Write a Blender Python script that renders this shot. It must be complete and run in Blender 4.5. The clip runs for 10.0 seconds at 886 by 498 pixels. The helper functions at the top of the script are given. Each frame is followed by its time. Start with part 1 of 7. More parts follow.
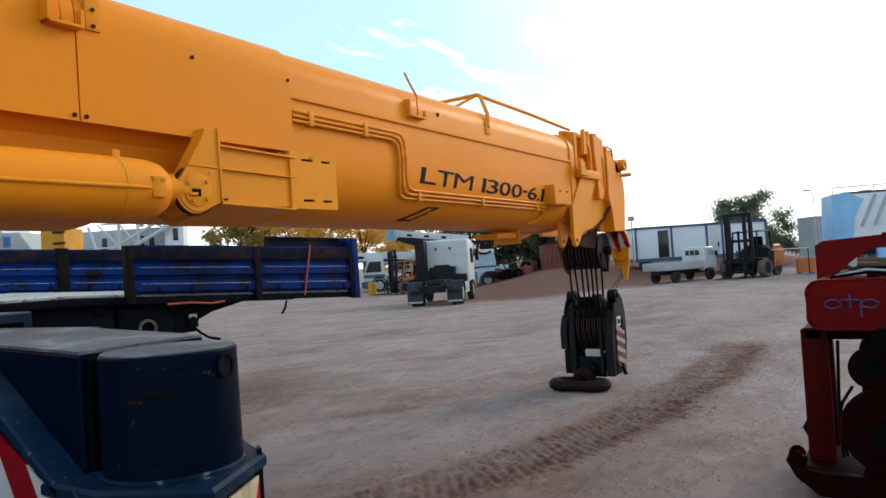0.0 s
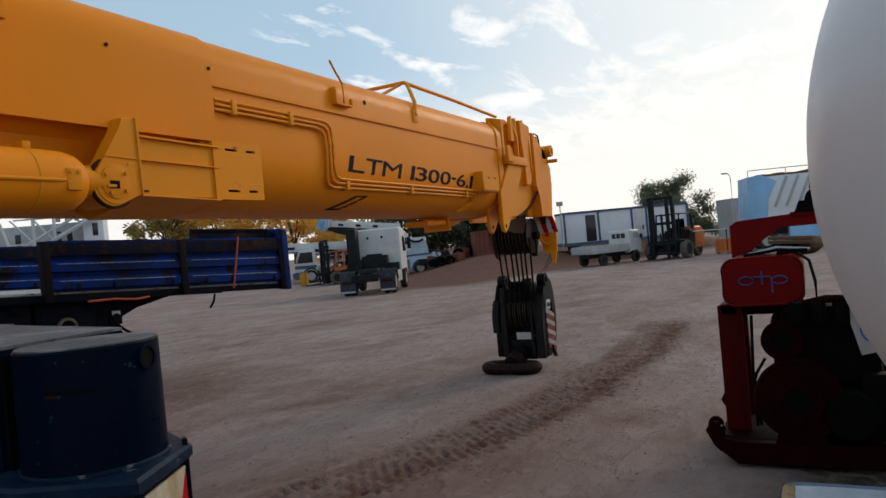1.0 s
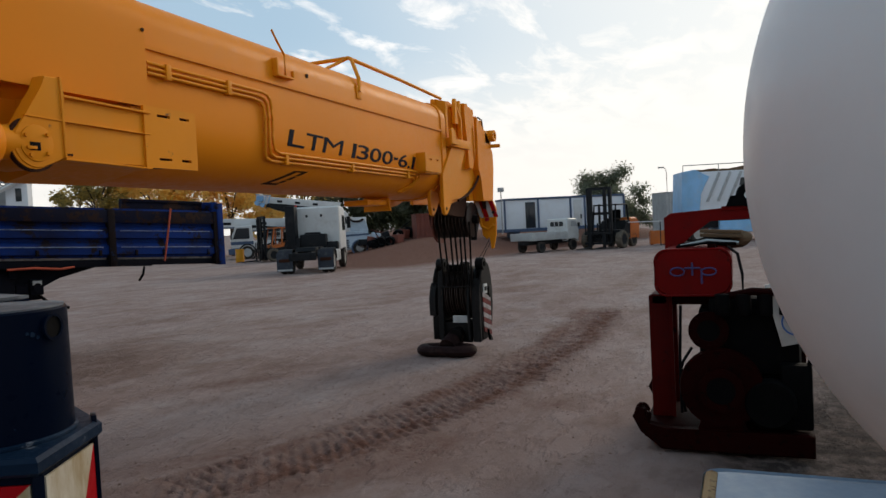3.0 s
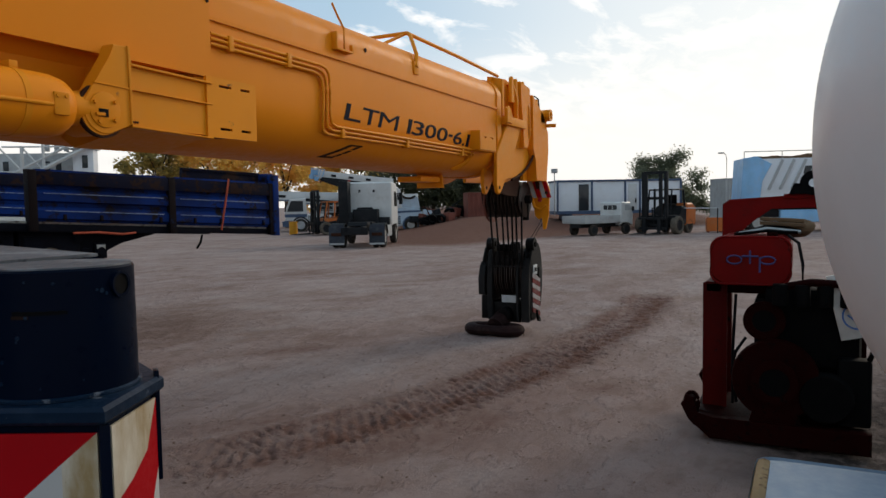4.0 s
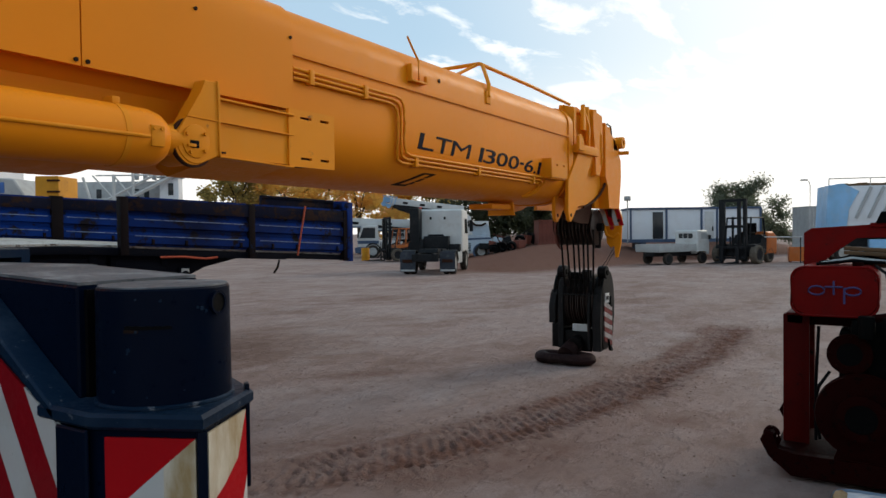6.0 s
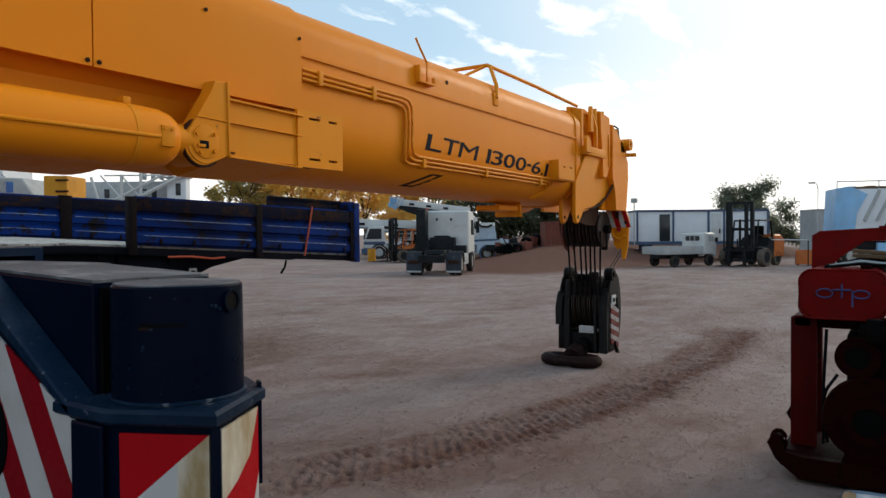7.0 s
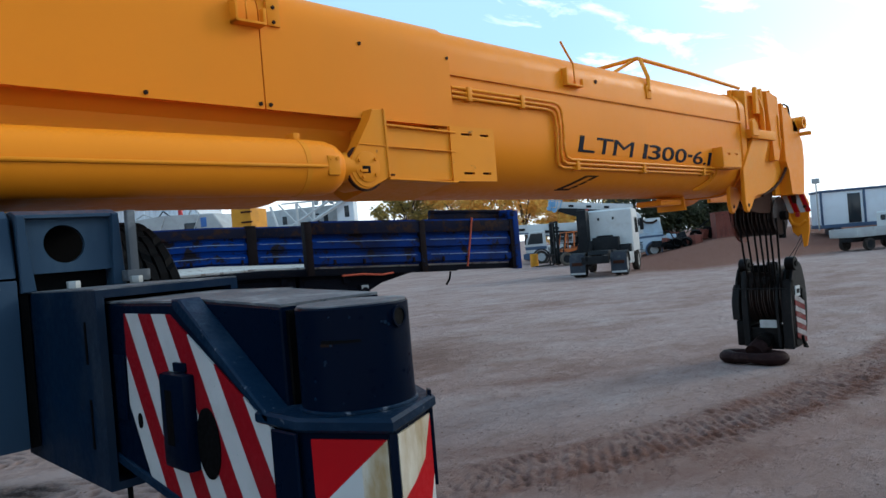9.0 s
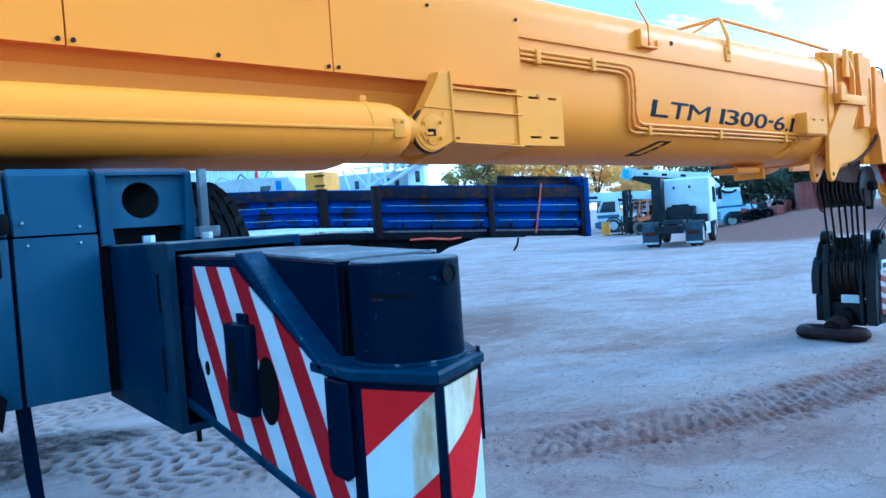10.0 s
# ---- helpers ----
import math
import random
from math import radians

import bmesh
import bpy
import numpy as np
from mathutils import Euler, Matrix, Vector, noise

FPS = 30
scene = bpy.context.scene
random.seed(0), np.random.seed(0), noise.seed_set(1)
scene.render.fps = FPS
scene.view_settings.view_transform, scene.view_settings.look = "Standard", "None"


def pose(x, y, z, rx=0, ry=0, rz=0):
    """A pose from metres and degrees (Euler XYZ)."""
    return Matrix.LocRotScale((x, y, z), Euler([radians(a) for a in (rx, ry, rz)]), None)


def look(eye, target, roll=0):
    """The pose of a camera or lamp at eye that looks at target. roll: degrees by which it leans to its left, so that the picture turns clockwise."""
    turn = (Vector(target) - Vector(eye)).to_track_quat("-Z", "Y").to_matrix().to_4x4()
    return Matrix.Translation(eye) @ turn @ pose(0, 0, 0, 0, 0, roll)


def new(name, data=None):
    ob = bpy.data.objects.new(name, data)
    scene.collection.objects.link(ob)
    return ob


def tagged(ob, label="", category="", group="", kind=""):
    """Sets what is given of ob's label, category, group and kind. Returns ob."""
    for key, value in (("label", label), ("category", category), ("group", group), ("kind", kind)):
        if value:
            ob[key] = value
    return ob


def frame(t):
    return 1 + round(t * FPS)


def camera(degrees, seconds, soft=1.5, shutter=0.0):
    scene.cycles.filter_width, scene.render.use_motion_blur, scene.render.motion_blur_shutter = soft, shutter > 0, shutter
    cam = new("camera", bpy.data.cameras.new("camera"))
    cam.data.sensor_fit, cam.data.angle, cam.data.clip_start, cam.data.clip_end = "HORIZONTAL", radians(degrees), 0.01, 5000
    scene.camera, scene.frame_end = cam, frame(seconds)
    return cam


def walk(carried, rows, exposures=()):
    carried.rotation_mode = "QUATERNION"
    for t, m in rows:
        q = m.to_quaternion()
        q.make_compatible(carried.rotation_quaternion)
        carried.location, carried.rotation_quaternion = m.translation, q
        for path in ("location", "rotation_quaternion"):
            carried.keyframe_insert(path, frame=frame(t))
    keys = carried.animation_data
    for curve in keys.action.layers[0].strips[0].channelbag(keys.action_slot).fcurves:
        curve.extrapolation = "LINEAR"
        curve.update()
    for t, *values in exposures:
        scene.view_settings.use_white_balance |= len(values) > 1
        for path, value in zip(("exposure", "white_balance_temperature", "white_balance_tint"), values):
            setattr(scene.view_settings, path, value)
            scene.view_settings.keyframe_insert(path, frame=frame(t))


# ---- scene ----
cam = camera(63.0, 10.0)
PATH = [
    (0, (-0.378, -0.128, 1.929), (1.306, 0.949, 1.967), -3.8),
    (0.2, (-0.370, -0.132, 1.927), (1.366, 0.861, 1.947), -4.7),
    (0.5, (-0.362, -0.135, 1.922), (1.394, 0.822, 1.925), -5.0),
    (1, (-0.393, -0.159, 1.921), (1.384, 0.76, 1.912), -5.2),
    (1.5, (-0.358, -0.146, 1.919), (1.409, 0.79, 1.906), -6.0),
    (2, (-0.344, -0.144, 1.919), (1.457, 0.727, 1.922), -5.2),
    (2.5, (-0.344, -0.148, 1.915), (1.502, 0.622, 1.883), -3.5),
    (2.7, (-0.347, -0.150, 1.913), (1.503, 0.609, 1.865), -3.4),
    (4, (-0.358, -0.141, 1.9), (1.425, 0.757, 1.777), -1.0),
    (4.5, (-0.375, -0.15, 1.897), (1.361, 0.842, 1.832), -1.1),
    (5, (-0.403, -0.163, 1.898), (1.298, 0.888, 1.846), -0.6),
    (5.5, (-0.405, -0.164, 1.897), (1.304, 0.874, 1.842), -0.5),
    (6, (-0.416, -0.165, 1.899), (1.275, 0.902, 1.854), -0.7),
    (7.5, (-0.431, -0.162, 1.896), (1.249, 0.922, 1.856), -0.5),
    (8, (-0.428, -0.162, 1.912), (1.259, 0.912, 1.943), -2.9),
    (8.5, (-0.439, -0.184, 1.916), (1.168, 1.003, 2.006), -4.8),
    (9, (-0.466, -0.217, 1.907), (0.936, 1.209, 1.902), -4.8),
    (9.2, (-0.467, -0.225, 1.903), (0.874, 1.259, 1.915), -5.2),
    (9.5, (-0.467, -0.238, 1.894), (0.735, 1.36, 1.844), -5.5),
    (9.7, (-0.462, -0.246, 1.892), (0.703, 1.377, 1.814), -5.1),
    (10, (-0.448, -0.252, 1.888), (0.804, 1.306, 1.805), -3.8),
]
EXPOSURES = [(0.0, 0.28, 6200, 4.5), (0.5, -0.28, 6600, 9.5), (1.5, -0.48, 6650, 9.5), (2.5, -0.48, 6650, 9.5), (6.0, -0.26, 6600, 8.5), (8.0, -0.16, 6550, 7.5), (8.5, -0.24, 6550, 8.0), (9.0, 0.10, 5600, 3.0), (9.5, 0.68, 4240, -4.0), (10.0, 1.22, 3640, -9.5)]
walk(cam, [(t, look(eye, target, roll)) for t, eye, target, roll in PATH], EXPOSURES)

# ---- world and light ----
world = bpy.data.worlds.new("sky")
scene.world = world
world.use_nodes = True
wn = world.node_tree.nodes
wl = world.node_tree.links
wn.clear()
SUN_EL, SUN_AZ = radians(24.0), radians(112.0)  # azimuth clockwise from +y
w_out = wn.new("ShaderNodeOutputWorld")
w_bg = wn.new("ShaderNodeBackground")
w_bg.inputs["Strength"].default_value = 0.13
w_sky = wn.new("ShaderNodeTexSky")
w_sky.sky_type = "NISHITA"
w_sky.sun_disc = False
w_sky.sun_elevation = SUN_EL
w_sky.sun_rotation = SUN_AZ
w_sky.air_density, w_sky.dust_density, w_sky.ozone_density = 1.0, 1.2, 1.5
w_tc = wn.new("ShaderNodeTexCoord")
w_sep = wn.new("ShaderNodeSeparateXYZ")
wl.new(w_tc.outputs["Generated"], w_sep.inputs[0])
# thin high cloud, drawn on a flat layer above the yard
w_add = wn.new("ShaderNodeMath"); w_add.operation = "ADD"; w_add.inputs[1].default_value = 0.12
w_max = wn.new("ShaderNodeMath"); w_max.operation = "MAXIMUM"; w_max.inputs[1].default_value = 0.05
wl.new(w_sep.outputs["Z"], w_add.inputs[0]); wl.new(w_add.outputs[0], w_max.inputs[0])
w_dx = wn.new("ShaderNodeMath"); w_dx.operation = "DIVIDE"
w_dy = wn.new("ShaderNodeMath"); w_dy.operation = "DIVIDE"
wl.new(w_sep.outputs["X"], w_dx.inputs[0]); wl.new(w_max.outputs[0], w_dx.inputs[1])
wl.new(w_sep.outputs["Y"], w_dy.inputs[0]); wl.new(w_max.outputs[0], w_dy.inputs[1])
w_comb = wn.new("ShaderNodeCombineXYZ")
wl.new(w_dx.outputs[0], w_comb.inputs[0]); wl.new(w_dy.outputs[0], w_comb.inputs[1])
w_map = wn.new("ShaderNodeMapping")
w_map.inputs["Rotation"].default_value = (0, 0, radians(30))
w_map.inputs["Scale"].default_value = (1.3, 2.3, 1.0)
w_map.inputs["Location"].default_value = (0.7, 2.1, 0.0)
wl.new(w_comb.outputs[0], w_map.inputs[0])
w_noise = wn.new("ShaderNodeTexNoise")
w_noise.inputs["Scale"].default_value = 1.5
w_noise.inputs["Detail"].default_value = 9.0
w_noise.inputs["Roughness"].default_value = 0.6
w_noise.inputs["Distortion"].default_value = 0.5
wl.new(w_map.outputs[0], w_noise.inputs["Vector"])
w_ramp = wn.new("ShaderNodeValToRGB")
w_ramp.color_ramp.elements[0].position = 0.49
w_ramp.color_ramp.elements[0].color = (0.0, 0.0, 0.0, 1)
w_ramp.color_ramp.elements[1].position = 0.62
# the cloud lies in a belt low over the yard
w_belt = wn.new("ShaderNodeMapRange")
w_belt.inputs["From Min"].default_value, w_belt.inputs["From Max"].default_value = 0.15, 0.45
w_belt.inputs["To Min"].default_value, w_belt.inputs["To Max"].default_value = 0.07, -0.22
wl.new(w_sep.outputs["Z"], w_belt.inputs["Value"])
w_sum = wn.new("ShaderNodeMath"); w_sum.operation = "ADD"
wl.new(w_noise.outputs["Fac"], w_sum.inputs[0]); wl.new(w_belt.outputs["Result"], w_sum.inputs[1])
wl.new(w_sum.outputs[0], w_ramp.inputs[0])
w_mix = wn.new("ShaderNodeMix"); w_mix.data_type = "RGBA"
w_mix.inputs["B"].default_value = (11.6, 11.6, 11.7, 1)
wl.new(w_ramp.outputs["Color"], w_mix.inputs["Factor"])
w_veil = wn.new("ShaderNodeMix"); w_veil.data_type = "RGBA"
w_veil.inputs["Factor"].default_value = 0.65
w_veil.inputs["B"].default_value = (5.5, 7.7, 9.6, 1)
wl.new(w_sky.outputs[0], w_veil.inputs["A"])
wl.new(w_veil.outputs["Result"], w_mix.inputs["A"])
# pale haze that thickens towards the horizon
w_hz = wn.new("ShaderNodeMapRange")
w_hz.interpolation_type = "SMOOTHSTEP"
w_hz.inputs["From Min"].default_value, w_hz.inputs["From Max"].default_value = 0.26, 0.05
w_hz.inputs["To Min"].default_value, w_hz.inputs["To Max"].default_value = 0.0, 0.95
wl.new(w_sep.outputs["Z"], w_hz.inputs["Value"])
w_mix2 = wn.new("ShaderNodeMix"); w_mix2.data_type = "RGBA"
w_mix2.inputs["B"].default_value = (10.5, 10.3, 10.0, 1)
wl.new(w_hz.outputs["Result"], w_mix2.inputs["Factor"])
wl.new(w_mix.outputs["Result"], w_mix2.inputs["A"])
# wide pale glow of the hidden sun through the haze
w_dot = wn.new("ShaderNodeVectorMath"); w_dot.operation = "DOT_PRODUCT"
w_dot.inputs[1].default_value = (math.sin(SUN_AZ) * math.cos(SUN_EL), math.cos(SUN_AZ) * math.cos(SUN_EL), math.sin(SUN_EL))
wl.new(w_tc.outputs["Generated"], w_dot.inputs[0])
w_glow = wn.new("ShaderNodeMapRange")
w_glow.interpolation_type = "SMOOTHSTEP"
w_glow.inputs["From Min"].default_value, w_glow.inputs["From Max"].default_value = 0.58, 0.97
w_glow.inputs["To Min"].default_value, w_glow.inputs["To Max"].default_value = 0.0, 0.7
wl.new(w_dot.outputs["Value"], w_glow.inputs["Value"])
w_mix3 = wn.new("ShaderNodeMix"); w_mix3.data_type = "RGBA"
w_mix3.inputs["B"].default_value = (11.5, 11.2, 10.6, 1)
wl.new(w_glow.outputs["Result"], w_mix3.inputs["Factor"])
wl.new(w_mix2.outputs["Result"], w_mix3.inputs["A"])
wl.new(w_mix3.outputs["Result"], w_bg.inputs["Color"])
wl.new(w_bg.outputs[0], w_out.inputs[0])

sun_data = bpy.data.lights.new("sun", "SUN")
sun_data.energy = 1.35
sun_data.angle = radians(16)
sun_data.color = (1.0, 0.86, 0.68)
sun = new("sun", sun_data)
sun.matrix_world = look((0, 0, 30), (-30 * math.sin(SUN_AZ), -30 * math.cos(SUN_AZ), 30 - 30 * math.tan(SUN_EL)))


# ---- materials ----
def nodes_of(name):
    m = bpy.data.materials.new(name)
    m.use_nodes = True
    t = m.node_tree
    return m, t, t.nodes["Principled BSDF"]


def noise_node(t, scale, detail=6.0, rough=0.55, vec=None, stretch=None):
    n = t.nodes.new("ShaderNodeTexNoise")
    n.inputs["Scale"].default_value = scale
    n.inputs["Detail"].default_value = detail
    n.inputs["Roughness"].default_value = rough
    if vec is None:
        vec = t.nodes.new("ShaderNodeTexCoord").outputs["Object"]
    if stretch:
        mp = t.nodes.new("ShaderNodeMapping")
        mp.inputs["Scale"].default_value = stretch
        t.links.new(vec, mp.inputs[0])
        vec = mp.outputs[0]
    t.links.new(vec, n.inputs["Vector"])
    return n.outputs["Fac"]


def ramp(t, fac, lo, hi, a=0.0, b=1.0):
    r = t.nodes.new("ShaderNodeMapRange")
    r.inputs["From Min"].default_value, r.inputs["From Max"].default_value = lo, hi
    r.inputs["To Min"].default_value, r.inputs["To Max"].default_value = a, b
    t.links.new(fac, r.inputs["Value"])
    return r.outputs["Result"]


def mixed(t, fac, a, b):
    m = t.nodes.new("ShaderNodeMix")
    m.data_type = "RGBA"
    if isinstance(fac, float):
        m.inputs["Factor"].default_value = fac
    else:
        t.links.new(fac, m.inputs["Factor"])
    for key, v in (("A", a), ("B", b)):
        if isinstance(v, tuple):
            m.inputs[key].default_value = (*v, 1)
        else:
            t.links.new(v, m.inputs[key])
    return m.outputs["Result"]


def bump(t, p, height, strength, distance):
    b = t.nodes.new("ShaderNodeBump")
    b.inputs["Strength"].default_value = strength
    b.inputs["Distance"].default_value = distance
    t.links.new(height, b.inputs["Height"])
    t.links.new(b.outputs[0], p.inputs["Normal"])


def surface(name, base, wear=None, amount=0.3, scale=6.0, rough=0.5, metal=0.0, dust=None, dust_amount=0.25,
            bump_strength=0.15, bump_distance=0.003, shade=0.18, spec=0.3, streak=False, dust_at=0.5):
    """Painted or raw material: two scales of tone, worn patches, dust in large blotches, fine relief."""
    m, t, p = nodes_of(name)
    big = noise_node(t, scale * 0.35, 4)
    fine = noise_node(t, scale * 9, 5, 0.65)
    dark = tuple(c * (1 - shade) for c in base)
    lite = tuple(min(1, c * (1 + shade * 0.6)) for c in base)
    col = mixed(t, ramp(t, big, 0.35, 0.65), dark, lite)
    if dust:
        d = noise_node(t, scale * 1.1, 7, 0.6, stretch=(1, 1, 0.35) if streak else None)
        col = mixed(t, ramp(t, d, dust_at, dust_at + 0.25, 0.0, dust_amount), col, dust)
    if wear:
        w = noise_node(t, scale * 3.0, 8, 0.7)
        col = mixed(t, ramp(t, w, 0.66 - amount * 0.3, 0.72 - amount * 0.3), col, wear)
    t.links.new(col, p.inputs["Base Color"])
    t.links.new(ramp(t, fine, 0.3, 0.7, max(0.05, rough - 0.12), min(1, rough + 0.12)), p.inputs["Roughness"])
    p.inputs["Metallic"].default_value = metal
    p.inputs["Specular IOR Level"].default_value = spec
    bump(t, p, fine, bump_strength, bump_distance)
    return m


M_sheave = surface("worn_sheave", (0.030, 0.018, 0.014), rough=0.5, scale=10, dust=(0.075, 0.050, 0.040), dust_amount=0.6, wear=(0.11, 0.085, 0.07), amount=0.12, spec=0.3)
YELLOW = (0.76, 0.230, 0.007)
M_boom = surface("boom_paint", YELLOW, rough=0.42, scale=1.6, dust=(0.62, 0.24, 0.02), dust_amount=0.22, shade=0.06, wear=(0.20, 0.08, 0.03), amount=-0.14, bump_strength=0.006, spec=0.09, streak=True)
M_boom2 = surface("boom_bracket_paint", (0.73, 0.242, 0.008), rough=0.48, scale=3, dust=(0.60, 0.27, 0.05), dust_amount=0.3, shade=0.08, wear=(0.17, 0.07, 0.03), amount=-0.02, bump_strength=0.06, spec=0.09)
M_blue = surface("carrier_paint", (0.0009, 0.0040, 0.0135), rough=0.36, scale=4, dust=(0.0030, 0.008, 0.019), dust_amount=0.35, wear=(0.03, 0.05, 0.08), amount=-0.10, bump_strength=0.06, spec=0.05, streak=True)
# carrier blue again, dusty, with the panels' brighter light put into the colour
M_bluepanel = surface("dusty_lit_carrier_paint", (0.025, 0.047, 0.080), rough=0.45, scale=3, dust=(0.058, 0.086, 0.114), dust_amount=0.6, wear=(0.05, 0.07, 0.09), amount=-0.06, bump_strength=0.05, spec=0.12, streak=True)
M_bluewear = surface("scuffed_blue_edge", (0.0030, 0.014, 0.034), rough=0.5, scale=9, dust=(0.03, 0.05, 0.08), dust_amount=0.6, wear=(0.11, 0.12, 0.14), amount=0.2, bump_strength=0.2, spec=0.1)
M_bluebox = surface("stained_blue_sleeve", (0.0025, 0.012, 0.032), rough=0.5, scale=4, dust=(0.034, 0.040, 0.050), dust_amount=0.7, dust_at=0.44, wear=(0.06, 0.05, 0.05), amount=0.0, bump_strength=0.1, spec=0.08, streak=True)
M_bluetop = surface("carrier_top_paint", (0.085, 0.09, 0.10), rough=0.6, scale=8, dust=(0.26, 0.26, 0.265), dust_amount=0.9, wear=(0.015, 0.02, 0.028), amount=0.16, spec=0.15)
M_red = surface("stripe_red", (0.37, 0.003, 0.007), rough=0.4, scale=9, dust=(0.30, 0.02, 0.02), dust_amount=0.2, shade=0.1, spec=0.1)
# darker copy of stripe_red, with the side face's shade in the colour
M_sidered = surface("side_stripe_red_shaded", (0.215, 0.0045, 0.0095), rough=0.45, scale=9, dust=(0.17, 0.02, 0.02), dust_amount=0.3, shade=0.12, spec=0.08)
M_white = surface("stripe_white", (0.47, 0.47, 0.46), rough=0.38, scale=9, dust=(0.33, 0.31, 0.28), dust_amount=0.5, shade=0.06)
M_whitedirty = surface("stripe_white_stained", (0.66, 0.63, 0.55), rough=0.5, scale=7, dust=(0.30, 0.20, 0.08), dust_amount=0.95, dust_at=0.40, wear=(0.10, 0.06, 0.03), amount=0.10, streak=True)
M_wornwhite = surface("worn_stripe_white", (0.34, 0.30, 0.29), rough=0.6, scale=7, dust=(0.12, 0.09, 0.08), dust_amount=0.7, wear=(0.03, 0.025, 0.025), amount=0.1)
M_wornred = surface("worn_stripe_red", (0.16, 0.035, 0.033), rough=0.6, scale=7, dust=(0.22, 0.15, 0.14), dust_amount=0.6, wear=(0.03, 0.02, 0.02), amount=0.1, spec=0.1)
M_flap = surface("dusty_mudflap", (0.035, 0.042, 0.055), rough=0.7, scale=4, dust=(0.10, 0.10, 0.10), dust_amount=0.5, wear=(0.10, 0.035, 0.02), amount=0.02, spec=0.15)
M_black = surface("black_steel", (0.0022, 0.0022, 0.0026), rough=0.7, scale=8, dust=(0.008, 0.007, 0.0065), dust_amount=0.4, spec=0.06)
M_grease = surface("greased_steel", (0.0035, 0.003, 0.003), rough=0.5, scale=9, dust=(0.014, 0.011, 0.010), dust_amount=0.45, wear=(0.035, 0.018, 0.012), amount=0.06, spec=0.12)
M_rust = surface("rusty_steel", (0.022, 0.011, 0.008), rough=0.75, scale=8, wear=(0.05, 0.022, 0.013), amount=0.2, shade=0.35, bump_strength=0.4, spec=0.08)
M_rubber = surface("tyre_rubber", (0.006, 0.006, 0.007), rough=0.8, scale=12, dust=(0.03, 0.026, 0.024), dust_amount=0.3, bump_strength=0.3, spec=0.06)
M_rubberdust = surface("dusty_rubber", (0.03, 0.027, 0.025), rough=0.9, scale=12, dust=(0.14, 0.115, 0.095), dust_amount=0.7, bump_strength=0.3, spec=0.1)
M_rubbertan = surface("dust_caked_rubber", (0.09, 0.075, 0.06), rough=0.9, scale=12, dust=(0.24, 0.19, 0.15), dust_amount=0.6, bump_strength=0.3, spec=0.1)
M_steel = surface("dull_steel", (0.33, 0.33, 0.32), rough=0.45, metal=0.8, scale=12, dust=(0.25, 0.22, 0.19), dust_amount=0.35)
M_galv = surface("galvanised_bolt", (0.34, 0.34, 0.33), rough=0.55, metal=0.3, scale=20, dust=(0.20, 0.18, 0.16), dust_amount=0.4)
M_trblue = surface("trailer_blue", (0.002, 0.024, 0.150), rough=0.55, scale=1.1, dust=(0.005, 0.006, 0.014), dust_amount=0.95, wear=(0.010, 0.007, 0.009), amount=0.46, shade=0.45, spec=0.08)
M_trrust = surface("trailer_post_rust", (0.010, 0.0065, 0.007), rough=0.75, scale=3.0, wear=(0.010, 0.022, 0.060), amount=0.22, shade=0.4, spec=0.08)
M_trdeck = surface("deck_boards", (0.42, 0.40, 0.37), rough=0.85, scale=4.0, wear=(0.14, 0.11, 0.09), amount=0.4, shade=0.2)
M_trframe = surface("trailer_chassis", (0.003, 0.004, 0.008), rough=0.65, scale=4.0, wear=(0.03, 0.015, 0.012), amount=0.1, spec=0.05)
M_strap = surface("ratchet_strap", (0.42, 0.08, 0.04), rough=0.85, scale=20)
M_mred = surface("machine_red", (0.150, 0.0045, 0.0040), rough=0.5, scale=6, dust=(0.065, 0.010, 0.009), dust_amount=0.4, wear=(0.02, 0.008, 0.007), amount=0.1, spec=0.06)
# darker copy of the tank's red: shading of the frame put into the colour
M_mredframe = surface("machine_red_frame_shaded", (0.070, 0.0036, 0.0030), rough=0.55, scale=6, dust=(0.028, 0.007, 0.006), dust_amount=0.45, wear=(0.012, 0.006, 0.005), amount=0.2, spec=0.05)
# darkest copy: shade among the low pump parts is in the colour
M_mreddark = surface("machine_red_shaded", (0.014, 0.0014, 0.0011), rough=0.6, scale=6, dust=(0.011, 0.0035, 0.003), dust_amount=0.3, wear=(0.003, 0.002, 0.002), amount=0.3, spec=0.03)
M_tank = surface("white_tank_paint", (0.74, 0.72, 0.71), rough=0.42, scale=1.2, dust=(0.55, 0.49, 0.45), dust_amount=0.28, shade=0.04, wear=(0.25, 0.21, 0.18), amount=-0.25)
M_cream = surface("cream_panel", (0.52, 0.50, 0.47), rough=0.45, scale=7, dust=(0.30, 0.22, 0.16), dust_amount=0.4)
M_wvan = surface("white_vehicle_paint", (0.52, 0.52, 0.51), rough=0.4, scale=2.5, dust=(0.32, 0.28, 0.24), dust_amount=0.4, shade=0.08)
M_wgrey = surface("grey_vehicle_paint", (0.36, 0.37, 0.37), rough=0.5, scale=2.5, dust=(0.22, 0.19, 0.17), dust_amount=0.5, shade=0.12)
M_paleblue = surface("pale_blue_white_paint", (0.36, 0.43, 0.50), rough=0.45, scale=2.0, dust=(0.26, 0.25, 0.24), dust_amount=0.4, wear=(0.12, 0.12, 0.13), amount=-0.05)
M_ltblue = surface("light_blue_paint", (0.22, 0.43, 0.66), rough=0.45, scale=2.0, dust=(0.38, 0.42, 0.46), dust_amount=0.35)
M_orange = surface("forklift_orange", (0.48, 0.12, 0.02), rough=0.5, scale=3, dust=(0.35, 0.18, 0.10), dust_amount=0.35)
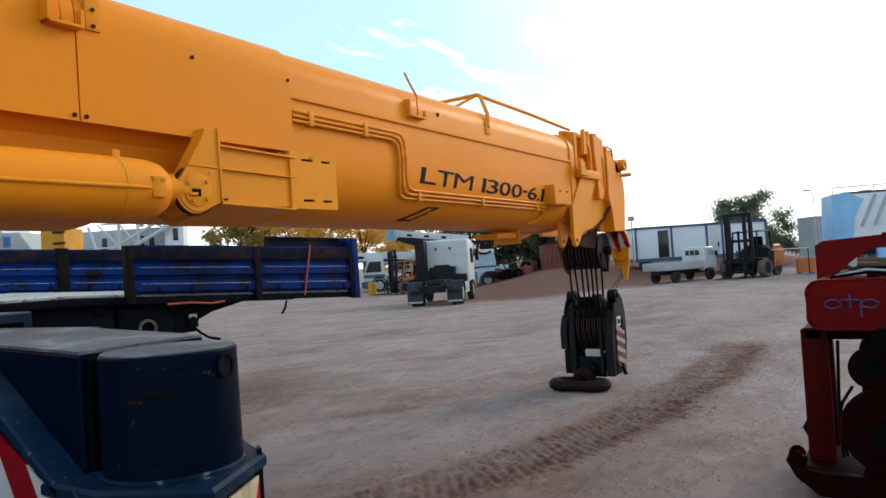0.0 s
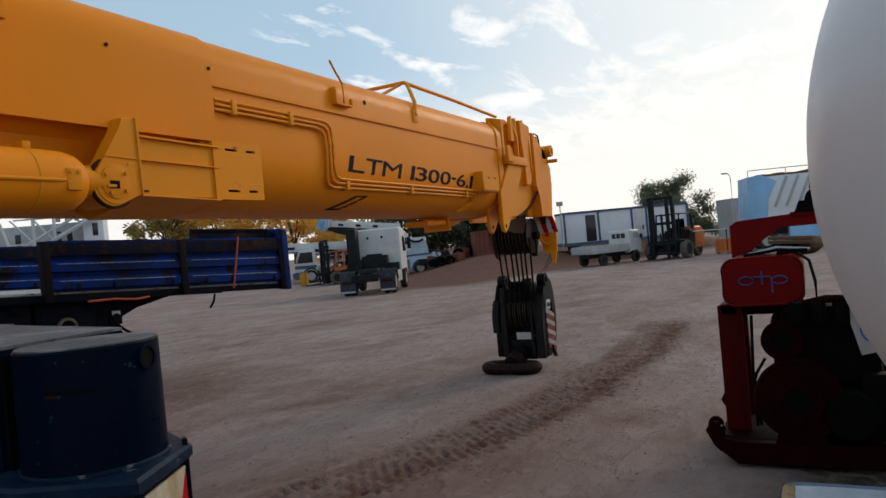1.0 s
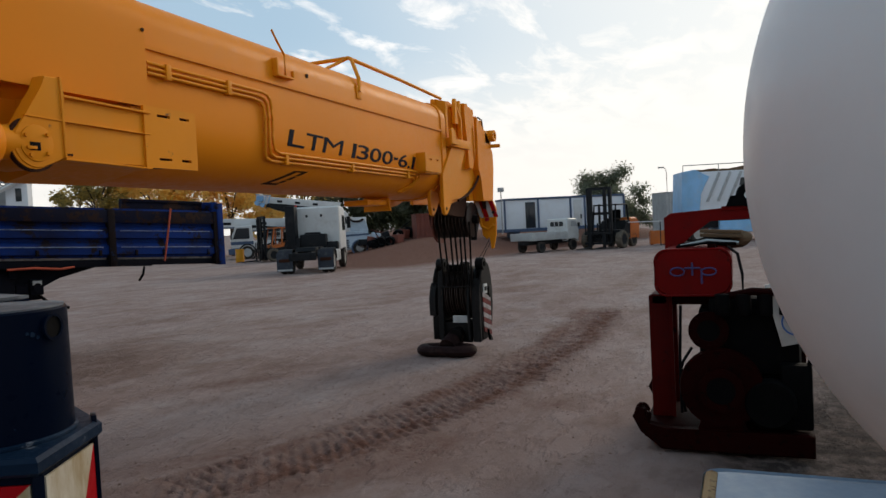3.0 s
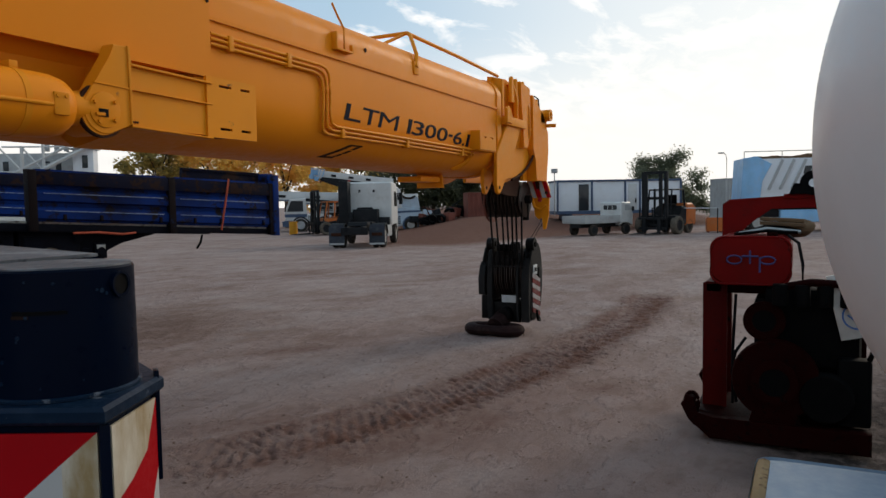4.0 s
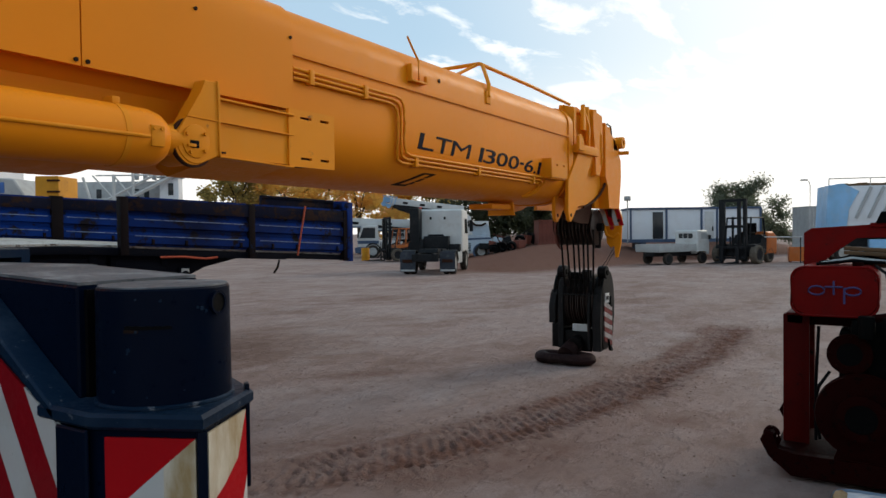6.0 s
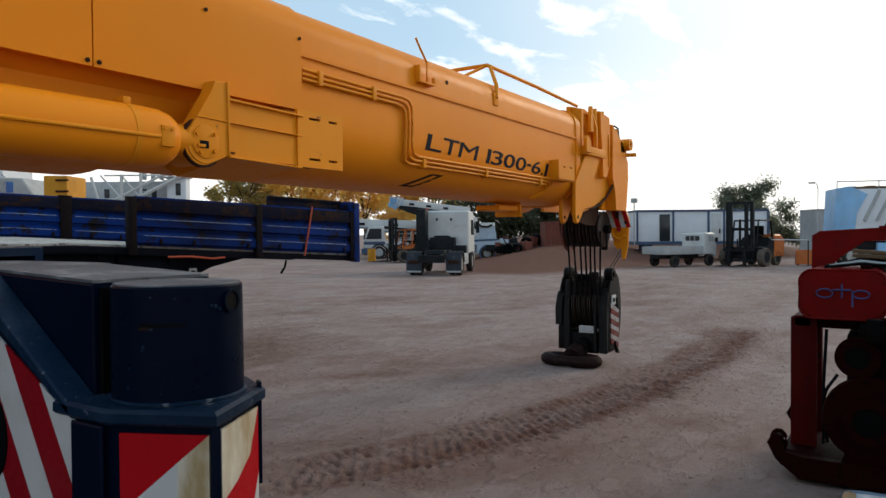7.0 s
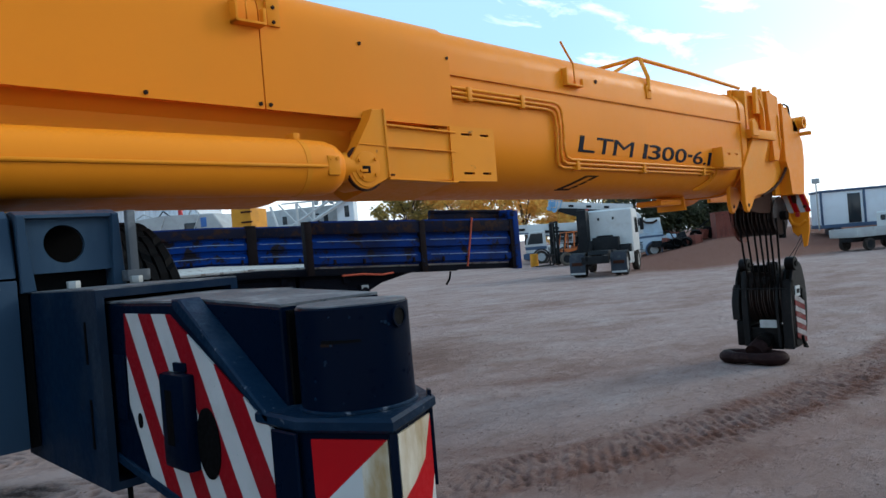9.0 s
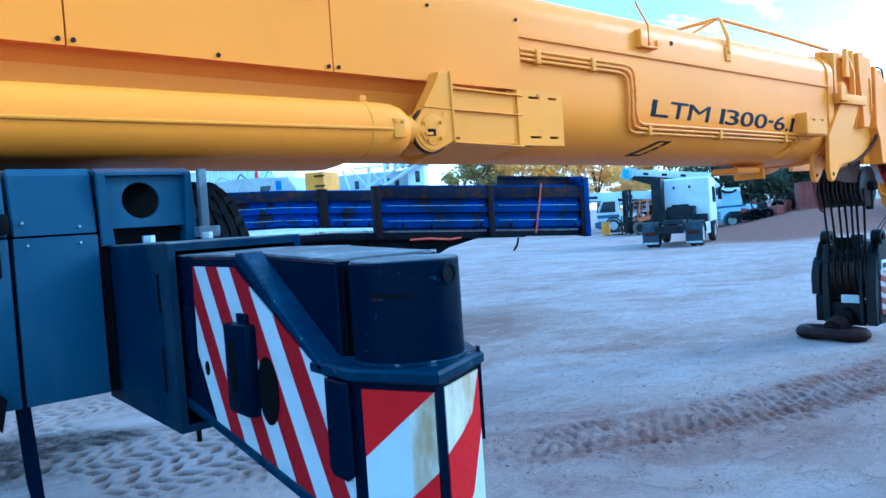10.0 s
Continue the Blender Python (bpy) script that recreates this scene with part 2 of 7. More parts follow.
M_dark = surface("forklift_black", (0.009, 0.010, 0.012), rough=0.6, scale=4, dust=(0.04, 0.036, 0.034), dust_amount=0.4, spec=0.15)
M_cabin = surface("cabin_panel_white", (0.64, 0.66, 0.69), rough=0.5, scale=1.0, dust=(0.44, 0.41, 0.38), dust_amount=0.3, shade=0.05)
M_cabframe = surface("cabin_frame_blue", (0.05, 0.08, 0.14), rough=0.5, scale=3, shade=0.1)
M_glassdark = surface("dark_window", (0.02, 0.025, 0.03), rough=0.1, scale=3, shade=0.05, bump_strength=0.0)
M_yellowbg = surface("old_yellow_paint", (0.50, 0.22, 0.015), rough=0.5, scale=3, wear=(0.12, 0.06, 0.03), amount=0.15, spec=0.15)
M_trrib = surface("trailer_rib_highlight", (0.16, 0.20, 0.30), rough=0.6, scale=6.0, wear=(0.02, 0.03, 0.09), amount=0.45, shade=0.3)
M_trtop = surface("trailer_top_board", (0.007, 0.008, 0.020), rough=0.7, scale=1.6, wear=(0.026, 0.013, 0.010), amount=0.5, shade=0.4, spec=0.06)
M_fender = surface("pale_blue_fender", (0.22, 0.28, 0.35), rough=0.4, scale=5, dust=(0.32, 0.34, 0.36), dust_amount=0.5, wear=(0.18, 0.11, 0.05), amount=0.02, spec=0.2)
M_rustedge = surface("rusty_yellow_edge", (0.30, 0.19, 0.09), rough=0.8, scale=12, wear=(0.14, 0.07, 0.03), amount=0.4)
M_text = surface("navy_lettering", (0.003, 0.006, 0.018), rough=0.5, scale=12, spec=0.04)
M_logo = surface("logo_blue", (0.05, 0.13, 0.36), rough=0.5, scale=12)
M_logoblue = surface("faded_blue_strokes", (0.055, 0.05, 0.15), rough=0.6, scale=12)
M_redlight = surface("tail_light_red", (0.40, 0.02, 0.02), rough=0.25, scale=12)
M_brownrust = surface("red_brown_container", (0.16, 0.045, 0.030), rough=0.7, scale=2, wear=(0.08, 0.03, 0.02), amount=0.3)
M_bark = surface("bark", (0.10, 0.075, 0.055), rough=0.9, scale=10, shade=0.35, bump_strength=0.6, bump_distance=0.02)
M_card = surface("cardboard", (0.13, 0.078, 0.042), rough=0.85, scale=6, wear=(0.05, 0.03, 0.02), amount=0.2)
M_brown = surface("oxide_primer", (0.045, 0.019, 0.012), rough=0.8, scale=6, wear=(0.02, 0.01, 0.008), amount=0.25, spec=0.06)


def leaf_material(name, a, b):
    m, t, p = nodes_of(name)
    g = t.nodes.new("ShaderNodeNewGeometry")
    t.links.new(mixed(t, g.outputs["Random Per Island"], a, b), p.inputs["Base Color"])
    p.inputs["Roughness"].default_value = 0.6
    tr = t.nodes.new("ShaderNodeBsdfTranslucent")
    t.links.new(mixed(t, g.outputs["Random Per Island"], a, b), tr.inputs["Color"])
    mx = t.nodes.new("ShaderNodeMixShader")
    mx.inputs[0].default_value = 0.72
    t.links.new(p.outputs[0], mx.inputs[1])
    t.links.new(tr.outputs[0], mx.inputs[2])
    t.links.new(mx.outputs[0], t.nodes["Material Output"].inputs[0])
    return m


M_leafgold = leaf_material("autumn_leaves", (0.98, 0.74, 0.24), (0.80, 0.56, 0.16))
M_leafolive = leaf_material("dry_olive_leaves", (0.62, 0.45, 0.12), (0.26, 0.22, 0.08))
M_leafgreen = leaf_material("olive_leaves", (0.050, 0.060, 0.030), (0.095, 0.098, 0.052))
M_leafgrey = leaf_material("grey_green_leaves", (0.20, 0.22, 0.15), (0.11, 0.125, 0.08))


def ground_material():
    m, t, p = nodes_of("packed_dirt")
    vec = t.nodes.new("ShaderNodeTexCoord").outputs["Object"]
    big = noise_node(t, 0.16, 5, 0.55, vec)
    mid = noise_node(t, 0.45, 7, 0.60, vec, (1.0, 1.2, 1.0))
    clod = noise_node(t, 5.0, 9, 0.72, vec)
    fine = noise_node(t, 34, 8, 0.8, vec)
    pale = mixed(t, ramp(t, big, 0.35, 0.65), (0.243, 0.164, 0.142), (0.308, 0.229, 0.204))
    red = mixed(t, ramp(t, mid, 0.46, 0.70, 0.0, 0.65), pale, (0.170, 0.098, 0.073))
    at = t.nodes.new("ShaderNodeAttribute")
    at.attribute_name = "loose"
    mask = t.nodes.new("ShaderNodeMath")
    mask.operation = "MULTIPLY"
    t.links.new(at.outputs["Fac"], mask.inputs[0])
    t.links.new(ramp(t, clod, 0.30, 0.62, 0.3, 1.0), mask.inputs[1])
    lime = noise_node(t, 0.55, 9, 0.66, vec, (1.0, 1.35, 1.0))
    red = mixed(t, ramp(t, lime, 0.50, 0.68, 0.0, 0.55), red, (0.362, 0.300, 0.282))
    col = mixed(t, ramp(t, clod, 0.56, 0.78, 0.0, 0.18), red, (0.130, 0.086, 0.070))
    col = mixed(t, ramp(t, fine, 0.50, 0.85, 0.0, 0.25), col, (0.10, 0.068, 0.055))
    scab = noise_node(t, 1.5, 10, 0.62, vec, (1.0, 1.7, 1.0))
    crust = ramp(t, scab, 0.50, 0.56)
    col = mixed(t, ramp(t, scab, 0.50, 0.56, 0.0, 0.30), col, (0.352, 0.260, 0.234))
    col = mixed(t, ramp(t, scab, 0.44, 0.36, 0.0, 0.35), col, (0.150, 0.090, 0.070))

    col = mixed(t, mask.outputs[0], col, (0.125, 0.054, 0.036))

    def math_node(op, a, b=None):
        n = t.nodes.new("ShaderNodeMath")
        n.operation = op
        for k, v in enumerate((a, b)):
            if v is None:
                continue
            if isinstance(v, float):
                n.inputs[k].default_value = v
            else:
                t.links.new(v, n.inputs[k])
        return n.outputs[0]
    # painted shade in the tyre lug hollows, in a dark reddish soil tone
    lug = t.nodes.new("ShaderNodeAttribute")
    lug.attribute_name = "lug"
    col = mixed(t, math_node("MULTIPLY", lug.outputs["Fac"], ramp(t, clod, 0.35, 0.6, 0.55, 0.95)), col, (0.080, 0.038, 0.027))
    # oil patch and painted ground shade, mixed in as dark soil
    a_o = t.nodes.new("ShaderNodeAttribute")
    a_o.attribute_name = "stain_shade"
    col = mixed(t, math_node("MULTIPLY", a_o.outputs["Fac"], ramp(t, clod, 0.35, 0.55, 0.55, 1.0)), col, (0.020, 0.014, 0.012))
    t.links.new(col, p.inputs["Base Color"])
    p.inputs["Roughness"].default_value = 0.94
    p.inputs["Specular IOR Level"].default_value = 0.15
    h = math_node("ADD", math_node("MULTIPLY", fine, 0.40), math_node("ADD", math_node("MULTIPLY", crust, 0.45), clod))
    bump(t, p, h, 1.0, 0.03)
    return m


M_ground = ground_material()


# ---- mesh helpers ----
def B():
    return bmesh.new()


def part(name, bm, material, parent=None, label="", smooth=True):
    me = bpy.data.meshes.new(name)
    bmesh.ops.recalc_face_normals(bm, faces=bm.faces[:])
    bm.to_mesh(me)
    bm.free()
    if smooth:
        me.shade_smooth()
        me.set_sharp_from_angle(angle=radians(35))
    me.materials.append(material)
    ob = new(name, me)
    if parent is not None:
        ob.parent = parent
    if label:
        tagged(ob, label)
    return ob


def thing(name, label, category, m=None, group=""):
    ob = new(name)
    ob.empty_display_size = 0.2
    if m is not None:
        ob.matrix_basis = m
    return tagged(ob, label, category, group)


def bevel(bm, edges, w, seg=2):
    if w:
        bmesh.ops.bevel(bm, geom=edges, offset=w, segments=seg, affect="EDGES", profile=0.6)


def box(bm, x0, x1, y0, y1, z0, z1, w=0.0, m=None, seg=2):
    vs = [bm.verts.new((x, y, z)) for x in (x0, x1) for y in (y0, y1) for z in (z0, z1)]
    fs = [bm.faces.new([vs[i] for i in f]) for f in ((0, 1, 3, 2), (4, 6, 7, 5), (0, 4, 5, 1), (2, 3, 7, 6), (0, 2, 6, 4), (1, 5, 7, 3))]
    if m is not None:
        bmesh.ops.transform(bm, matrix=m, verts=vs)
    if w:
        bevel(bm, list({e for f in fs for e in f.edges}), w, seg)
    return bm


def prism(bm, pts, axis, a, b, w=0.0):
    """A polygon of 2D points drawn out along an axis from a to b."""
    def at(p, v):
        return {"x": (v, p[0], p[1]), "y": (p[0], v, p[1]), "z": (p[0], p[1], v)}[axis]
    lo = [bm.verts.new(at(p, a)) for p in pts]
    hi = [bm.verts.new(at(p, b)) for p in pts]
    n = len(pts)
    fs = [bm.faces.new(lo), bm.faces.new(hi[::-1])]
    fs += [bm.faces.new((lo[i], hi[i], hi[(i + 1) % n], lo[(i + 1) % n])) for i in range(n)]
    if w:
        bevel(bm, list({e for f in fs[:2] for e in f.edges}), w, 1)
    return bm


def cyl(bm, p, q, r, r2=None, n=20, w=0.0):
    p, q = Vector(p), Vector(q)
    d = q - p
    mat = Matrix.Translation((p + q) / 2) @ d.to_track_quat("Z", "Y").to_matrix().to_4x4()
    res = bmesh.ops.create_cone(bm, cap_ends=True, segments=n, radius1=r, radius2=r if r2 is None else r2, depth=d.length, matrix=mat)
    if w:
        es = {e for v in res["verts"] for e in v.link_edges if len(e.link_faces) == 2 and any(len(f.verts) == n for f in e.link_faces)}
        bevel(bm, list(es), w, 2)
    return bm


def ring(bm, p, q, r, inner, n=28):
    """A pipe wall or a washer from p to q."""
    p, q = Vector(p), Vector(q)
    rot = (q - p).to_track_quat("Z", "Y").to_matrix()
    loops = []
    for c, rad in ((p, r), (q, r), (q, inner), (p, inner)):
        loops.append([bm.verts.new(c + rot @ Vector((rad * math.cos(2 * math.pi * i / n), rad * math.sin(2 * math.pi * i / n), 0))) for i in range(n)])
    for k in range(4):
        u, v = loops[k], loops[(k + 1) % 4]
        for i in range(n):
            bm.faces.new((u[i], u[(i + 1) % n], v[(i + 1) % n], v[i]))
    return bm


def tube(bm, pts, r, n=8):
    """A round bar along a line of points."""
    pts = [Vector(p) for p in pts]
    rings = []
    up = Vector((0, 0, 1))
    for i, p in enumerate(pts):
        d = (pts[min(i + 1, len(pts) - 1)] - pts[max(i - 1, 0)]).normalized()
        a = d.cross(up)
        if a.length < 1e-3:
            a = d.cross(Vector((0, 1, 0)))
        a.normalize()
        b = d.cross(a)
        rings.append([bm.verts.new(p + r * (math.cos(2 * math.pi * k / n) * a + math.sin(2 * math.pi * k / n) * b)) for k in range(n)])
    for u, v in zip(rings, rings[1:]):
        for k in range(n):
            bm.faces.new((u[k], u[(k + 1) % n], v[(k + 1) % n], v[k]))
    bm.faces.new(rings[0][::-1])
    bm.faces.new(rings[-1])
    return bm


def lathe(bm, profile, centre, axis="y", n=36):
    """A profile of (along, radius) turned round an axis through centre."""
    c = Vector(centre)
    rows = []
    for a, r in profile:
        row = []
        for i in range(n):
            u, v = r * math.cos(2 * math.pi * i / n), r * math.sin(2 * math.pi * i / n)
            row.append(bm.verts.new(c + Vector({"x": (a, u, v), "y": (u, a, v), "z": (u, v, a)}[axis])))
        rows.append(row)
    for u, v in zip(rows, rows[1:]):
        for i in range(n):
            bm.faces.new((u[i], u[(i + 1) % n], v[(i + 1) % n], v[i]))
    bm.faces.new(rows[0][::-1])
    bm.faces.new(rows[-1])
    return bm


def wheel(parent, x, y, r, width, hub=M_steel, rubber=M_rubberdust, out=-1):
    """A road wheel with tyre and dished rim; out: the side that shows, along y."""
    bm = B()
    h = width / 2
    lathe(bm, [(-h * 0.8, r * 0.58), (-h, r * 0.68), (-h, r * 0.88), (-h * 0.8, r * 0.97), (-h * 0.3, r), (h * 0.3, r), (h * 0.8, r * 0.97), (h, r * 0.88), (h, r * 0.68), (h * 0.8, r * 0.58)], (x, y, r), "y", 30)
    w = part("wheel", bm, rubber, parent)
    bm = B()
    lathe(bm, [(out * h * 0.85, r * 0.60), (out * h * 0.9, r * 0.55), (out * h * 0.35, r * 0.48), (out * h * 0.3, r * 0.26), (out * h * 0.75, r * 0.2), (out * h * 0.8, r * 0.02), (-out * h * 0.7, r * 0.02), (-out * h * 0.75, r * 0.6)], (x, y, r), "y", 24)
    part("rim", bm, hub, w)
    return w


def lettering(text, size_x, size_z, material, depth=0.004, bold=0.0):
    """Mesh letters in the built-in font, scaled to a width and height; lies in the xz plane, facing -y."""
    cu = bpy.data.curves.new("letters", "FONT")
    cu.body = text
    cu.extrude = 0.01
    cu.offset = bold
    ob = bpy.data.objects.new("letters", cu)
    scene.collection.objects.link(ob)
    dg = bpy.context.evaluated_depsgraph_get()
    me = bpy.data.meshes.new_from_object(ob.evaluated_get(dg))
    bpy.data.objects.remove(ob)
    co = np.empty(len(me.vertices) * 3)
    me.vertices.foreach_get("co", co)
    co = co.reshape(-1, 3)
    lo, hi = co.min(0), co.max(0)
    out = np.zeros_like(co)
    out[:, 0] = (co[:, 0] - lo[0]) / (hi[0] - lo[0]) * size_x
    out[:, 2] = (co[:, 1] - lo[1]) / (hi[1] - lo[1]) * size_z
    out[:, 1] = -(co[:, 2] - lo[2]) / (hi[2] - lo[2]) * depth
    me.vertices.foreach_set("co", out.ravel())
    me.materials.clear()
    me.materials.append(material)
    return me


# ---- ground ----
def smooth(v, a, b):
    u = np.clip((v - a) / (b - a), 0, 1)
    return u * u * (3 - 2 * u)


TRACK = np.array([(1.6, 5.6), (2.8, 4.45), (3.9, 3.75), (5.1, 3.2), (6.4, 2.85), (8.0, 2.55), (9.9, 2.42), (12.6, 2.42), (15.2, 2.68)])


# faint older wheel paths: from, to, half width, strength
OLD_PATHS = ((5.6, 6.7, 8.4, 5.4, 0.40, 0.75), (8.4, 5.4, 10.6, 4.1, 0.40, 0.75), (2.6, 5.3, 4.6, 4.2, 0.8, 0.6), (3.6, 3.2, 6.5, 1.7, 0.55, 0.6), (11.5, 12.8, 17.0, 13.0, 0.7, 0.8), (4.2, 7.2, 6.4, 5.6, 0.35, 0.55), (12.0, 8.4, 20.0, 8.8, 0.8, 0.5), (16.0, 4.2, 24.0, 7.5, 1.0, 0.6))


def ground_heights(x, y):
    rng = np.random.default_rng(3)
    z = np.zeros_like(x)
    for k in range(26):
        f = 0.25 * 1.22 ** k
        a = rng.uniform(0, 2 * np.pi)
        ph = rng.uniform(0, 2 * np.pi, 2)
        z += (0.012 if k < 7 else 0.0045) / (1 + 0.35 * k) * np.sin(f * (x * np.cos(a) + y * np.sin(a)) + ph[0] + 1.5 * np.sin(0.4 * f * (x * np.sin(a) - y * np.cos(a)) + ph[1]))
    faint = np.zeros_like(x)
    best = np.full_like(x, 1e9)
    along = np.zeros_like(x)
    s0 = 0.0
    for (ax, ay), (bx, by) in zip(TRACK, TRACK[1:]):
        dx, dy = bx - ax, by - ay
        L = math.hypot(dx, dy)
        u = np.clip(((x - ax) * dx + (y - ay) * dy) / L ** 2, 0, 1)
        d = np.hypot(x - ax - u * dx, y - ay - u * dy)
        side = np.sign((x - ax) * dy - (y - ay) * dx)
        along = np.where(d < np.abs(best), s0 + u * L, along)
        best = np.where(d < np.abs(best), d * np.where(side == 0, 1, side), best)
        s0 += L
    ends = smooth(along, 1.2, 3.8) * (1 - smooth(along, s0 - 1.2, s0 - 0.1))
    band = np.exp(-(best / 0.42) ** 2)
    rough = np.sin(31 * along + 3 * np.sin(7 * best)) * np.sin(17 * best + 2 * np.sin(9 * along)) + 0.8 * np.sin(53 * along + 29 * best)
    z += ends * (0.020 * np.exp(-((np.abs(best) - 0.42) / 0.12) ** 2) - 0.018 * band + 0.012 * band * rough)
    for px, py, qx, qy, wd, amt in OLD_PATHS:
        dx, dy = qx - px, qy - py
        u = np.clip(((x - px) * dx + (y - py) * dy) / (dx * dx + dy * dy), 0, 1)
        d = np.hypot(x - px - u * dx, y - py - u * dy) + 0.10 * np.sin(2.1 * x + 1.3 * y) + 0.06 * np.sin(5.3 * x - 3.7 * y)
        faint = np.maximum(faint, amt * np.exp(-(d / wd) ** 2) * (0.6 + 0.4 * np.sin(3.0 * x + 4.1 * y + 2.0 * np.sin(1.7 * x))))
    streaks = 0.55 + 0.45 * np.sin(9.0 * best + 0.9 * np.sin(1.7 * along))
    loose = ends * np.exp(-(best / 0.55) ** 4) * (0.62 + 0.55 * streaks)
    loose = np.maximum(loose, faint)
    # soil bank in front of the cabins
    fwd, lat = 0.841 * x + 0.541 * y, 0.541 * x - 0.841 * y
    start = 34 + np.clip(lat - 4, 0, 30) * 0.9
    bank = smooth(fwd, start, start + 12) * (1 - smooth(np.abs(lat - 9), 18, 30)) * smooth(lat, 0.0, 9.0)
    z += bank * 1.15
    loose = np.maximum(loose, 2.5 * smooth(fwd, start - 3, start + 3) * (1 - smooth(np.abs(lat - 9), 15, 30)) * smooth(lat, -1.0, 4.0))
    far = np.hypot(x, y)
    # oil patch under the carrier; painted shade beneath carrier, pump and tank
    stain_shade = 1.5 * np.exp(-((x - 0.80) / 0.75) ** 4 - ((y - 7.5 + 0.45 * (x - 0.8)) / 0.30) ** 2) + 1.3 * np.exp(-((x + 0.1) / 1.0) ** 2 - ((y - 7.0) / 0.9) ** 2)
    stain_shade += 1.2 * np.exp(-((x - 5.85) / 1.15) ** 4 - ((y + 0.75 + 0.12 * np.sin(5.0 * x)) / 1.05) ** 4) + 1.15 * np.exp(-((x - 6.3) / 3.0) ** 4 - ((y + 1.85) / 1.35) ** 4)
    stain_shade = np.clip(stain_shade, 0, 0.95)
    # chevron lugs of heavy tyres
    tread = np.exp(-((x - 1.0) / 1.9) ** 4 - ((y - 6.9) / 2.2) ** 4) * (0.75 + 0.25 * np.sin(1.3 * x + 2.1 * y))
    row = np.floor(y / 0.42)
    u = y / 0.42 - row - 0.5
    wob = 0.035 * np.sin(3.1 * x + 2.3 * row) + 0.03 * np.sin(7.7 * x - 5.0 * y)
    phase = (x + wob) / 0.19 + 0.37 * row + 1.15 * np.abs(u) * np.where(row % 2 == 0, 1, -1)
    keep = smooth(np.sin(2.3 * x + 1.7 * y) + np.sin(1.9 * y - 3.1 * x + 0.8) + 0.6 * np.sin(6.1 * x + 4.3 * y), -1.6, -0.4)
    cleat = smooth(np.sin(2 * np.pi * phase), -0.15, 0.45) * (1 - smooth(np.abs(u), 0.40, 0.48)) * smooth(np.abs(u), 0.03, 0.09)
    lug = tread * keep * cleat
    side = np.abs(best)
    bars = smooth(np.sin(50.0 * along + 13.0 * side + 2.0 * np.sin(6.3 * along + 5.0 * best)) + 0.7 * np.sin(24.0 * best + 2.5 * np.sin(11.0 * along)), 0.45, 1.0)
    ragged = smooth(np.sin(2.7 * along) + np.sin(4.9 * along + 6.0 * best) + 0.8 * np.sin(11.0 * along - 4.0 * best), -0.2, 1.2)
    rut = ends * bars * (1 - smooth(side, 0.40, 0.56)) * ragged
    lug = lug + 0.72 * rut
    z = z - 0.040 * tread * keep * cleat - 0.020 * rut
    return z * (1 - smooth(far, 70, 110)), loose, lug, stain_shade



def spaced(lo, hi, step, grow=1.16, limit=1500):
    mid = list(np.arange(lo, hi, step))
    for sign, edge in ((1, mid[-1]), (-1, mid[0])):
        v, s = edge, step
        while abs(v) < limit:
            s *= grow
            v += sign * s
            mid.append(v)
    return np.sort(np.array(mid))


def graded(*stretches):
    """Grid lines with a step of their own in each stretch, growing outward past the ends."""
    v = np.concatenate([np.arange(a, b, s) for a, b, s in stretches])
    lo, hi = spaced(stretches[0][0], stretches[0][0] + 1, stretches[0][2]), spaced(stretches[-1][1] - 1, stretches[-1][1], stretches[-1][2])
    return np.concatenate([lo[lo < v[0] - 1e-6], v, hi[hi > v[-1] + 1e-6]])


gx = graded((-1.2, 3.2, 0.024), (3.2, 9.0, 0.028), (9.0, 15.0, 0.04))
gy = graded((-0.6, 2.0, 0.045), (2.0, 5.0, 0.028), (5.0, 9.2, 0.024))
X, Y = np.meshgrid(gx, gy, indexing="ij")
Z, loose, lug, stain_shade = ground_heights(X, Y)
nx, ny = X.shape
idx = np.arange(nx * ny).reshape(nx, ny)
quads = np.stack([idx[:-1, :-1], idx[1:, :-1], idx[1:, 1:], idx[:-1, 1:]], -1).reshape(-1, 4)
gm = bpy.data.meshes.new("ground")
gm.from_pydata(np.stack([X, Y, Z], -1).reshape(-1, 3).tolist(), [], quads.tolist())
gm.attributes.new("loose", "FLOAT", "POINT").data.foreach_set("value", loose.ravel().astype(np.float32))
gm.attributes.new("lug", "FLOAT", "POINT").data.foreach_set("value", lug.ravel().astype(np.float32))
gm.attributes.new("stain_shade", "FLOAT", "POINT").data.foreach_set("value", stain_shade.ravel().astype(np.float32))
gm.shade_smooth()
gm.materials.append(M_ground)
ground = tagged(new("ground", gm), "pale packed dirt yard with reddish tyre ruts", "ground", kind="structure")


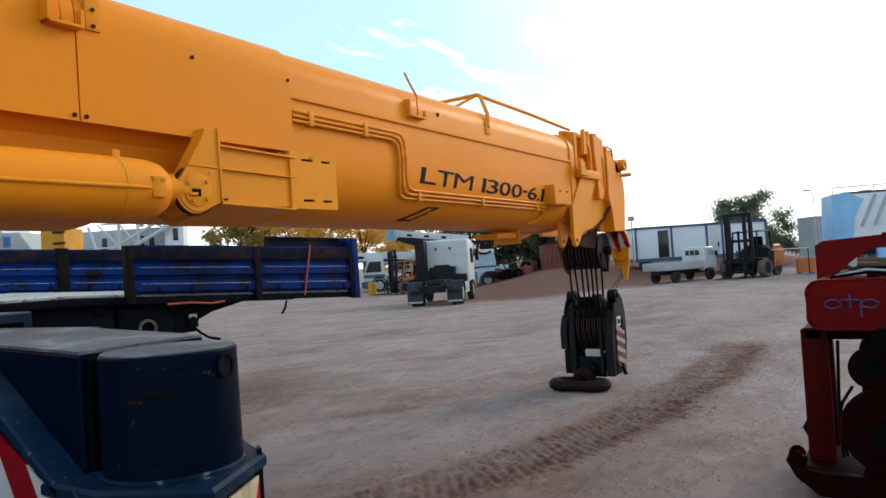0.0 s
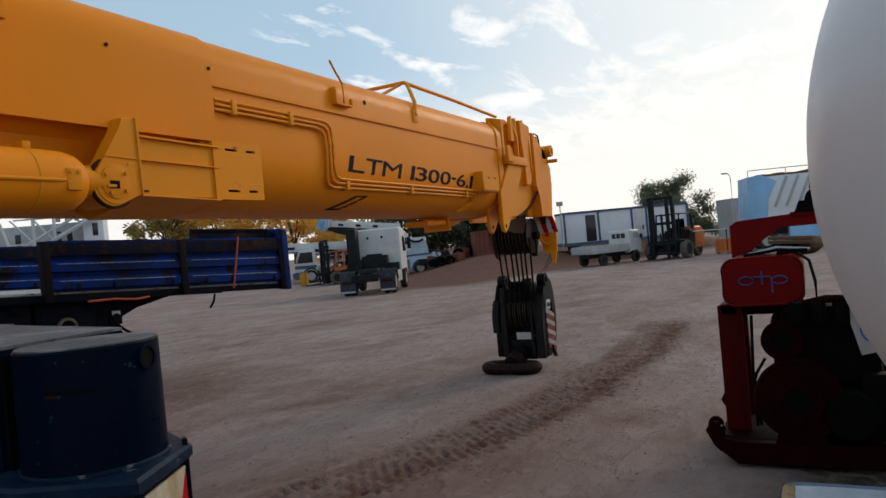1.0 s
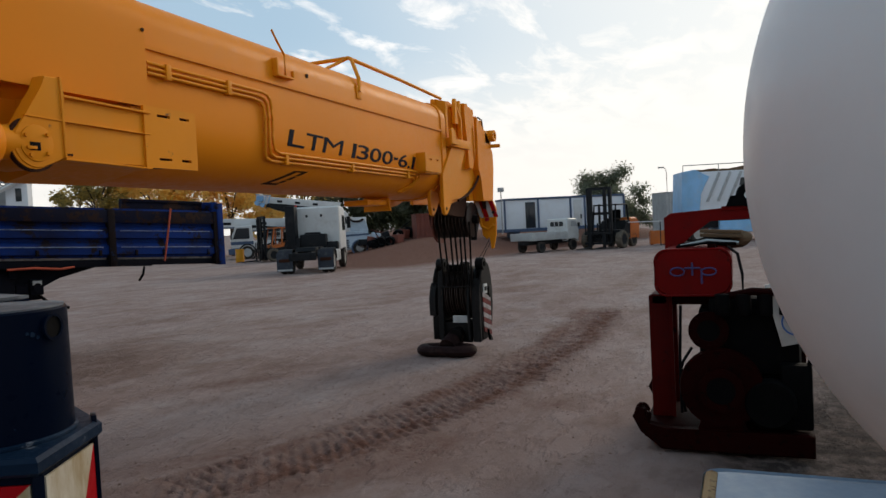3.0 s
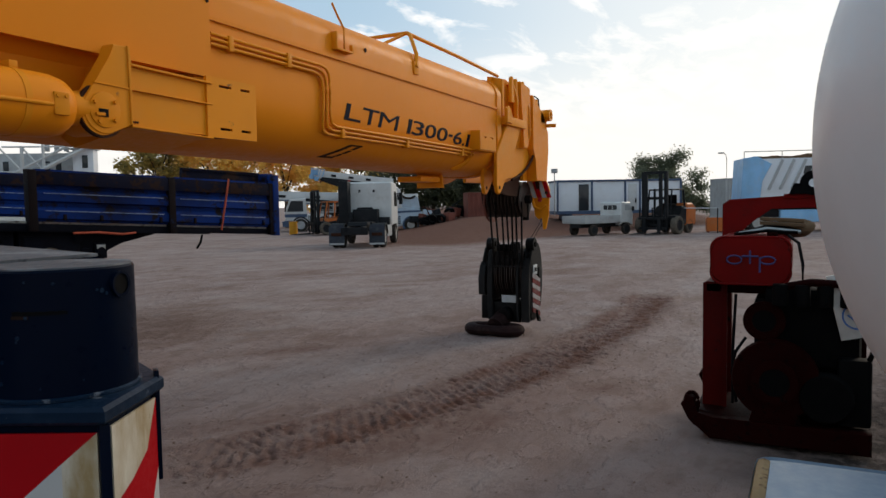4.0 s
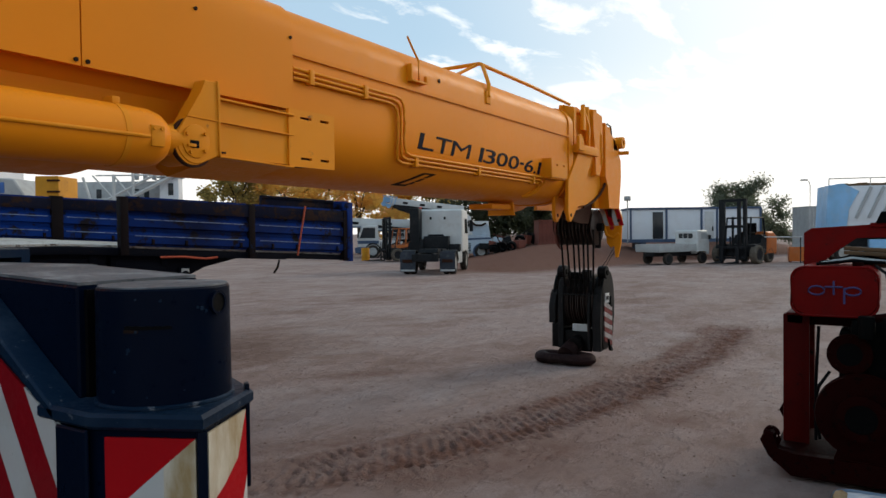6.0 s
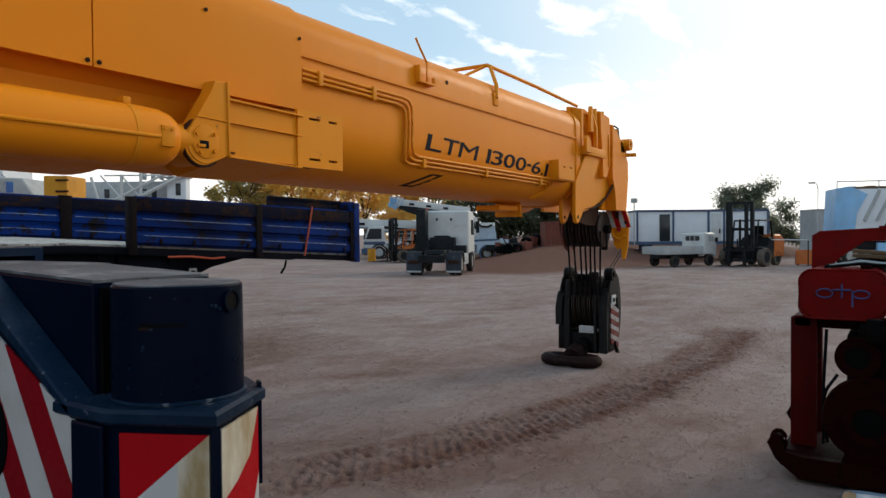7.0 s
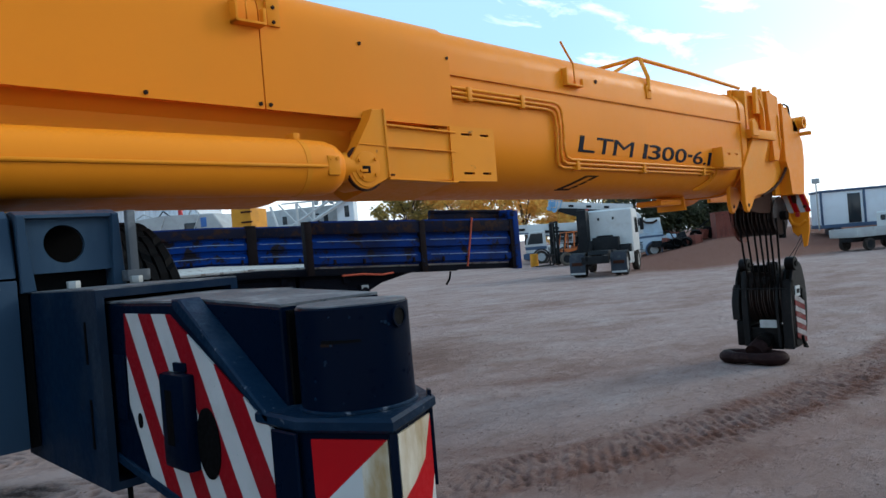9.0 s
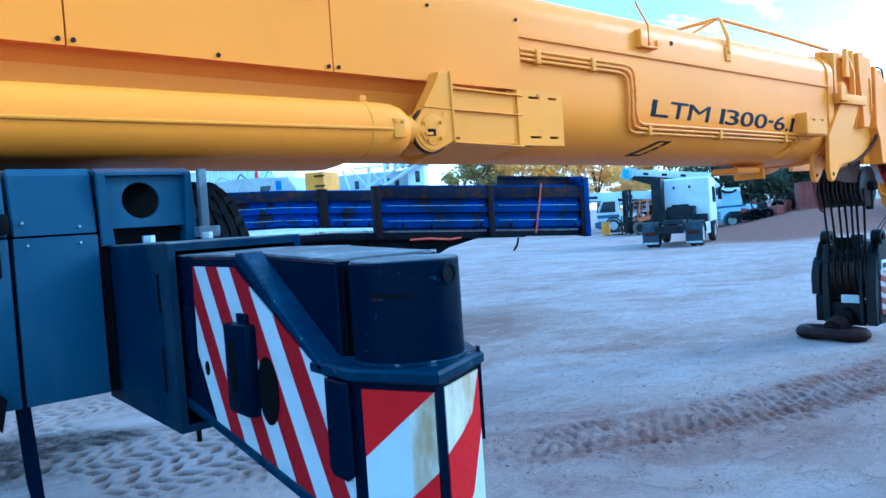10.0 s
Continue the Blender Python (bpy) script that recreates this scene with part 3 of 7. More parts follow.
def clods():
    """Loose stones and clods, thickest along the rut."""
    rng = np.random.default_rng(9)
    vs, fs = [], []
    base = [(1, 0, 0), (-1, 0, 0), (0, 1, 0), (0, -1, 0), (0, 0, 1), (0, 0, -0.6)]
    tri = [(0, 2, 4), (2, 1, 4), (1, 3, 4), (3, 0, 4), (2, 0, 5), (1, 2, 5), (3, 1, 5), (0, 3, 5)]
    seg = np.hypot(*np.diff(TRACK, axis=0).T)
    for k in range(2200):
        if k < 900:
            s = rng.uniform(0.5, seg.sum() - 0.2)
            i = 0
            while s > seg[i]:
                s -= seg[i]
                i += 1
            a, c = TRACK[i], TRACK[i + 1]
            d = (c - a) / seg[i]
            q = a + d * s + np.array((-d[1], d[0])) * rng.normal(0, 0.36)
            r = rng.uniform(0.005, 0.020)
        else:
            q = np.array((rng.uniform(1.5, 14), rng.uniform(0.5, 8)))
            r = rng.uniform(0.004, 0.016)
        zz = float(ground_heights(np.array([q[0]]), np.array([q[1]]))[0][0])
        n = len(vs)
        vs += [(q[0] + r * (x + rng.uniform(-0.35, 0.35)), q[1] + r * (y + rng.uniform(-0.35, 0.35)), zz + r * 0.7 * (z + rng.uniform(-0.25, 0.25))) for x, y, z in base]
        fs += [tuple(n + v for v in f) for f in tri]
    me = bpy.data.meshes.new("loose_stones")
    me.from_pydata(vs, [], fs)
    me.materials.append(M_clod)
    tagged(new("loose_stones", me), "loose reddish clods and small stones on dirt", "stones", kind="stuff")


M_clod = surface("clods", (0.20, 0.125, 0.10), rough=0.95, scale=20, dust=(0.28, 0.22, 0.19), dust_amount=0.7, spec=0.1, shade=0.2)
clods()

# ---- mobile crane ----
crane = thing("mobile_crane", "yellow mobile crane with a dark blue carrier, boom laid level", "mobile crane")
BC, BW, ZT, ZM, ZB = 3.69, 0.51, 3.40, 2.74, 2.262  # boom centre line, half width, top, start of the round belly, bottom


def fall(x):
    return -0.010 * (x - 4.5)


def side_y(z, off=0.0):
    """The boom's near face at a height."""
    if z >= ZM:
        c = ZT - 0.2
        if z <= c:
            return BC - BW - off
        return BC - BW + 0.2 - math.sqrt(max(0, 0.04 - (z - c) ** 2)) - off
    u = (ZM - z) / (ZM - ZB)
    return BC - BW * max(0.0, 1 - u ** 2.7) ** (1 / 2.7) - off


def section(grow=0.0):
    pts = []
    for k in range(7):
        a = math.pi / 2 * k / 6
        pts.append((BC - BW + 0.2 - (0.2 + grow) * math.cos(a), ZT - 0.2 + (0.2 + grow) * math.sin(a)))
    pts += [(2 * BC - y, z) for y, z in pts[::-1]]
    low = []
    for k in range(0, 25):
        a = math.pi * k / 24
        c, s = math.cos(a), math.sin(a)
        low.append((BC + (BW + grow) * abs(c) ** (2 / 2.7) * (1 if c > 0 else -1), ZM - (ZM - ZB + grow) * s ** (2 / 2.7)))
    return pts + low


def loft(bm, rows):
    rows = [[bm.verts.new(p) for p in r] for r in rows]
    n = len(rows[0])
    for u, v in zip(rows, rows[1:]):
        for k in range(n):
            bm.faces.new((u[k], u[(k + 1) % n], v[(k + 1) % n], v[k]))
    bm.faces.new(rows[0])
    bm.faces.new(rows[-1][::-1])
    return bm


bm = B()
def flank_row(x):
    back = 0.80 if x < 2.92 else 1.0
    return [(x, BC - (BC - y) * (back if z < 2.68 and y < BC else 1.0), z + fall(x)) for y, z in section()]


loft(bm, [flank_row(x) for x in list(np.linspace(-6.5, 2.9, 20)) + [2.93] + list(np.linspace(3.3, 7.75, 10))])
boom = part("boom", bm, M_boom, crane, "egg-shaped yellow telescopic boom section")


bm = B()
low = [(BC + 0.43 * math.cos(a), 2.36 - 0.148 * math.sin(a) ** 0.7) for a in np.linspace(0.0, math.pi, 17)]
loft(bm, [[(x, y, z + fall(x)) for y, z in low] for x in (-6.4, 1.70, 1.82)])
part("outer_belly", bm, M_boom, boom)


def cover(x0, x1):
    """One cover plate on the near flank, standing proud of the boom."""
    bm = B()
    zs = [2.69, 2.74, 2.9, 3.1] + [ZT - 0.2 + 0.2 * math.sin(math.pi / 2 * k / 6) for k in range(7)]
    rows = []
    for x in np.linspace(x0, x1, 6):
        rows.append([(x, side_y(z, 0.035), z + fall(x)) for z in zs] + [(x, side_y(z, -0.01), z + fall(x)) for z in zs[::-1]])
    loft(bm, rows)
    return part("cover_plate", bm, M_boom, boom)


for a, b in ((-6.4, -3.0), (-2.99, -0.985), (-0.975, 0.297), (0.305, 1.605), (1.613, 3.04)):
    cover(a, b)


def screw(x, z):
    bm = B()
    y = side_y(z, 0.035)
    cyl(bm, (x, y + 0.004, z + fall(x)), (x, y - 0.008, z + fall(x)), 0.011, n=10)
    part("screw", bm, M_rust, boom)


for x in (-1.01, -0.95, 0.27, 0.33, 1.58, 1.64, 0.97, 2.27):
    screw(x, 2.715)
for x, z in ((2.28, 3.14), (3.02, 3.15), (1.58, 3.30), (1.64, 3.30)):
    screw(x, z)
bm = B()
cyl(bm, (4.85, side_y(3.2) + 0.01, 3.20), (4.85, side_y(3.2) - 0.006, 3.20), 0.018, n=12)
part("screw", bm, M_rust, boom)

# raised strip and hydraulic pipes along the flank
bm = B()
loft(bm, [[(x, side_y(3.05) + 0.01, 3.055 + fall(x)), (x, side_y(3.05) - 0.016, 3.05 + fall(x)), (x, side_y(3.05) - 0.016, 3.075 + fall(x)), (x, side_y(3.05) + 0.01, 3.08 + fall(x))] for x in (3.05, 5.4, 7.72)])
part("side_strip", bm, M_boom, boom)


def flank(x, z, off):
    return (x, side_y(z, off), z + fall(x))


for k in range(3):
    pts = [flank(3.05, 2.965 - 0.032 * k, 0.022), flank(3.7, 2.965 - 0.032 * k, 0.022)]
    xd, zt, zl = 4.30 - 0.045 * k, 2.965 - 0.032 * k, 2.525 - 0.032 * k
    pts += [flank(xd - 0.12, zt, 0.022), flank(xd - 0.05, zt - 0.012, 0.022), flank(xd - 0.01, zt - 0.05, 0.022), flank(xd, zt - 0.12, 0.022)]
    for z in (2.76, 2.70, 2.64):
        pts.append(flank(xd, z, 0.022))
    pts += [flank(xd + 0.01, zl + 0.07, 0.022), flank(xd + 0.04, zl + 0.02, 0.022), flank(xd + 0.11, zl, 0.022)]
    pts += [flank(x, zl, 0.022) for x in (5.0, 6.0)]
    xe = 7.05 - 0.05 * k
    pts += [flank(xe - 0.05, zl, 0.022), flank(xe, zl - 0.02, 0.022), flank(xe + 0.01, zl - 0.06, 0.022), flank(xe - 0.03, 2.37, 0.02), flank(xe - 0.12, 2.31, 0.02)]
    bm = B()
    tube(bm, pts, 0.0115, 8)
    part("pipe", bm, M_boom2, boom)
for x, z0, z1 in ((3.22, 2.88, 2.98), (3.80, 2.88, 2.98), (4.50, 2.44, 2.54), (5.55, 2.44, 2.54), (6.75, 2.44, 2.54)):
    bm = B()
    ys = side_y((z0 + z1) / 2)
    box(bm, x - 0.022, x + 0.022, ys - 0.042, ys + 0.03, z0 + fall(x), z1 + fall(x), 0.006)
    part("pipe_clamp", bm, M_boom2, boom)

# model lettering, letter by letter: glyph, width and gap after it
LETTERS = (("L", 58, 4), ("T", 62, 6), ("M", 80, 45), ("1", 16, 7), ("3", 54, 9), ("0", 56, 8), ("0", 56, 8), ("-", 22, 8), ("6", 52, 8), (".", 11, 11), ("1", 16, 0))
unit = 2.39 / sum(w + gap for _, w, gap in LETTERS)
x0 = 4.52
for glyph, w, gap in LETTERS:
    me = lettering(glyph, w * unit, {"-": 0.024, ".": 0.026}.get(glyph, 0.134), M_text, 1.0, -0.004 if glyph == "M" else 0.004)
    up = 0.062 if glyph == "-" else 0.0
    for v in me.vertices:
        z = 2.596 + up + v.co.z - 0.019 * (x0 + v.co.x - 4.52)
        x = x0 + v.co.x + 0.30 * (up + v.co.z)
        v.co = (x, side_y(z, 0.005 if v.co.y < -0.5 else -0.004), z + fall(x))
    ob = new("letter", me)
    ob.parent = boom
    tagged(ob, "dark navy letter")
    x0 += (w + gap) * unit

# slanted dark mark low on the belly
bm = B()
for (xa, za), (xb, zb), w in (((4.47, 2.302), (4.74, 2.408), 0.034), ((4.62, 2.302), (4.88, 2.408), 0.030), ((4.55, 2.300), (4.56, 2.312), 0.10), ((4.81, 2.398), (4.82, 2.410), 0.09)):
    n = 6
    rows = []
    for k in range(n + 1):
        x, z = xa + (xb - xa) * k / n, za + (zb - za) * k / n
        rows.append([(x - w, side_y(z, 0.003), z), (x + w, side_y(z, 0.003), z), (x + w, side_y(z, -0.01), z), (x - w, side_y(z, -0.01), z)])
    loft(bm, rows)
part("arrow_mark", bm, M_brown, boom, "dark slanted arrow mark")

# hose hook on the flank and its rod
bm = B()
box(bm, 4.375, 4.395, side_y(3.1) - 0.045, side_y(3.1) + 0.02, 3.12, 3.26, 0.004)
box(bm, 4.38, 4.60, side_y(3.1) - 0.05, side_y(3.1) + 0.02, 3.12, 3.135, 0.004)
box(bm, 4.585, 4.605, side_y(3.1) - 0.05, side_y(3.1) - 0.02, 3.13, 3.19, 0.004)
tube(bm, [(4.50, side_y(3.1) - 0.03, 3.14), (4.50, side_y(3.1) - 0.03, 3.30), (4.42, side_y(3.1) - 0.02, 3.40), (4.36, side_y(3.1) - 0.02, 3.47)], 0.009)
part("rope_hook", bm, M_boom2, boom)
bm = B()
box(bm, 1.44, 1.455, side_y(3.1) - 0.10, side_y(3.1) + 0.02, 3.15, 3.27, 0.004)
box(bm, 1.44, 1.62, side_y(3.1) - 0.10, side_y(3.1) + 0.02, 3.15, 3.165, 0.004)
box(bm, 1.60, 1.62, side_y(3.1) - 0.10, side_y(3.1) - 0.06, 3.16, 3.24, 0.004)
tube(bm, [(1.52, side_y(3.1) - 0.07, 3.16), (1.52, side_y(3.1) - 0.07, 3.28), (1.49, side_y(3.1) - 0.06, 3.38)], 0.007)
part("rope_hook", bm, M_boom2, boom)
bm = B()
box(bm, 1.655, 1.735, side_y(3.2, 0.05), side_y(3.2, 0.03), 3.17, 3.52, 0.004)
part("seam_bracket", bm, M_boom2, boom)
for z in (3.19, 3.27, 3.35):
    bm = B()
    cyl(bm, (1.69, side_y(3.2, 0.045), z), (1.69, side_y(3.2, 0.06), z), 0.010, n=8)
    part("screw", bm, M_rust, boom)

# guard rail on top
bm = B()
tube(bm, [(5.72, side_y(3.22) - 0.012, 3.20), (5.76, side_y(3.30) - 0.02, 3.33), (5.95, 3.36, 3.57), (6.0, 3.42, 3.60), (6.0, 4.0, 3.60), (5.95, 4.05, 3.57), (5.8, 4.15, 3.36)], 0.020)
tube(bm, [(6.0, 3.42, 3.60), (7.1, 3.40, 3.565), (8.25, 3.38, 3.51)], 0.020)
tube(bm, [(6.0, 4.0, 3.60), (8.25, 4.0, 3.51)], 0.020)
tube(bm, [(5.6, 3.5, 3.41), (6.0, 3.46, 3.59)], 0.016)
box(bm, 5.68, 5.77, side_y(3.2) - 0.012, side_y(3.2) + 0.02, 3.13, 3.25, 0.004)
part("guard_rail", bm, M_boom2, boom)

# cylinder bracket on the flank: box, gusset plate with its lobe, folds and pin
bm = B()
prism(bm, [(2.968, 2.325), (2.968, 2.632), (3.0, 2.645), (3.30, 2.66), (3.5, 2.30), (3.4, 2.24)], "x", 2.265, 2.84)
bracket = part("cylinder_bracket", bm, M_boom2, crane)
BP = (2.113, 2.394)  # pin centre
bm = B()
lobe = [(BP[0] + 0.119 * math.cos(a), BP[1] + 0.119 * math.sin(a)) for a in np.linspace(math.radians(150), math.radians(285), 14)]
prism(bm, lobe + [(2.268, 2.332), (2.268, 2.70), (2.260, 2.729), (2.176, 2.726), (2.160, 2.664)], "y", 2.955, 3.04, 0.005)
part("gusset", bm, M_boom2, bracket)
bm = B()
prism(bm, [(2.262, 2.335), (2.274, 2.332), (2.274, 2.655), (2.268, 2.728), (2.256, 2.732)], "y", 2.946, 3.1, 0.003)
part("fold", bm, M_boom2, bracket)
bm = B()
prism(bm, [(2.055, 2.519), (2.27, 2.513), (2.838, 2.499), (2.838, 2.506), (2.27, 2.521), (2.055, 2.525)], "y", 2.949, 2.97, 0.002)
part("rib", bm, M_boom2, bracket)
for pts, y in (([(2.27, 2.633), (2.84, 2.618), (2.84, 2.630), (2.27, 2.646)], 2.944), ([(2.27, 2.322), (2.84, 2.304), (2.84, 2.314), (2.27, 2.333)], 2.950)):
    bm = B()
    prism(bm, pts, "y", y, 3.1, 0.003)
    part("flange_edge", bm, M_boom2, bracket)
bm = B()
prism(bm, [(2.275, 2.750), (2.285, 2.655), (2.84, 2.640), (2.84, 2.655), (2.30, 2.670), (2.292, 2.757)], "y", 3.10, 3.12, 0.0)
part("cut_out", bm, M_brown, bracket)
bm = B()
cyl(bm, (BP[0], 2.957, BP[1]), (BP[0], 2.949, BP[1]), 0.088, n=32, w=0.003)
pin = part("pin_plate", bm, M_boom2, bracket)
for a in (38, 150, 236, 318):
    bm = B()
    cyl(bm, (BP[0] + 0.070 * math.cos(radians(a)), 2.951, BP[1] + 0.070 * math.sin(radians(a))), (BP[0] + 0.070 * math.cos(radians(a)), 2.937, BP[1] + 0.070 * math.sin(radians(a))), 0.011, n=6)
    part("bolt", bm, M_boom2, pin)
bm = B()
box(bm, 2.072, 2.128, 2.9455, 2.9495, 2.358, 2.398, 0.002)
part("slot", bm, M_black, pin)
bm = B()
box(bm, 2.052, 2.104, 2.938, 2.948, 2.362, 2.378, 0.003)
part("locking_bar", bm, M_boom2, pin)
bm = B()
ring(bm, (BP[0] - 0.004, 2.99, BP[1] - 0.004), (BP[0] - 0.004, 2.965, BP[1] - 0.004), 0.132, 0.117, 36)
part("seal_ring", bm, M_brown, bracket)
for x in (2.285, 2.30, 2.315):
    bm = B()
    cyl(bm, (x, 2.969, 2.352), (x, 2.962, 2.352), 0.006, n=6)
    part("weld_stud", bm, M_brown, bracket)


def slotted_plate(x0, x1, z0, z1, y, slots, depth):
    """A plate with long holes cut right through."""
    bm = B()
    xs = sorted({x0, x1, *[v for s in slots for v in s[:2]]})
    zs = sorted({z0, z1, *[v for s in slots for v in s[2:]]})
    for a, b in zip(xs, xs[1:]):
        for c, d in zip(zs, zs[1:]):
            if not any(s[0] <= a and b <= s[1] and s[2] <= c and d <= s[3] for s in slots):
                f = [bm.verts.new(p) for p in ((a, y, c), (b, y, c), (b, y, d), (a, y, d))]
                bm.faces.new(f)
    bmesh.ops.remove_doubles(bm, verts=bm.verts[:], dist=1e-5)
    res = bmesh.ops.extrude_face_region(bm, geom=bm.faces[:])
    bmesh.ops.translate(bm, vec=(0, depth, 0), verts=[v for v in res["geom"] if isinstance(v, bmesh.types.BMVert)])
    return bm


part("slotted_plate", slotted_plate(2.80, 3.215, 2.315, 2.665, 2.955, [(2.90, 3.0, 2.61, 2.625), (3.08, 3.16, 2.61, 2.625), (2.90, 3.0, 2.36, 2.375), (3.08, 3.16, 2.36, 2.375)], 0.02), M_boom2, bracket)
bm = B()
box(bm, 2.84, 3.20, 2.985, 3.25, 2.345, 2.64, 0.005)
part("plate_backing", bm, M_brown, bracket)

# luffing cylinder
bm = B()
lathe(bm, [(-6.0, 0.150), (1.76, 0.150), (1.84, 0.146), (1.895, 0.132), (1.925, 0.112), (1.935, 0.08), (1.936, 0.02)], (0, 3.02, 2.388), "x", 40)
lc = part("lift_cylinder", bm, M_boom, crane)
bm = B()
cyl(bm, (1.92, 3.03, 2.395), (2.05, 3.03, 2.395), 0.082, n=28)
lathe(bm, [(-0.10, 0.115), (0.10, 0.115)], (2.10, 3.06, 2.385), "y", 28)
part("cylinder_eye", bm, M_boom2, lc)
bm = B()
tube(bm, [(-6.0, 2.868, 2.378), (1.70, 2.868, 2.378), (1.78, 2.875, 2.378)], 0.010)
part("pipe", bm, M_boom2, lc)
bm = B()
ring(bm, (1.655, 3.02, 2.388), (1.685, 3.02, 2.388), 0.1525, 0.145, 40)
box(bm, 1.65, 1.69, 2.97, 3.05, 2.53, 2.565, 0.004)
part("collar", bm, M_boom2, lc)
bm = B()
box(bm, 1.785, 1.862, 2.868, 2.94, 2.333, 2.438, 0.008)
for x in (1.803, 1.845):
    cyl(bm, (x, 2.875, 2.42), (x, 2.862, 2.42), 0.010, n=8)
part("port_block", bm, M_boom2, lc)
# ---- boom head ----
bm = B()
loft(bm, [[(x, y, z + fall(x)) for y, z in section(g)] for x, g in ((7.70, 0.0), (7.705, 0.016), (7.83, 0.016), (7.84, 0.0))])
head = part("boom_head", bm, M_boom, crane, "welded yellow boom head with sheaves")
cheek = [(7.84, 2.30), (7.80, 3.43), (8.30, 3.47), (8.9, 3.36), (9.34, 3.14), (9.54, 2.88), (9.54, 2.55), (9.47, 2.20), (8.89, 2.20), (8.90, 2.32), (9.06, 2.47), (8.80, 2.31), (8.4, 2.19), (7.95, 2.12)]
for y in (3.29, 4.14):
    bm = B()
    prism(bm, cheek, "y", y, y + 0.045, 0.005)
    part("cheek_plate", bm, M_boom, head)
bm = B()
prism(bm, [(8.93, 3.34), (9.34, 3.13), (9.56, 2.88), (9.57, 2.66), (9.48, 2.20), (9.06, 2.20), (9.02, 2.50), (8.93, 2.62)], "y", 3.15, 3.288, 0.006)
part("face_plate", bm, M_boom, head)
bm = B()
prism(bm, [(8.50, 3.46), (8.80, 3.42), (8.86, 3.30), (8.84, 2.80), (8.74, 2.62), (8.60, 2.62), (8.56, 3.0), (8.52, 3.2)], "y", 3.16, 3.288, 0.006)
part("rib_plate", bm, M_boom, head)
bm = B()
loft(bm, [[(x0, 3.17, 2.90), (x0, 3.19, 2.88), (x1, 3.33, z1), (x1, 3.31, z1 + 0.02)] for x0, x1, z1 in ((7.90, 7.98, 2.16), (8.40, 8.42, 2.24), (8.92, 9.06, 2.44))])
part("lower_web", bm, M_boom, head)
bm = B()
prism(bm, [(7.95, 2.18), (8.45, 2.24), (8.80, 2.34), (9.02, 2.54), (9.02, 2.92), (7.95, 2.92)], "y", 3.235, 3.285, 0.006)
part("throat_plate", bm, M_boom2, head)
bm = B()
tube(bm, [(8.35, 3.24, 2.20), (8.62, 3.22, 2.27), (8.84, 3.21, 2.37), (8.96, 3.19, 2.48), (9.05, 3.17, 2.62)], 0.017, 8)
part("throat_lip", bm, M_brown, head)
bm = B()
prism(bm, [(3.16, 3.40), (3.16, 2.96), (3.30, 2.96), (3.30, 3.44)], "x", 7.86, 7.92, 0.004)
part("collar_rib", bm, M_boom2, head)
bm = B()
box(bm, 7.80, 8.75, 3.24, 4.15, 2.42, 2.50, 0.01)
box(bm, 8.35, 9.3, 3.24, 4.15, 2.62, 2.70, 0.01)
prism(bm, [(8.3, 3.40), (8.36, 3.43), (9.35, 3.1), (9.3, 3.05)], "y", 3.24, 4.15)
part("web_plate", bm, M_boom2, head)
for k, (x, z) in enumerate(((8.24, 3.385), (8.44, 3.385), (8.64, 3.375), (8.90, 3.33), (9.16, 3.21))):
    bm = B()
    prism(bm, [(x - 0.05, z - 0.22), (x - 0.03, z + 0.07), (x - 0.012, z + 0.10), (x + 0.015, z + 0.10), (x + 0.028, z + 0.06), (x + 0.055, z - 0.22)], "y", 3.17 + 0.02 * (k % 2), 3.215 + 0.02 * (k % 2), 0.004)
    part("fin", bm, M_boom2, head)
for x, z0, z1, w in ((8.36, 2.62, 3.40, 0.05), (8.78, 2.66, 3.34, 0.06)):
    bm = B()
    prism(bm, [(3.205, z0), (3.205 - w, z0 + 0.12), (3.205 - w, z1 - 0.18), (3.205, z1)], "x", x, x + 0.03, 0.003)
    part("flange_rib", bm, M_boom2, head)
for y in (3.14, 3.31):
    bm = B()
    prism(bm, [(7.62, 2.50), (7.61, 2.12), (7.64, 2.03), (7.69, 2.01), (7.75, 2.05), (8.09, 2.38), (8.18, 2.52), (8.42, 2.85), (7.95, 2.85)], "y", y, y + 0.045, 0.006)
    lug = part("lug", bm, M_boom2, head)
    bm = B()
    cyl(bm, (7.69, y - 0.003, 2.09), (7.69, y + 0.048, 2.09), 0.022, n=12)
    part("pin_hole", bm, M_black, lug)
bm = B()
box(bm, 7.84, 8.54, 3.10, 3.22, 2.85, 2.955, 0.01)
prism(bm, [(7.80, 2.87), (7.80, 3.04), (7.86, 3.07), (7.93, 3.03), (7.97, 2.87)], "y", 3.07, 3.11, 0.005)
part("stiffener", bm, M_boom2, head)
# dark lip under the head
bm = B()
prism(bm, [(7.95, 2.25), (8.5, 2.40), (9.15, 2.60), (9.02, 2.36), (8.90, 2.18), (8.80, 1.99), (8.5, 2.0), (8.0, 2.06)], "y", 3.345, 3.38, 0.005)
part("lip", bm, M_brown, head)
for k in range(5):
    bm = B()
    lathe(bm, [(-0.042, 0.235), (-0.034, 0.25), (-0.024, 0.25), (-0.008, 0.19), (0.008, 0.19), (0.024, 0.25), (0.034, 0.25), (0.042, 0.235)], (9.24, 3.42 + 0.104 * k, 1.95), "y", 40)
    part("head_sheave", bm, M_sheave, head)
bm = B()
lathe(bm, [(0.0, 0.20), (0.0, 0.30), (0.03, 0.30), (0.03, 0.20)], (9.34, 3.92, 1.93), "y", 36)
part("sheave_cheek", bm, M_brownrust, head)
bm = B()
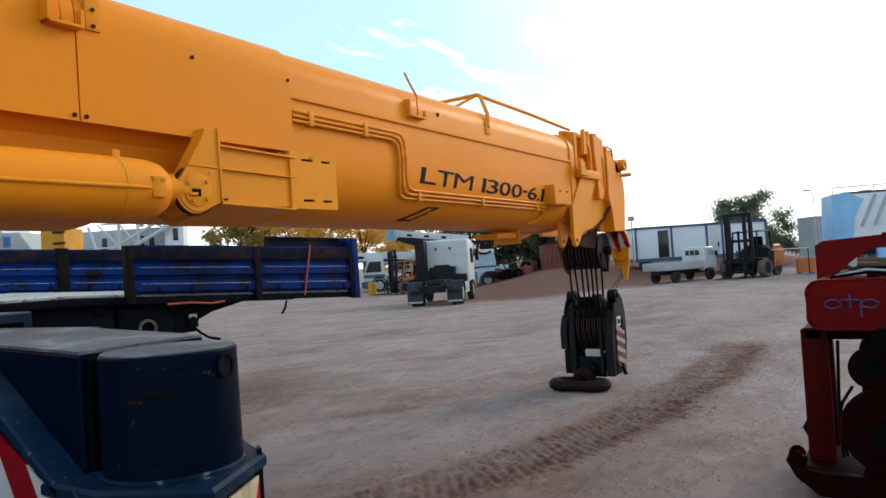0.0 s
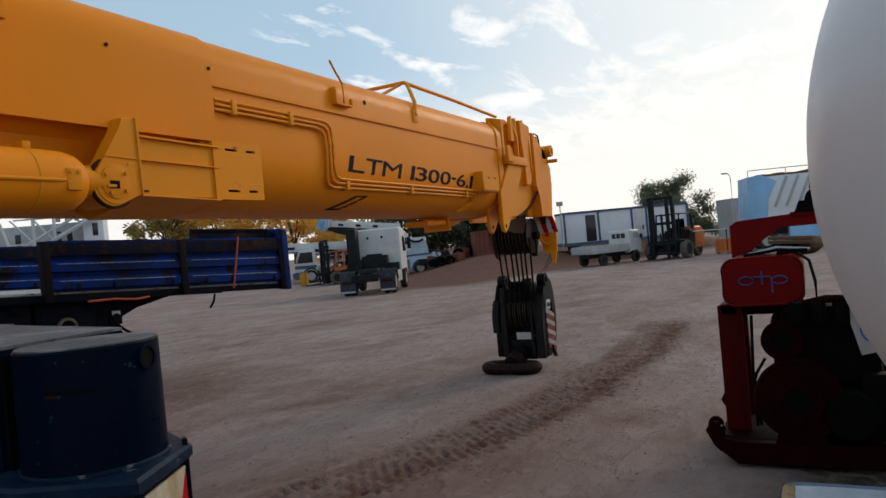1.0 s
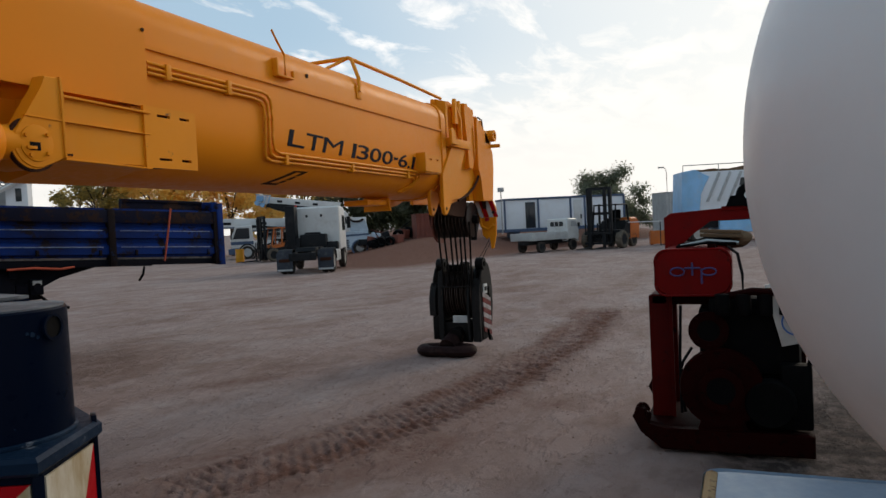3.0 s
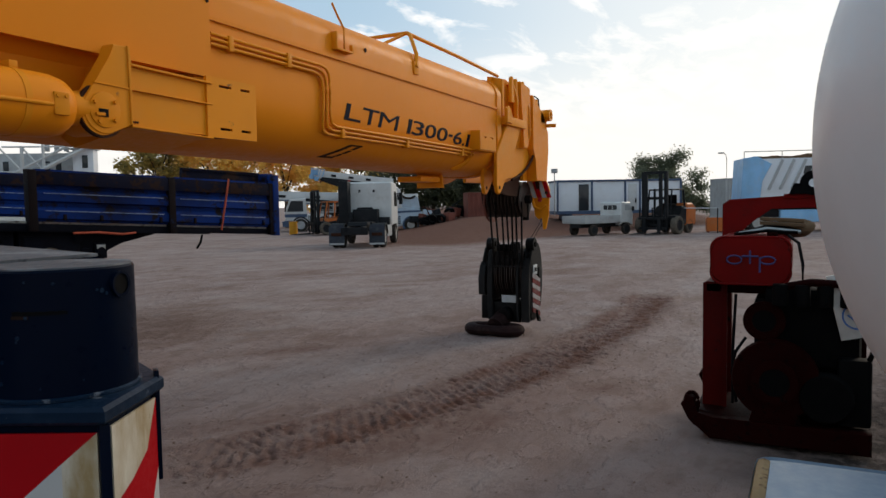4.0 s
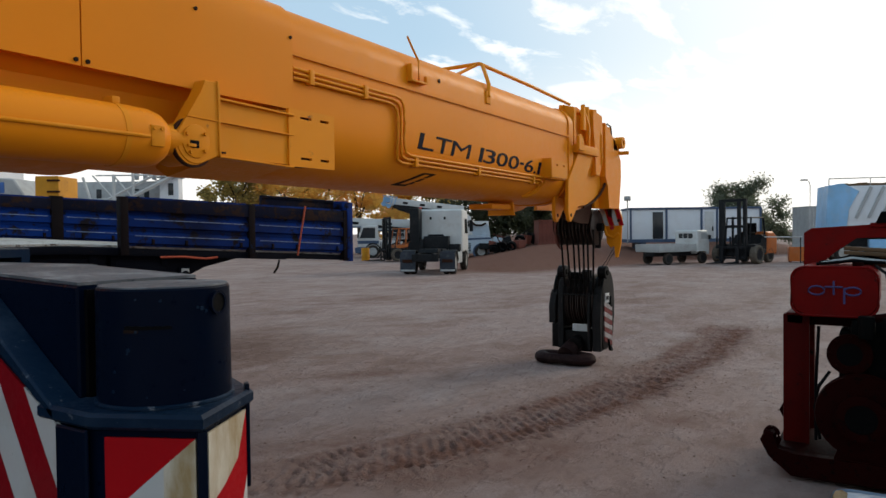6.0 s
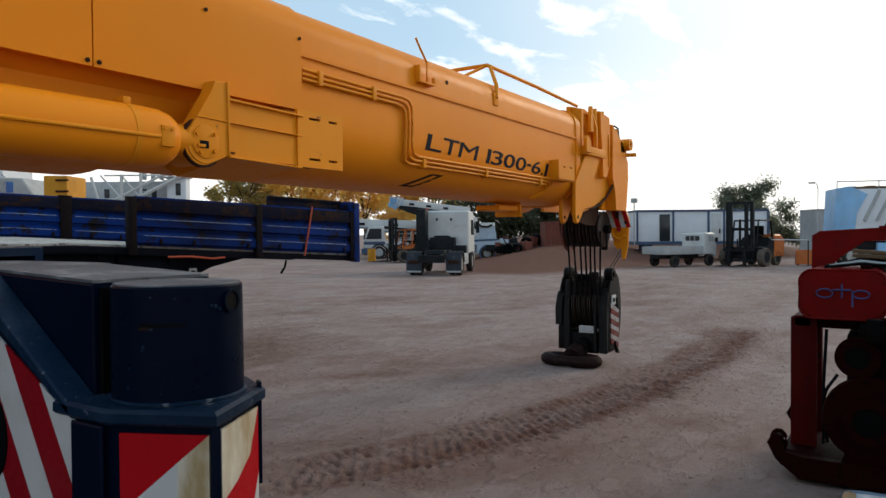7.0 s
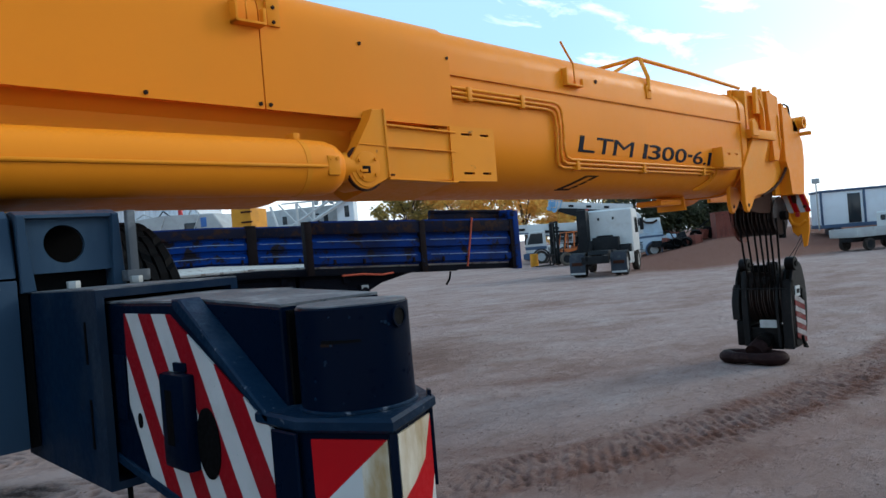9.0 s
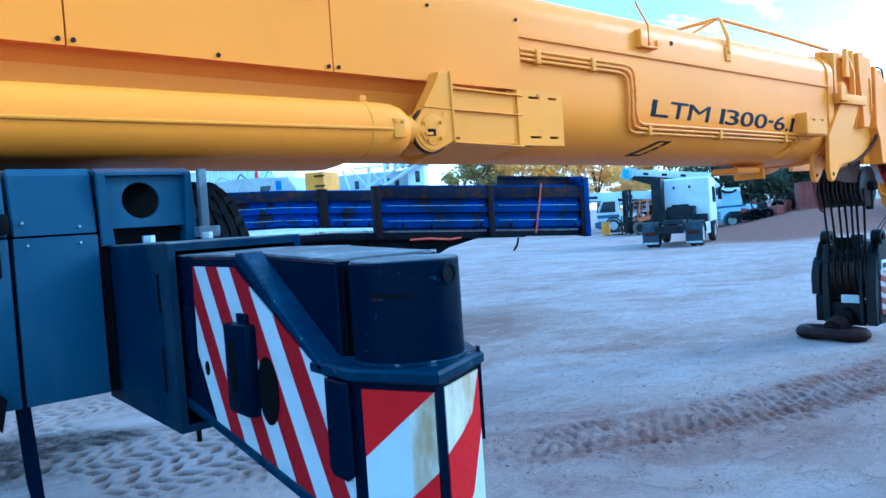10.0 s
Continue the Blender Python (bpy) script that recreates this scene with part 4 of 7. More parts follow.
cyl(bm, (9.24, 3.30, 1.95), (9.24, 4.02, 1.95), 0.06, n=18)
part("sheave_axle", bm, M_grease, head)
bm = B()
prism(bm, [(9.28, 2.10), (9.6, 2.10), (9.62, 1.68), (9.45, 1.72), (9.32, 1.9)], "y", 4.02, 4.08)
part("rope_guard", bm, M_brown, head)
bm = B()
prism(bm, [(9.35, 2.25), (9.5, 1.95), (9.55, 1.72), (9.7, 1.9), (9.62, 2.3)], "y", 3.24, 3.29)
part("rope_guard", bm, M_brown, head)
bm = B()
ring(bm, (9.47, 3.22, 3.12), (9.47, 3.08, 3.12), 0.082, 0.04, 24)
tube(bm, [(9.47, 3.22, 2.98), (9.51, 3.02, 2.98)], 0.026)
box(bm, 9.25, 9.50, 3.15, 3.24, 3.0, 3.17, 0.01)
part("stub_axle", bm, M_boom2, head)
bm = B()
tube(bm, [(9.14, 3.3, 3.30), (9.2, 3.22, 3.36), (9.34, 3.22, 3.34), (9.40, 3.22, 3.15)], 0.011)
part("handle", bm, M_brown, head)
# tongue with striped plate and red lamp under the head
bm = B()
prism(bm, [(3.44, 2.22), (3.40, 2.02), (3.33, 1.86), (3.32, 1.72), (3.26, 1.66), (3.21, 1.70), (3.20, 1.52), (3.16, 1.53), (3.12, 1.72), (3.10, 2.08), (3.16, 2.24)], "x", 9.44, 9.48, 0.005)
tongue = part("tongue", bm, M_boom2, head)
bm = B()
tube(bm, [(9.42, 3.36, 1.98), (9.40, 3.31, 1.84), (9.42, 3.22, 1.80), (9.42, 3.14, 1.86)], 0.022, 8)
part("bent_bar", bm, M_boom2, tongue)
for k, material in enumerate((M_white, M_red, M_white, M_red)):
    bm = B()
    y = 3.42 - 0.072 * k
    prism(bm, [(y, 2.21), (y - 0.058, 2.21), (y - 0.135, 1.97), (y - 0.075, 1.97)], "x", 9.428, 9.436)
    part("warning_stripe", bm, material, tongue)
bm = B()
cyl(bm, (9.44, 3.235, 1.94), (9.40, 3.235, 1.94), 0.028, n=14)
part("marker_lamp", bm, M_redlight, tongue)
bm = B()
cyl(bm, (9.44, 3.14, 2.04), (9.415, 3.14, 2.04), 0.022, n=10)
part("bolt", bm, M_brown, tongue)
part("slotted_plate", slotted_plate(6.99, 7.42, 2.50, 2.69, 3.07, [(7.06, 7.15, 2.63, 2.65), (7.25, 7.34, 2.63, 2.65)], 0.02), M_boom2, head)
bm = B()
box(bm, 6.97, 7.0, 3.07, 3.25, 2.50, 2.71, 0.004)
box(bm, 6.99, 7.42, 3.09, 3.22, 2.485, 2.50, 0.004)
part("plate_bracket", bm, M_boom2, head)
bm = B()
box(bm, 6.50, 6.95, 3.56, 3.86, 2.15, 2.21, 0.02)
part("belly_box", bm, M_boom, boom)
bm = B()
prism(bm, [(3.56, 2.09), (3.58, 2.26), (3.90, 2.26), (3.90, 2.09)], "x", 7.02, 7.055, 0.004)
part("belly_lug", bm, M_boom2, boom)

# ---- carrier and outrigger ----
PY = 2.45
bm = B()
box(bm, -8.0, 0.195, PY + 0.05, 4.95, 1.42, 2.04, 0.02)
body = part("carrier_body", bm, M_blue, crane, "dark blue carrier body")


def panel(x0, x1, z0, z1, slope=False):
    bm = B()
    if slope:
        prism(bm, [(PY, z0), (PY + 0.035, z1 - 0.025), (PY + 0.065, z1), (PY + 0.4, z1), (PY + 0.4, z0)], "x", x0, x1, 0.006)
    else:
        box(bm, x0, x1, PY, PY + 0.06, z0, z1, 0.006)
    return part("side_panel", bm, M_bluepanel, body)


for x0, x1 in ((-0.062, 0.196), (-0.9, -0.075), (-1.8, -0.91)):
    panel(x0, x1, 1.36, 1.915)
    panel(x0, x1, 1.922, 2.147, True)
# end panel with a round hole
bm = B()
n = 28
hc, hr = (0.355, 2.028), 0.066
circ = [bm.verts.new((hc[0] + hr * math.cos(2 * math.pi * k / n), PY, hc[1] + hr * math.sin(2 * math.pi * k / n))) for k in range(n)]
sq = []
for k in range(n):
    a = 2 * math.pi * k / n
    s = min(0.19 / max(abs(math.cos(a)), 1e-6), 0.097 / max(abs(math.sin(a)), 1e-6))
    sq.append(bm.verts.new((min(0.545, max(0.205, hc[0] + s * math.cos(a))), PY, min(2.125, max(1.93, hc[1] + s * math.sin(a))))))
for k in range(n):
    bm.faces.new((circ[k], circ[(k + 1) % n], sq[(k + 1) % n], sq[k]))
res = bmesh.ops.extrude_face_region(bm, geom=bm.faces[:])
bmesh.ops.translate(bm, vec=(0, 0.02, 0), verts=[v for v in res["geom"] if isinstance(v, bmesh.types.BMVert)])
for v in bm.verts:  # set back and leaning inside its frame
    v.co.y += 0.012 + 0.10 * (v.co.z - 1.93)
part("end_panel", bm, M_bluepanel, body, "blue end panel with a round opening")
bm = B()
prism(bm, [(0.205, 1.87), (0.252, 1.87), (0.245, 1.93), (0.232, 2.128), (0.205, 2.128)], "y", PY - 0.004, PY + 0.075, 0.004)
prism(bm, [(0.545, 1.87), (0.498, 1.87), (0.503, 1.93), (0.510, 2.128), (0.535, 2.128)], "y", PY - 0.004, PY + 0.075, 0.004)
prism(bm, [(PY + 0.002, 2.118), (PY + 0.004, 2.129), (PY + 0.06, 2.147), (PY + 0.40, 2.147), (PY + 0.40, 2.118)], "x", 0.206, 0.536, 0.002)
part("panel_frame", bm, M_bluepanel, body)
# black backing added so the round opening and recess look deep in shade
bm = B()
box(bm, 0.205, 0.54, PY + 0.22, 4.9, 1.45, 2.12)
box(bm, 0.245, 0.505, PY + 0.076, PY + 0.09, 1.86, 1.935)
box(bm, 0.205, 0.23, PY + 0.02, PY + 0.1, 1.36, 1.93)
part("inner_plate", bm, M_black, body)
bm = B()
box(bm, 0.55, 0.58, PY - 0.04, PY - 0.01, 1.88, 2.135, 0.004)
box(bm, 0.53, 0.61, PY - 0.06, PY + 0.03, 1.88, 1.92, 0.004)
part("upright_bar", bm, M_bluetop, body)
for x, z in ((0.14, 1.945), (0.14, 1.89), (-0.02, 1.89), (-0.03, 1.965)):
    bm = B()
    cyl(bm, (x, PY + 0.002, z), (x, PY - 0.005, z), 0.0045, n=10)
    part("bolt", bm, M_steel, body)
# lamp, pale bar and hanging strip farther along the flank
bm = B()
box(bm, -0.185, -0.10, PY - 0.012, PY + 0.02, 1.79, 1.89, 0.008)
lamp = part("side_lamp", bm, M_black, body)
bm = B()
box(bm, -0.168, -0.117, PY - 0.018, PY - 0.008, 1.81, 1.865, 0.006)
part("lens", bm, M_steel, lamp)
bm = B()
box(bm, -1.2, -0.115, PY - 0.05, PY + 0.02, 1.935, 1.99, 0.006)
part("step_edge", bm, M_white, body)
bm = B()
box(bm, -0.115, -0.075, PY - 0.055, PY + 0.02, 1.93, 1.995, 0.006)
part("end_cap", bm, M_black, body)
bm = B()
prism(bm, [(-0.095, 1.46), (-0.050, 1.46), (-0.030, 1.1), (-0.02, 0.92), (-0.05, 0.92), (-0.075, 1.1)], "y", PY + 0.061, PY + 0.08, 0.004)
part("hanging_strip", bm, M_blue, body)
bm = B()
arch = [(-1.6, 1.30), (-1.35, 1.62), (-0.9, 1.78), (-0.5, 1.74), (-0.22, 1.52), (-0.12, 1.40), (-0.14, 1.30), (-0.28, 1.44), (-0.55, 1.62), (-0.9, 1.66), (-1.3, 1.5), (-1.5, 1.25)]
prism(bm, arch, "y", PY - 0.03, PY + 0.5, 0.004)
part("mudguard", bm, M_black, body)
for x in (-0.9, -2.9, -5.2):
    wheel(crane, x, 2.85, 0.62, 0.45, M_blue)
    wheel(crane, x, 4.6, 0.62, 0.45, M_blue, out=1)
# spare wheel carried upright behind the end panel, tread towards the yard
TX, TY, TZ, TR = 0.765, 3.19, 1.585, 0.56
bm = B()
n = 120
prof = [(-0.100, 0.30), (-0.125, 0.42), (-0.122, 0.505), (-0.108, 0.538)]
for k in range(5):  # ribs with grooves between them
    u = -0.104 + 0.0425 * k
    prof += [(u, 0.548 + 0.002 * (2 - abs(k - 2))), (u + 0.032, 0.548 + 0.002 * (2 - abs(k - 2)))]
    if k < 4:
        prof += [(u + 0.034, 0.534), (u + 0.0405, 0.534)]
prof += [(0.108, 0.538), (0.122, 0.505), (0.125, 0.42), (0.100, 0.30)]
loops = []
for i in range(n):
    row = []
    for j, (u, r) in enumerate(prof):
        rib = (j - 4) // 4
        cut = r > 0.54 and (i + 2 * rib) % 5 == 0
        a = 2 * math.pi * (i + (0.8 * math.sin(40.0 * u) if r > 0.53 else 0.0)) / n
        rr = (r - (0.011 if cut else 0.0)) * TR / 0.552
        row.append(bm.verts.new((TX + u, TY + rr * math.cos(a), TZ + rr * math.sin(a))))
    loops.append(row)
for u, v in zip(loops, loops[1:] + loops[:1]):
    for j in range(len(prof) - 1):
        bm.faces.new((u[j], u[j + 1], v[j + 1], v[j]))
spare = part("spare_tyre", bm, M_black, body, "black spare tyre with a blocky tread", smooth=False)
bm = B()
lathe(bm, [(-0.10, 0.05), (-0.06, 0.10), (-0.05, 0.26), (-0.10, 0.302), (0.10, 0.302), (0.05, 0.26), (0.06, 0.10), (0.10, 0.05)], (TX, TY, TZ), "x", 36)
part("rim", bm, M_dark, spare)

# outrigger box
bx0, bx1, by0, by1, bz0, bz1 = 0.235, 0.66, 1.86, 2.62, 1.315, 1.868
bm = B()
loft(bm, [[(bx0 + i, y, bz0 + i), (bx1 - i, y, bz0 + i), (bx1 - i, y, bz1 - i), (bx0 + i, y, bz1 - i)] for y, i in ((by1, 0.0), (by0, 0.0), (by0, 0.022), (by1 - 0.3, 0.022))])
obox = part("outrigger_box", bm, M_bluebox, crane, "dark blue outrigger sleeve")
bm = B()
box(bm, bx0 + 0.001, bx1 - 0.001, by0 + 0.001, by1 - 0.1, bz1 - 0.003, bz1 + 0.004)
part("dusty_top", bm, M_bluetop, obox)
bm = B()
box(bm, bx0 + 0.02, bx1 - 0.02, by0 + 0.35, by0 + 0.38, bz0 + 0.02, bz1 - 0.02)
part("inner_stop", bm, M_black, obox)
for y, x in ((2.30, 0.32), (2.32, 0.53)):
    bm = B()
    cyl(bm, (x, y, bz1 + 0.005), (x, y, bz1 + 0.030), 0.021, n=6, w=0.003)
    part("bolt", bm, M_galv, obox)
for z0, z1 in ((1.66, 1.78), (1.42, 1.56)):
    bm = B()
    box(bm, bx0 - 0.004, bx0 + 0.004, 1.955, 1.965, z0, z1)
    part("slot", bm, M_black, obox)
bm = B()
tube(bm, [(bx0 + 0.06, by0 + 0.03, bz0), (bx0 + 0.06, by0 + 0.03, bz0 - 0.04)], 0.008)
part("drain_stub", bm, M_black, obox)

# outrigger beam with stripes
SX = 0.27
TOPZ = 1.835
TB = TOPZ - 0.007
prof = [(2.3, 1.465), (1.06, 1.295), (1.06, 1.60), (1.42, TB), (2.3, TB)]
bm = B()
prism(bm, prof, "x", SX, 0.60, 0.006)
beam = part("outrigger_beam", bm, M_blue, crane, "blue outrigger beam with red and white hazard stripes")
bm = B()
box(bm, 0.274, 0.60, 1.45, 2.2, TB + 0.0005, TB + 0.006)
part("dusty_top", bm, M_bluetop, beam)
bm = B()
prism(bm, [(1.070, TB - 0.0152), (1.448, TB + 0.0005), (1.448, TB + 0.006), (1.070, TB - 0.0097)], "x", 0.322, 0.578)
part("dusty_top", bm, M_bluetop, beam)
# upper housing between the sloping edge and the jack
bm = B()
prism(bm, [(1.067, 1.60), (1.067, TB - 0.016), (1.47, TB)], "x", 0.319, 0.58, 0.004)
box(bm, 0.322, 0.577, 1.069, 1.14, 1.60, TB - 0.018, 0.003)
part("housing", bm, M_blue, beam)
# black strip added in the gap beside the jack, standing for its shade
bm = B()
box(bm, 0.332, 0.57, 1.0575, 1.0665, 1.613, TOPZ - 0.03, 0.0)
part("gap_seal", bm, M_black, beam)
bm = B()
prism(bm, [(1.05, 1.585), (1.05, 1.605), (1.41, TB + 0.01), (1.45, TB + 0.01), (1.44, TB - 0.015)], "x", 0.262, 0.32, 0.004)
part("edge_rim", bm, M_bluewear, beam)
bm = B()
tube(bm, [(0.312, 1.43, TB - 0.015), (0.312, 1.15, 1.640)], 0.009, 8)
part("edge_bead", bm, M_bluewear, beam)
bm = B()
box(bm, 0.268, 0.345, 1.085, 1.165, 1.610, 1.626, 0.004)
part("foot_plate", bm, M_bluewear, beam)
bm = B()
prism(bm, [(2.3, 1.445), (0.965, 1.262), (0.965, 1.290), (2.3, 1.473)], "x", 0.262, 0.30, 0.004)
part("bottom_rail", bm, M_bluewear, beam)


def stripe_band(lo, hi):
    """Clip a slanting band to the striped side of the beam; lo and hi are offsets along y at the bottom edge."""
    poly = [(0.965, 1.289), (1.765, 1.398), (1.755, TB - 0.026), (1.475, TB - 0.026), (1.035, 1.575), (0.965, 1.50)]
    k = 0.60  # the band leans by this much y for each metre of z

    def cut(pts, f):
        out = []
        for p, q in zip(pts, pts[1:] + pts[:1]):
            a, b = f(p), f(q)
            if a >= 0:
                out.append(p)
            if (a >= 0) != (b >= 0):
                u = a / (a - b)
                out.append((p[0] + u * (q[0] - p[0]), p[1] + u * (q[1] - p[1])))
        return out
    s = lambda p: p[0] - k * (p[1] - 1.35)
    poly = cut(poly, lambda p: s(p) - lo)
    return cut(poly, lambda p: hi - s(p)) if poly else []


for k in range(2, -15, -1):
    lo = 1.389 + 0.082 * k
    pl = stripe_band(lo, lo + 0.082)
    if len(pl) > 2:
        bm = B()
        prism(bm, pl, "x", SX - 0.004, SX + 0.002)
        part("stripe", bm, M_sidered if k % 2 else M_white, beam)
bm = B()
box(bm, SX - 0.035, SX, 1.365, 1.495, 1.445, 1.668, 0.012)
box(bm, SX - 0.012, SX, 1.40, 1.46, 1.668, 1.69, 0.003)
bk = part("foot_bracket", bm, M_blue, beam)
bm = B()
box(bm, SX - 0.0365, SX - 0.03, 1.425, 1.462, 1.50, 1.63, 0.003)
part("recess", bm, M_black, bk)
bm = B()
pts = [(1.317 + 0.053 * math.cos(a), 1.515 + 0.080 * math.sin(a)) for a in np.linspace(0, 2 * math.pi, 28, endpoint=False)]
prism(bm, pts, "x", SX - 0.007, SX + 0.002)
part("oval_opening", bm, M_black, beam)
bm = B()
box(bm, SX - 0.008, SX, 1.775, 1.845, 1.515, 1.69, 0.003)
part("wear_pad", bm, M_blue, beam)
bm = B()
prism(bm, [(1.694 + 0.013 * math.cos(a), 1.524 + 0.02 * math.sin(a)) for a in np.linspace(0, 2 * math.pi, 12, endpoint=False)], "x", SX - 0.007, SX + 0.002)
part("bolt_hole", bm, M_black, beam)

# jack: barrel, flange and striped skirt
JC = (0.412, 0.95)
bm = B()
lathe(bm, [(1.612, 0.1135), (1.8085, 0.1125), (1.812, 0.110)], (JC[0], JC[1], 0), "z", 56)
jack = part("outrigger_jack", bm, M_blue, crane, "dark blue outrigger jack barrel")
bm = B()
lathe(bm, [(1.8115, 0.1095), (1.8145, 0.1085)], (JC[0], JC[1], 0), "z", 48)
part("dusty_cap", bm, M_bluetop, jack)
bm = B()
lathe(bm, [(1.613, 0.1180), (1.617, 0.1180), (1.619, 0.1145)], (JC[0], JC[1], 0), "z", 56)
part("weld_bead", bm, M_bluewear, jack)
bm = B()
ang = radians(-77)
p = (JC[0] + 0.111 * math.cos(ang), JC[1] + 0.111 * math.sin(ang), 1.783)
cyl(bm, (p[0] - 0.02 * math.cos(ang), p[1] - 0.02 * math.sin(ang), p[2]), (p[0] + 0.004 * math.cos(ang), p[1] + 0.004 * math.sin(ang), p[2]), 0.018, n=20)
port = part("port", bm, M_black, jack)
bm = B()
ring(bm, (p[0] - 0.01 * math.cos(ang), p[1] - 0.01 * math.sin(ang), p[2]), (p[0] + 0.006 * math.cos(ang), p[1] + 0.006 * math.sin(ang), p[2]), 0.021, 0.0165, 20)
part("port_collar", bm, M_blue, port)
# chips, rivets and a scrape on the barrel
for a, z, r in ((-157, 1.712, 0.0034), (-158, 1.706, 0.0022), (-150, 1.742, 0.0026), (-171, 1.675, 0.003), (-173, 1.642, 0.0034), (-95, 1.776, 0.004), (-91, 1.771, 0.003), (-99, 1.778, 0.0024), (-130, 1.792, 0.0024), (-150, 1.795, 0.0018), (-142, 1.634, 0.002), (-112, 1.641, 0.0018)):
    bm = B()
    a = radians(a)
    cyl(bm, (JC[0] + 0.111 * math.cos(a), JC[1] + 0.111 * math.sin(a), z), (JC[0] + 0.1142 * math.cos(a), JC[1] + 0.1142 * math.sin(a), z), r, n=7)
    part("paint_chip", bm, M_bluewear, jack)
for lo, hi, z, h, material in ((-160, -121, 1.748, 0.0034, M_black), (-161, -148, 1.743, 0.0018, M_rust)):
    bm = B()
    rows = []
    for k in range(11):
        a = radians(lo + (hi - lo) * k / 10)
        top = h * (1 - 0.5 * (k / 10)) + 0.0012 * (k % 2)
        rows.append([(JC[0] + rr * math.cos(a), JC[1] + rr * math.sin(a), z + dz) for rr, dz in ((0.111, -0.003), (0.1141, -0.003), (0.1141, top), (0.111, top))])
    loft(bm, rows)
    part("scrape", bm, material, jack)

flange = [(0.262, 1.10), (0.262, 0.945), (0.345, 0.77), (0.535, 0.86), (0.605, 1.0), (0.605, 1.10)]
bm = B()
prism(bm, flange, "z", 1.585, 1.612, 0.006)
part("flange", bm, M_bluewear, jack)
inner = [(0.275, 1.10), (0.275, 0.955), (0.356, 0.787), (0.525, 0.87), (0.59, 1.0), (0.59, 1.10)]
bm = B()
prism(bm, inner, "z", 1.10, 1.584, 0.003)
skirt = part("skirt", bm, M_blue, jack)


def skirt_plate(p, q, z0, z1, pts, material, name="hazard_panel"):
    """A flat plate on the skirt between plan points p and q; pts run 0..1 along it and in height."""
    p, q = Vector((*p, 0)), Vector((*q, 0))
    d = (q - p)
    nrm = Vector((d.y, -d.x, 0)).normalized()
    bm = B()
    lo = [bm.verts.new(p + d * u + nrm * 0.002 + Vector((0, 0, z0 + (z1 - z0) * v))) for u, v in pts]
    hi = [bm.verts.new(p + d * u + nrm * 0.006 + Vector((0, 0, z0 + (z1 - z0) * v))) for u, v in pts]
    bm.faces.new(lo)
    bm.faces.new(hi)
    k = len(pts)
    for i in range(k):
        bm.faces.new((lo[i], lo[(i + 1) % k], hi[(i + 1) % k], hi[i]))
    part(name, bm, material, skirt)


PA, PB, PC = (0.275, 0.955), (0.356, 0.787), (0.525, 0.87)
L, R = 0.12, 0.955  # ends of the front plate
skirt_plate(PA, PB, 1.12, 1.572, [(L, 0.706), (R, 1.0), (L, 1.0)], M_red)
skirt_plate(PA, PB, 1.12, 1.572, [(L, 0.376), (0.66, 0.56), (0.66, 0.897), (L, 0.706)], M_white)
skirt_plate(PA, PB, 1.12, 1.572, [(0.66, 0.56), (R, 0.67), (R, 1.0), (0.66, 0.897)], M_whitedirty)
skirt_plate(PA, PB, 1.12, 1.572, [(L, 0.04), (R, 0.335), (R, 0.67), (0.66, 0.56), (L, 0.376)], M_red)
skirt_plate(PA, PB, 1.12, 1.572, [(L, 0.0), (R, 0.0), (R, 0.335), (L, 0.04)], M_white)
skirt_plate(PB, PC, 1.12, 1.577, [(0.06, 0.73), (0.40, 0.77), (0.70, 0.83), (0.92, 1.0), (0.06, 1.0)], M_whitedirty)
skirt_plate(PB, PC, 1.12, 1.577, [(0.06, 0.30), (0.62, 0.49), (0.92, 0.735), (0.92, 1.0), (0.70, 0.83), (0.40, 0.77), (0.06, 0.73)], M_red)
skirt_plate(PB, PC, 1.12, 1.577, [(0.06, 0.0), (0.92, 0.0), (0.92, 0.735), (0.62, 0.49), (0.06, 0.30)], M_white)
bm = B()
prism(bm, [(1.038, 1.584), (0.950, 1.584), (0.950, 1.40), (0.975, 1.385), (0.995, 1.392), (1.02, 1.385), (1.038, 1.40)], "x", 0.257, 0.2655, 0.003)
part("corner_plate", bm, M_blue, skirt)
bm = B()
box(bm, -0.008, 0.008, -0.007, 0.007, 1.10, 1.584, 0.003, Matrix.Translation((PB[0], PB[1], 0)) @ Matrix.Rotation(radians(-30), 4, "Z"))
part("corner_post", bm, M_blue, skirt)
bm = B()
box(bm, -0.004, 0.004, -0.014, 0.014, 1.43, 1.622, 0.002, Matrix.Translation((0.5285, 0.8705, 0)) @ Matrix.Rotation(radians(-38), 4, "Z"))
part("edge_plate", bm, M_blue, skirt)

# ---- hook block ----
M_strapsteel = surface("scuffed_dark_steel", (0.013, 0.012, 0.012), rough=0.6, scale=8, dust=(0.030, 0.024, 0.021), dust_amount=0.5, wear=(0.07, 0.056, 0.048), amount=0.03, spec=0.12)
M_hook = surface("forged_hook", (0.020, 0.0095, 0.0090), rough=0.7, scale=8, dust=(0.075, 0.046, 0.040), dust_amount=0.45, shade=0.3, spec=0.06)
HX, HY = 9.84, 3.80
block = thing("hook_block", "black greased crane hook block resting its hook on dirt", "hook block")
CHEEK = [(-0.34, 0.24), (-0.30, 0.20), (-0.02, 0.20), (0.06, 0.30), (0.11, 0.48), (0.15, 0.66), (0.16, 0.86), (0.14, 1.06), (0.08, 1.22), (0.0, 1.31), (-0.14, 1.31), (-0.26, 1.24), (-0.34, 1.10), (-0.37, 0.92), (-0.37, 0.60)]
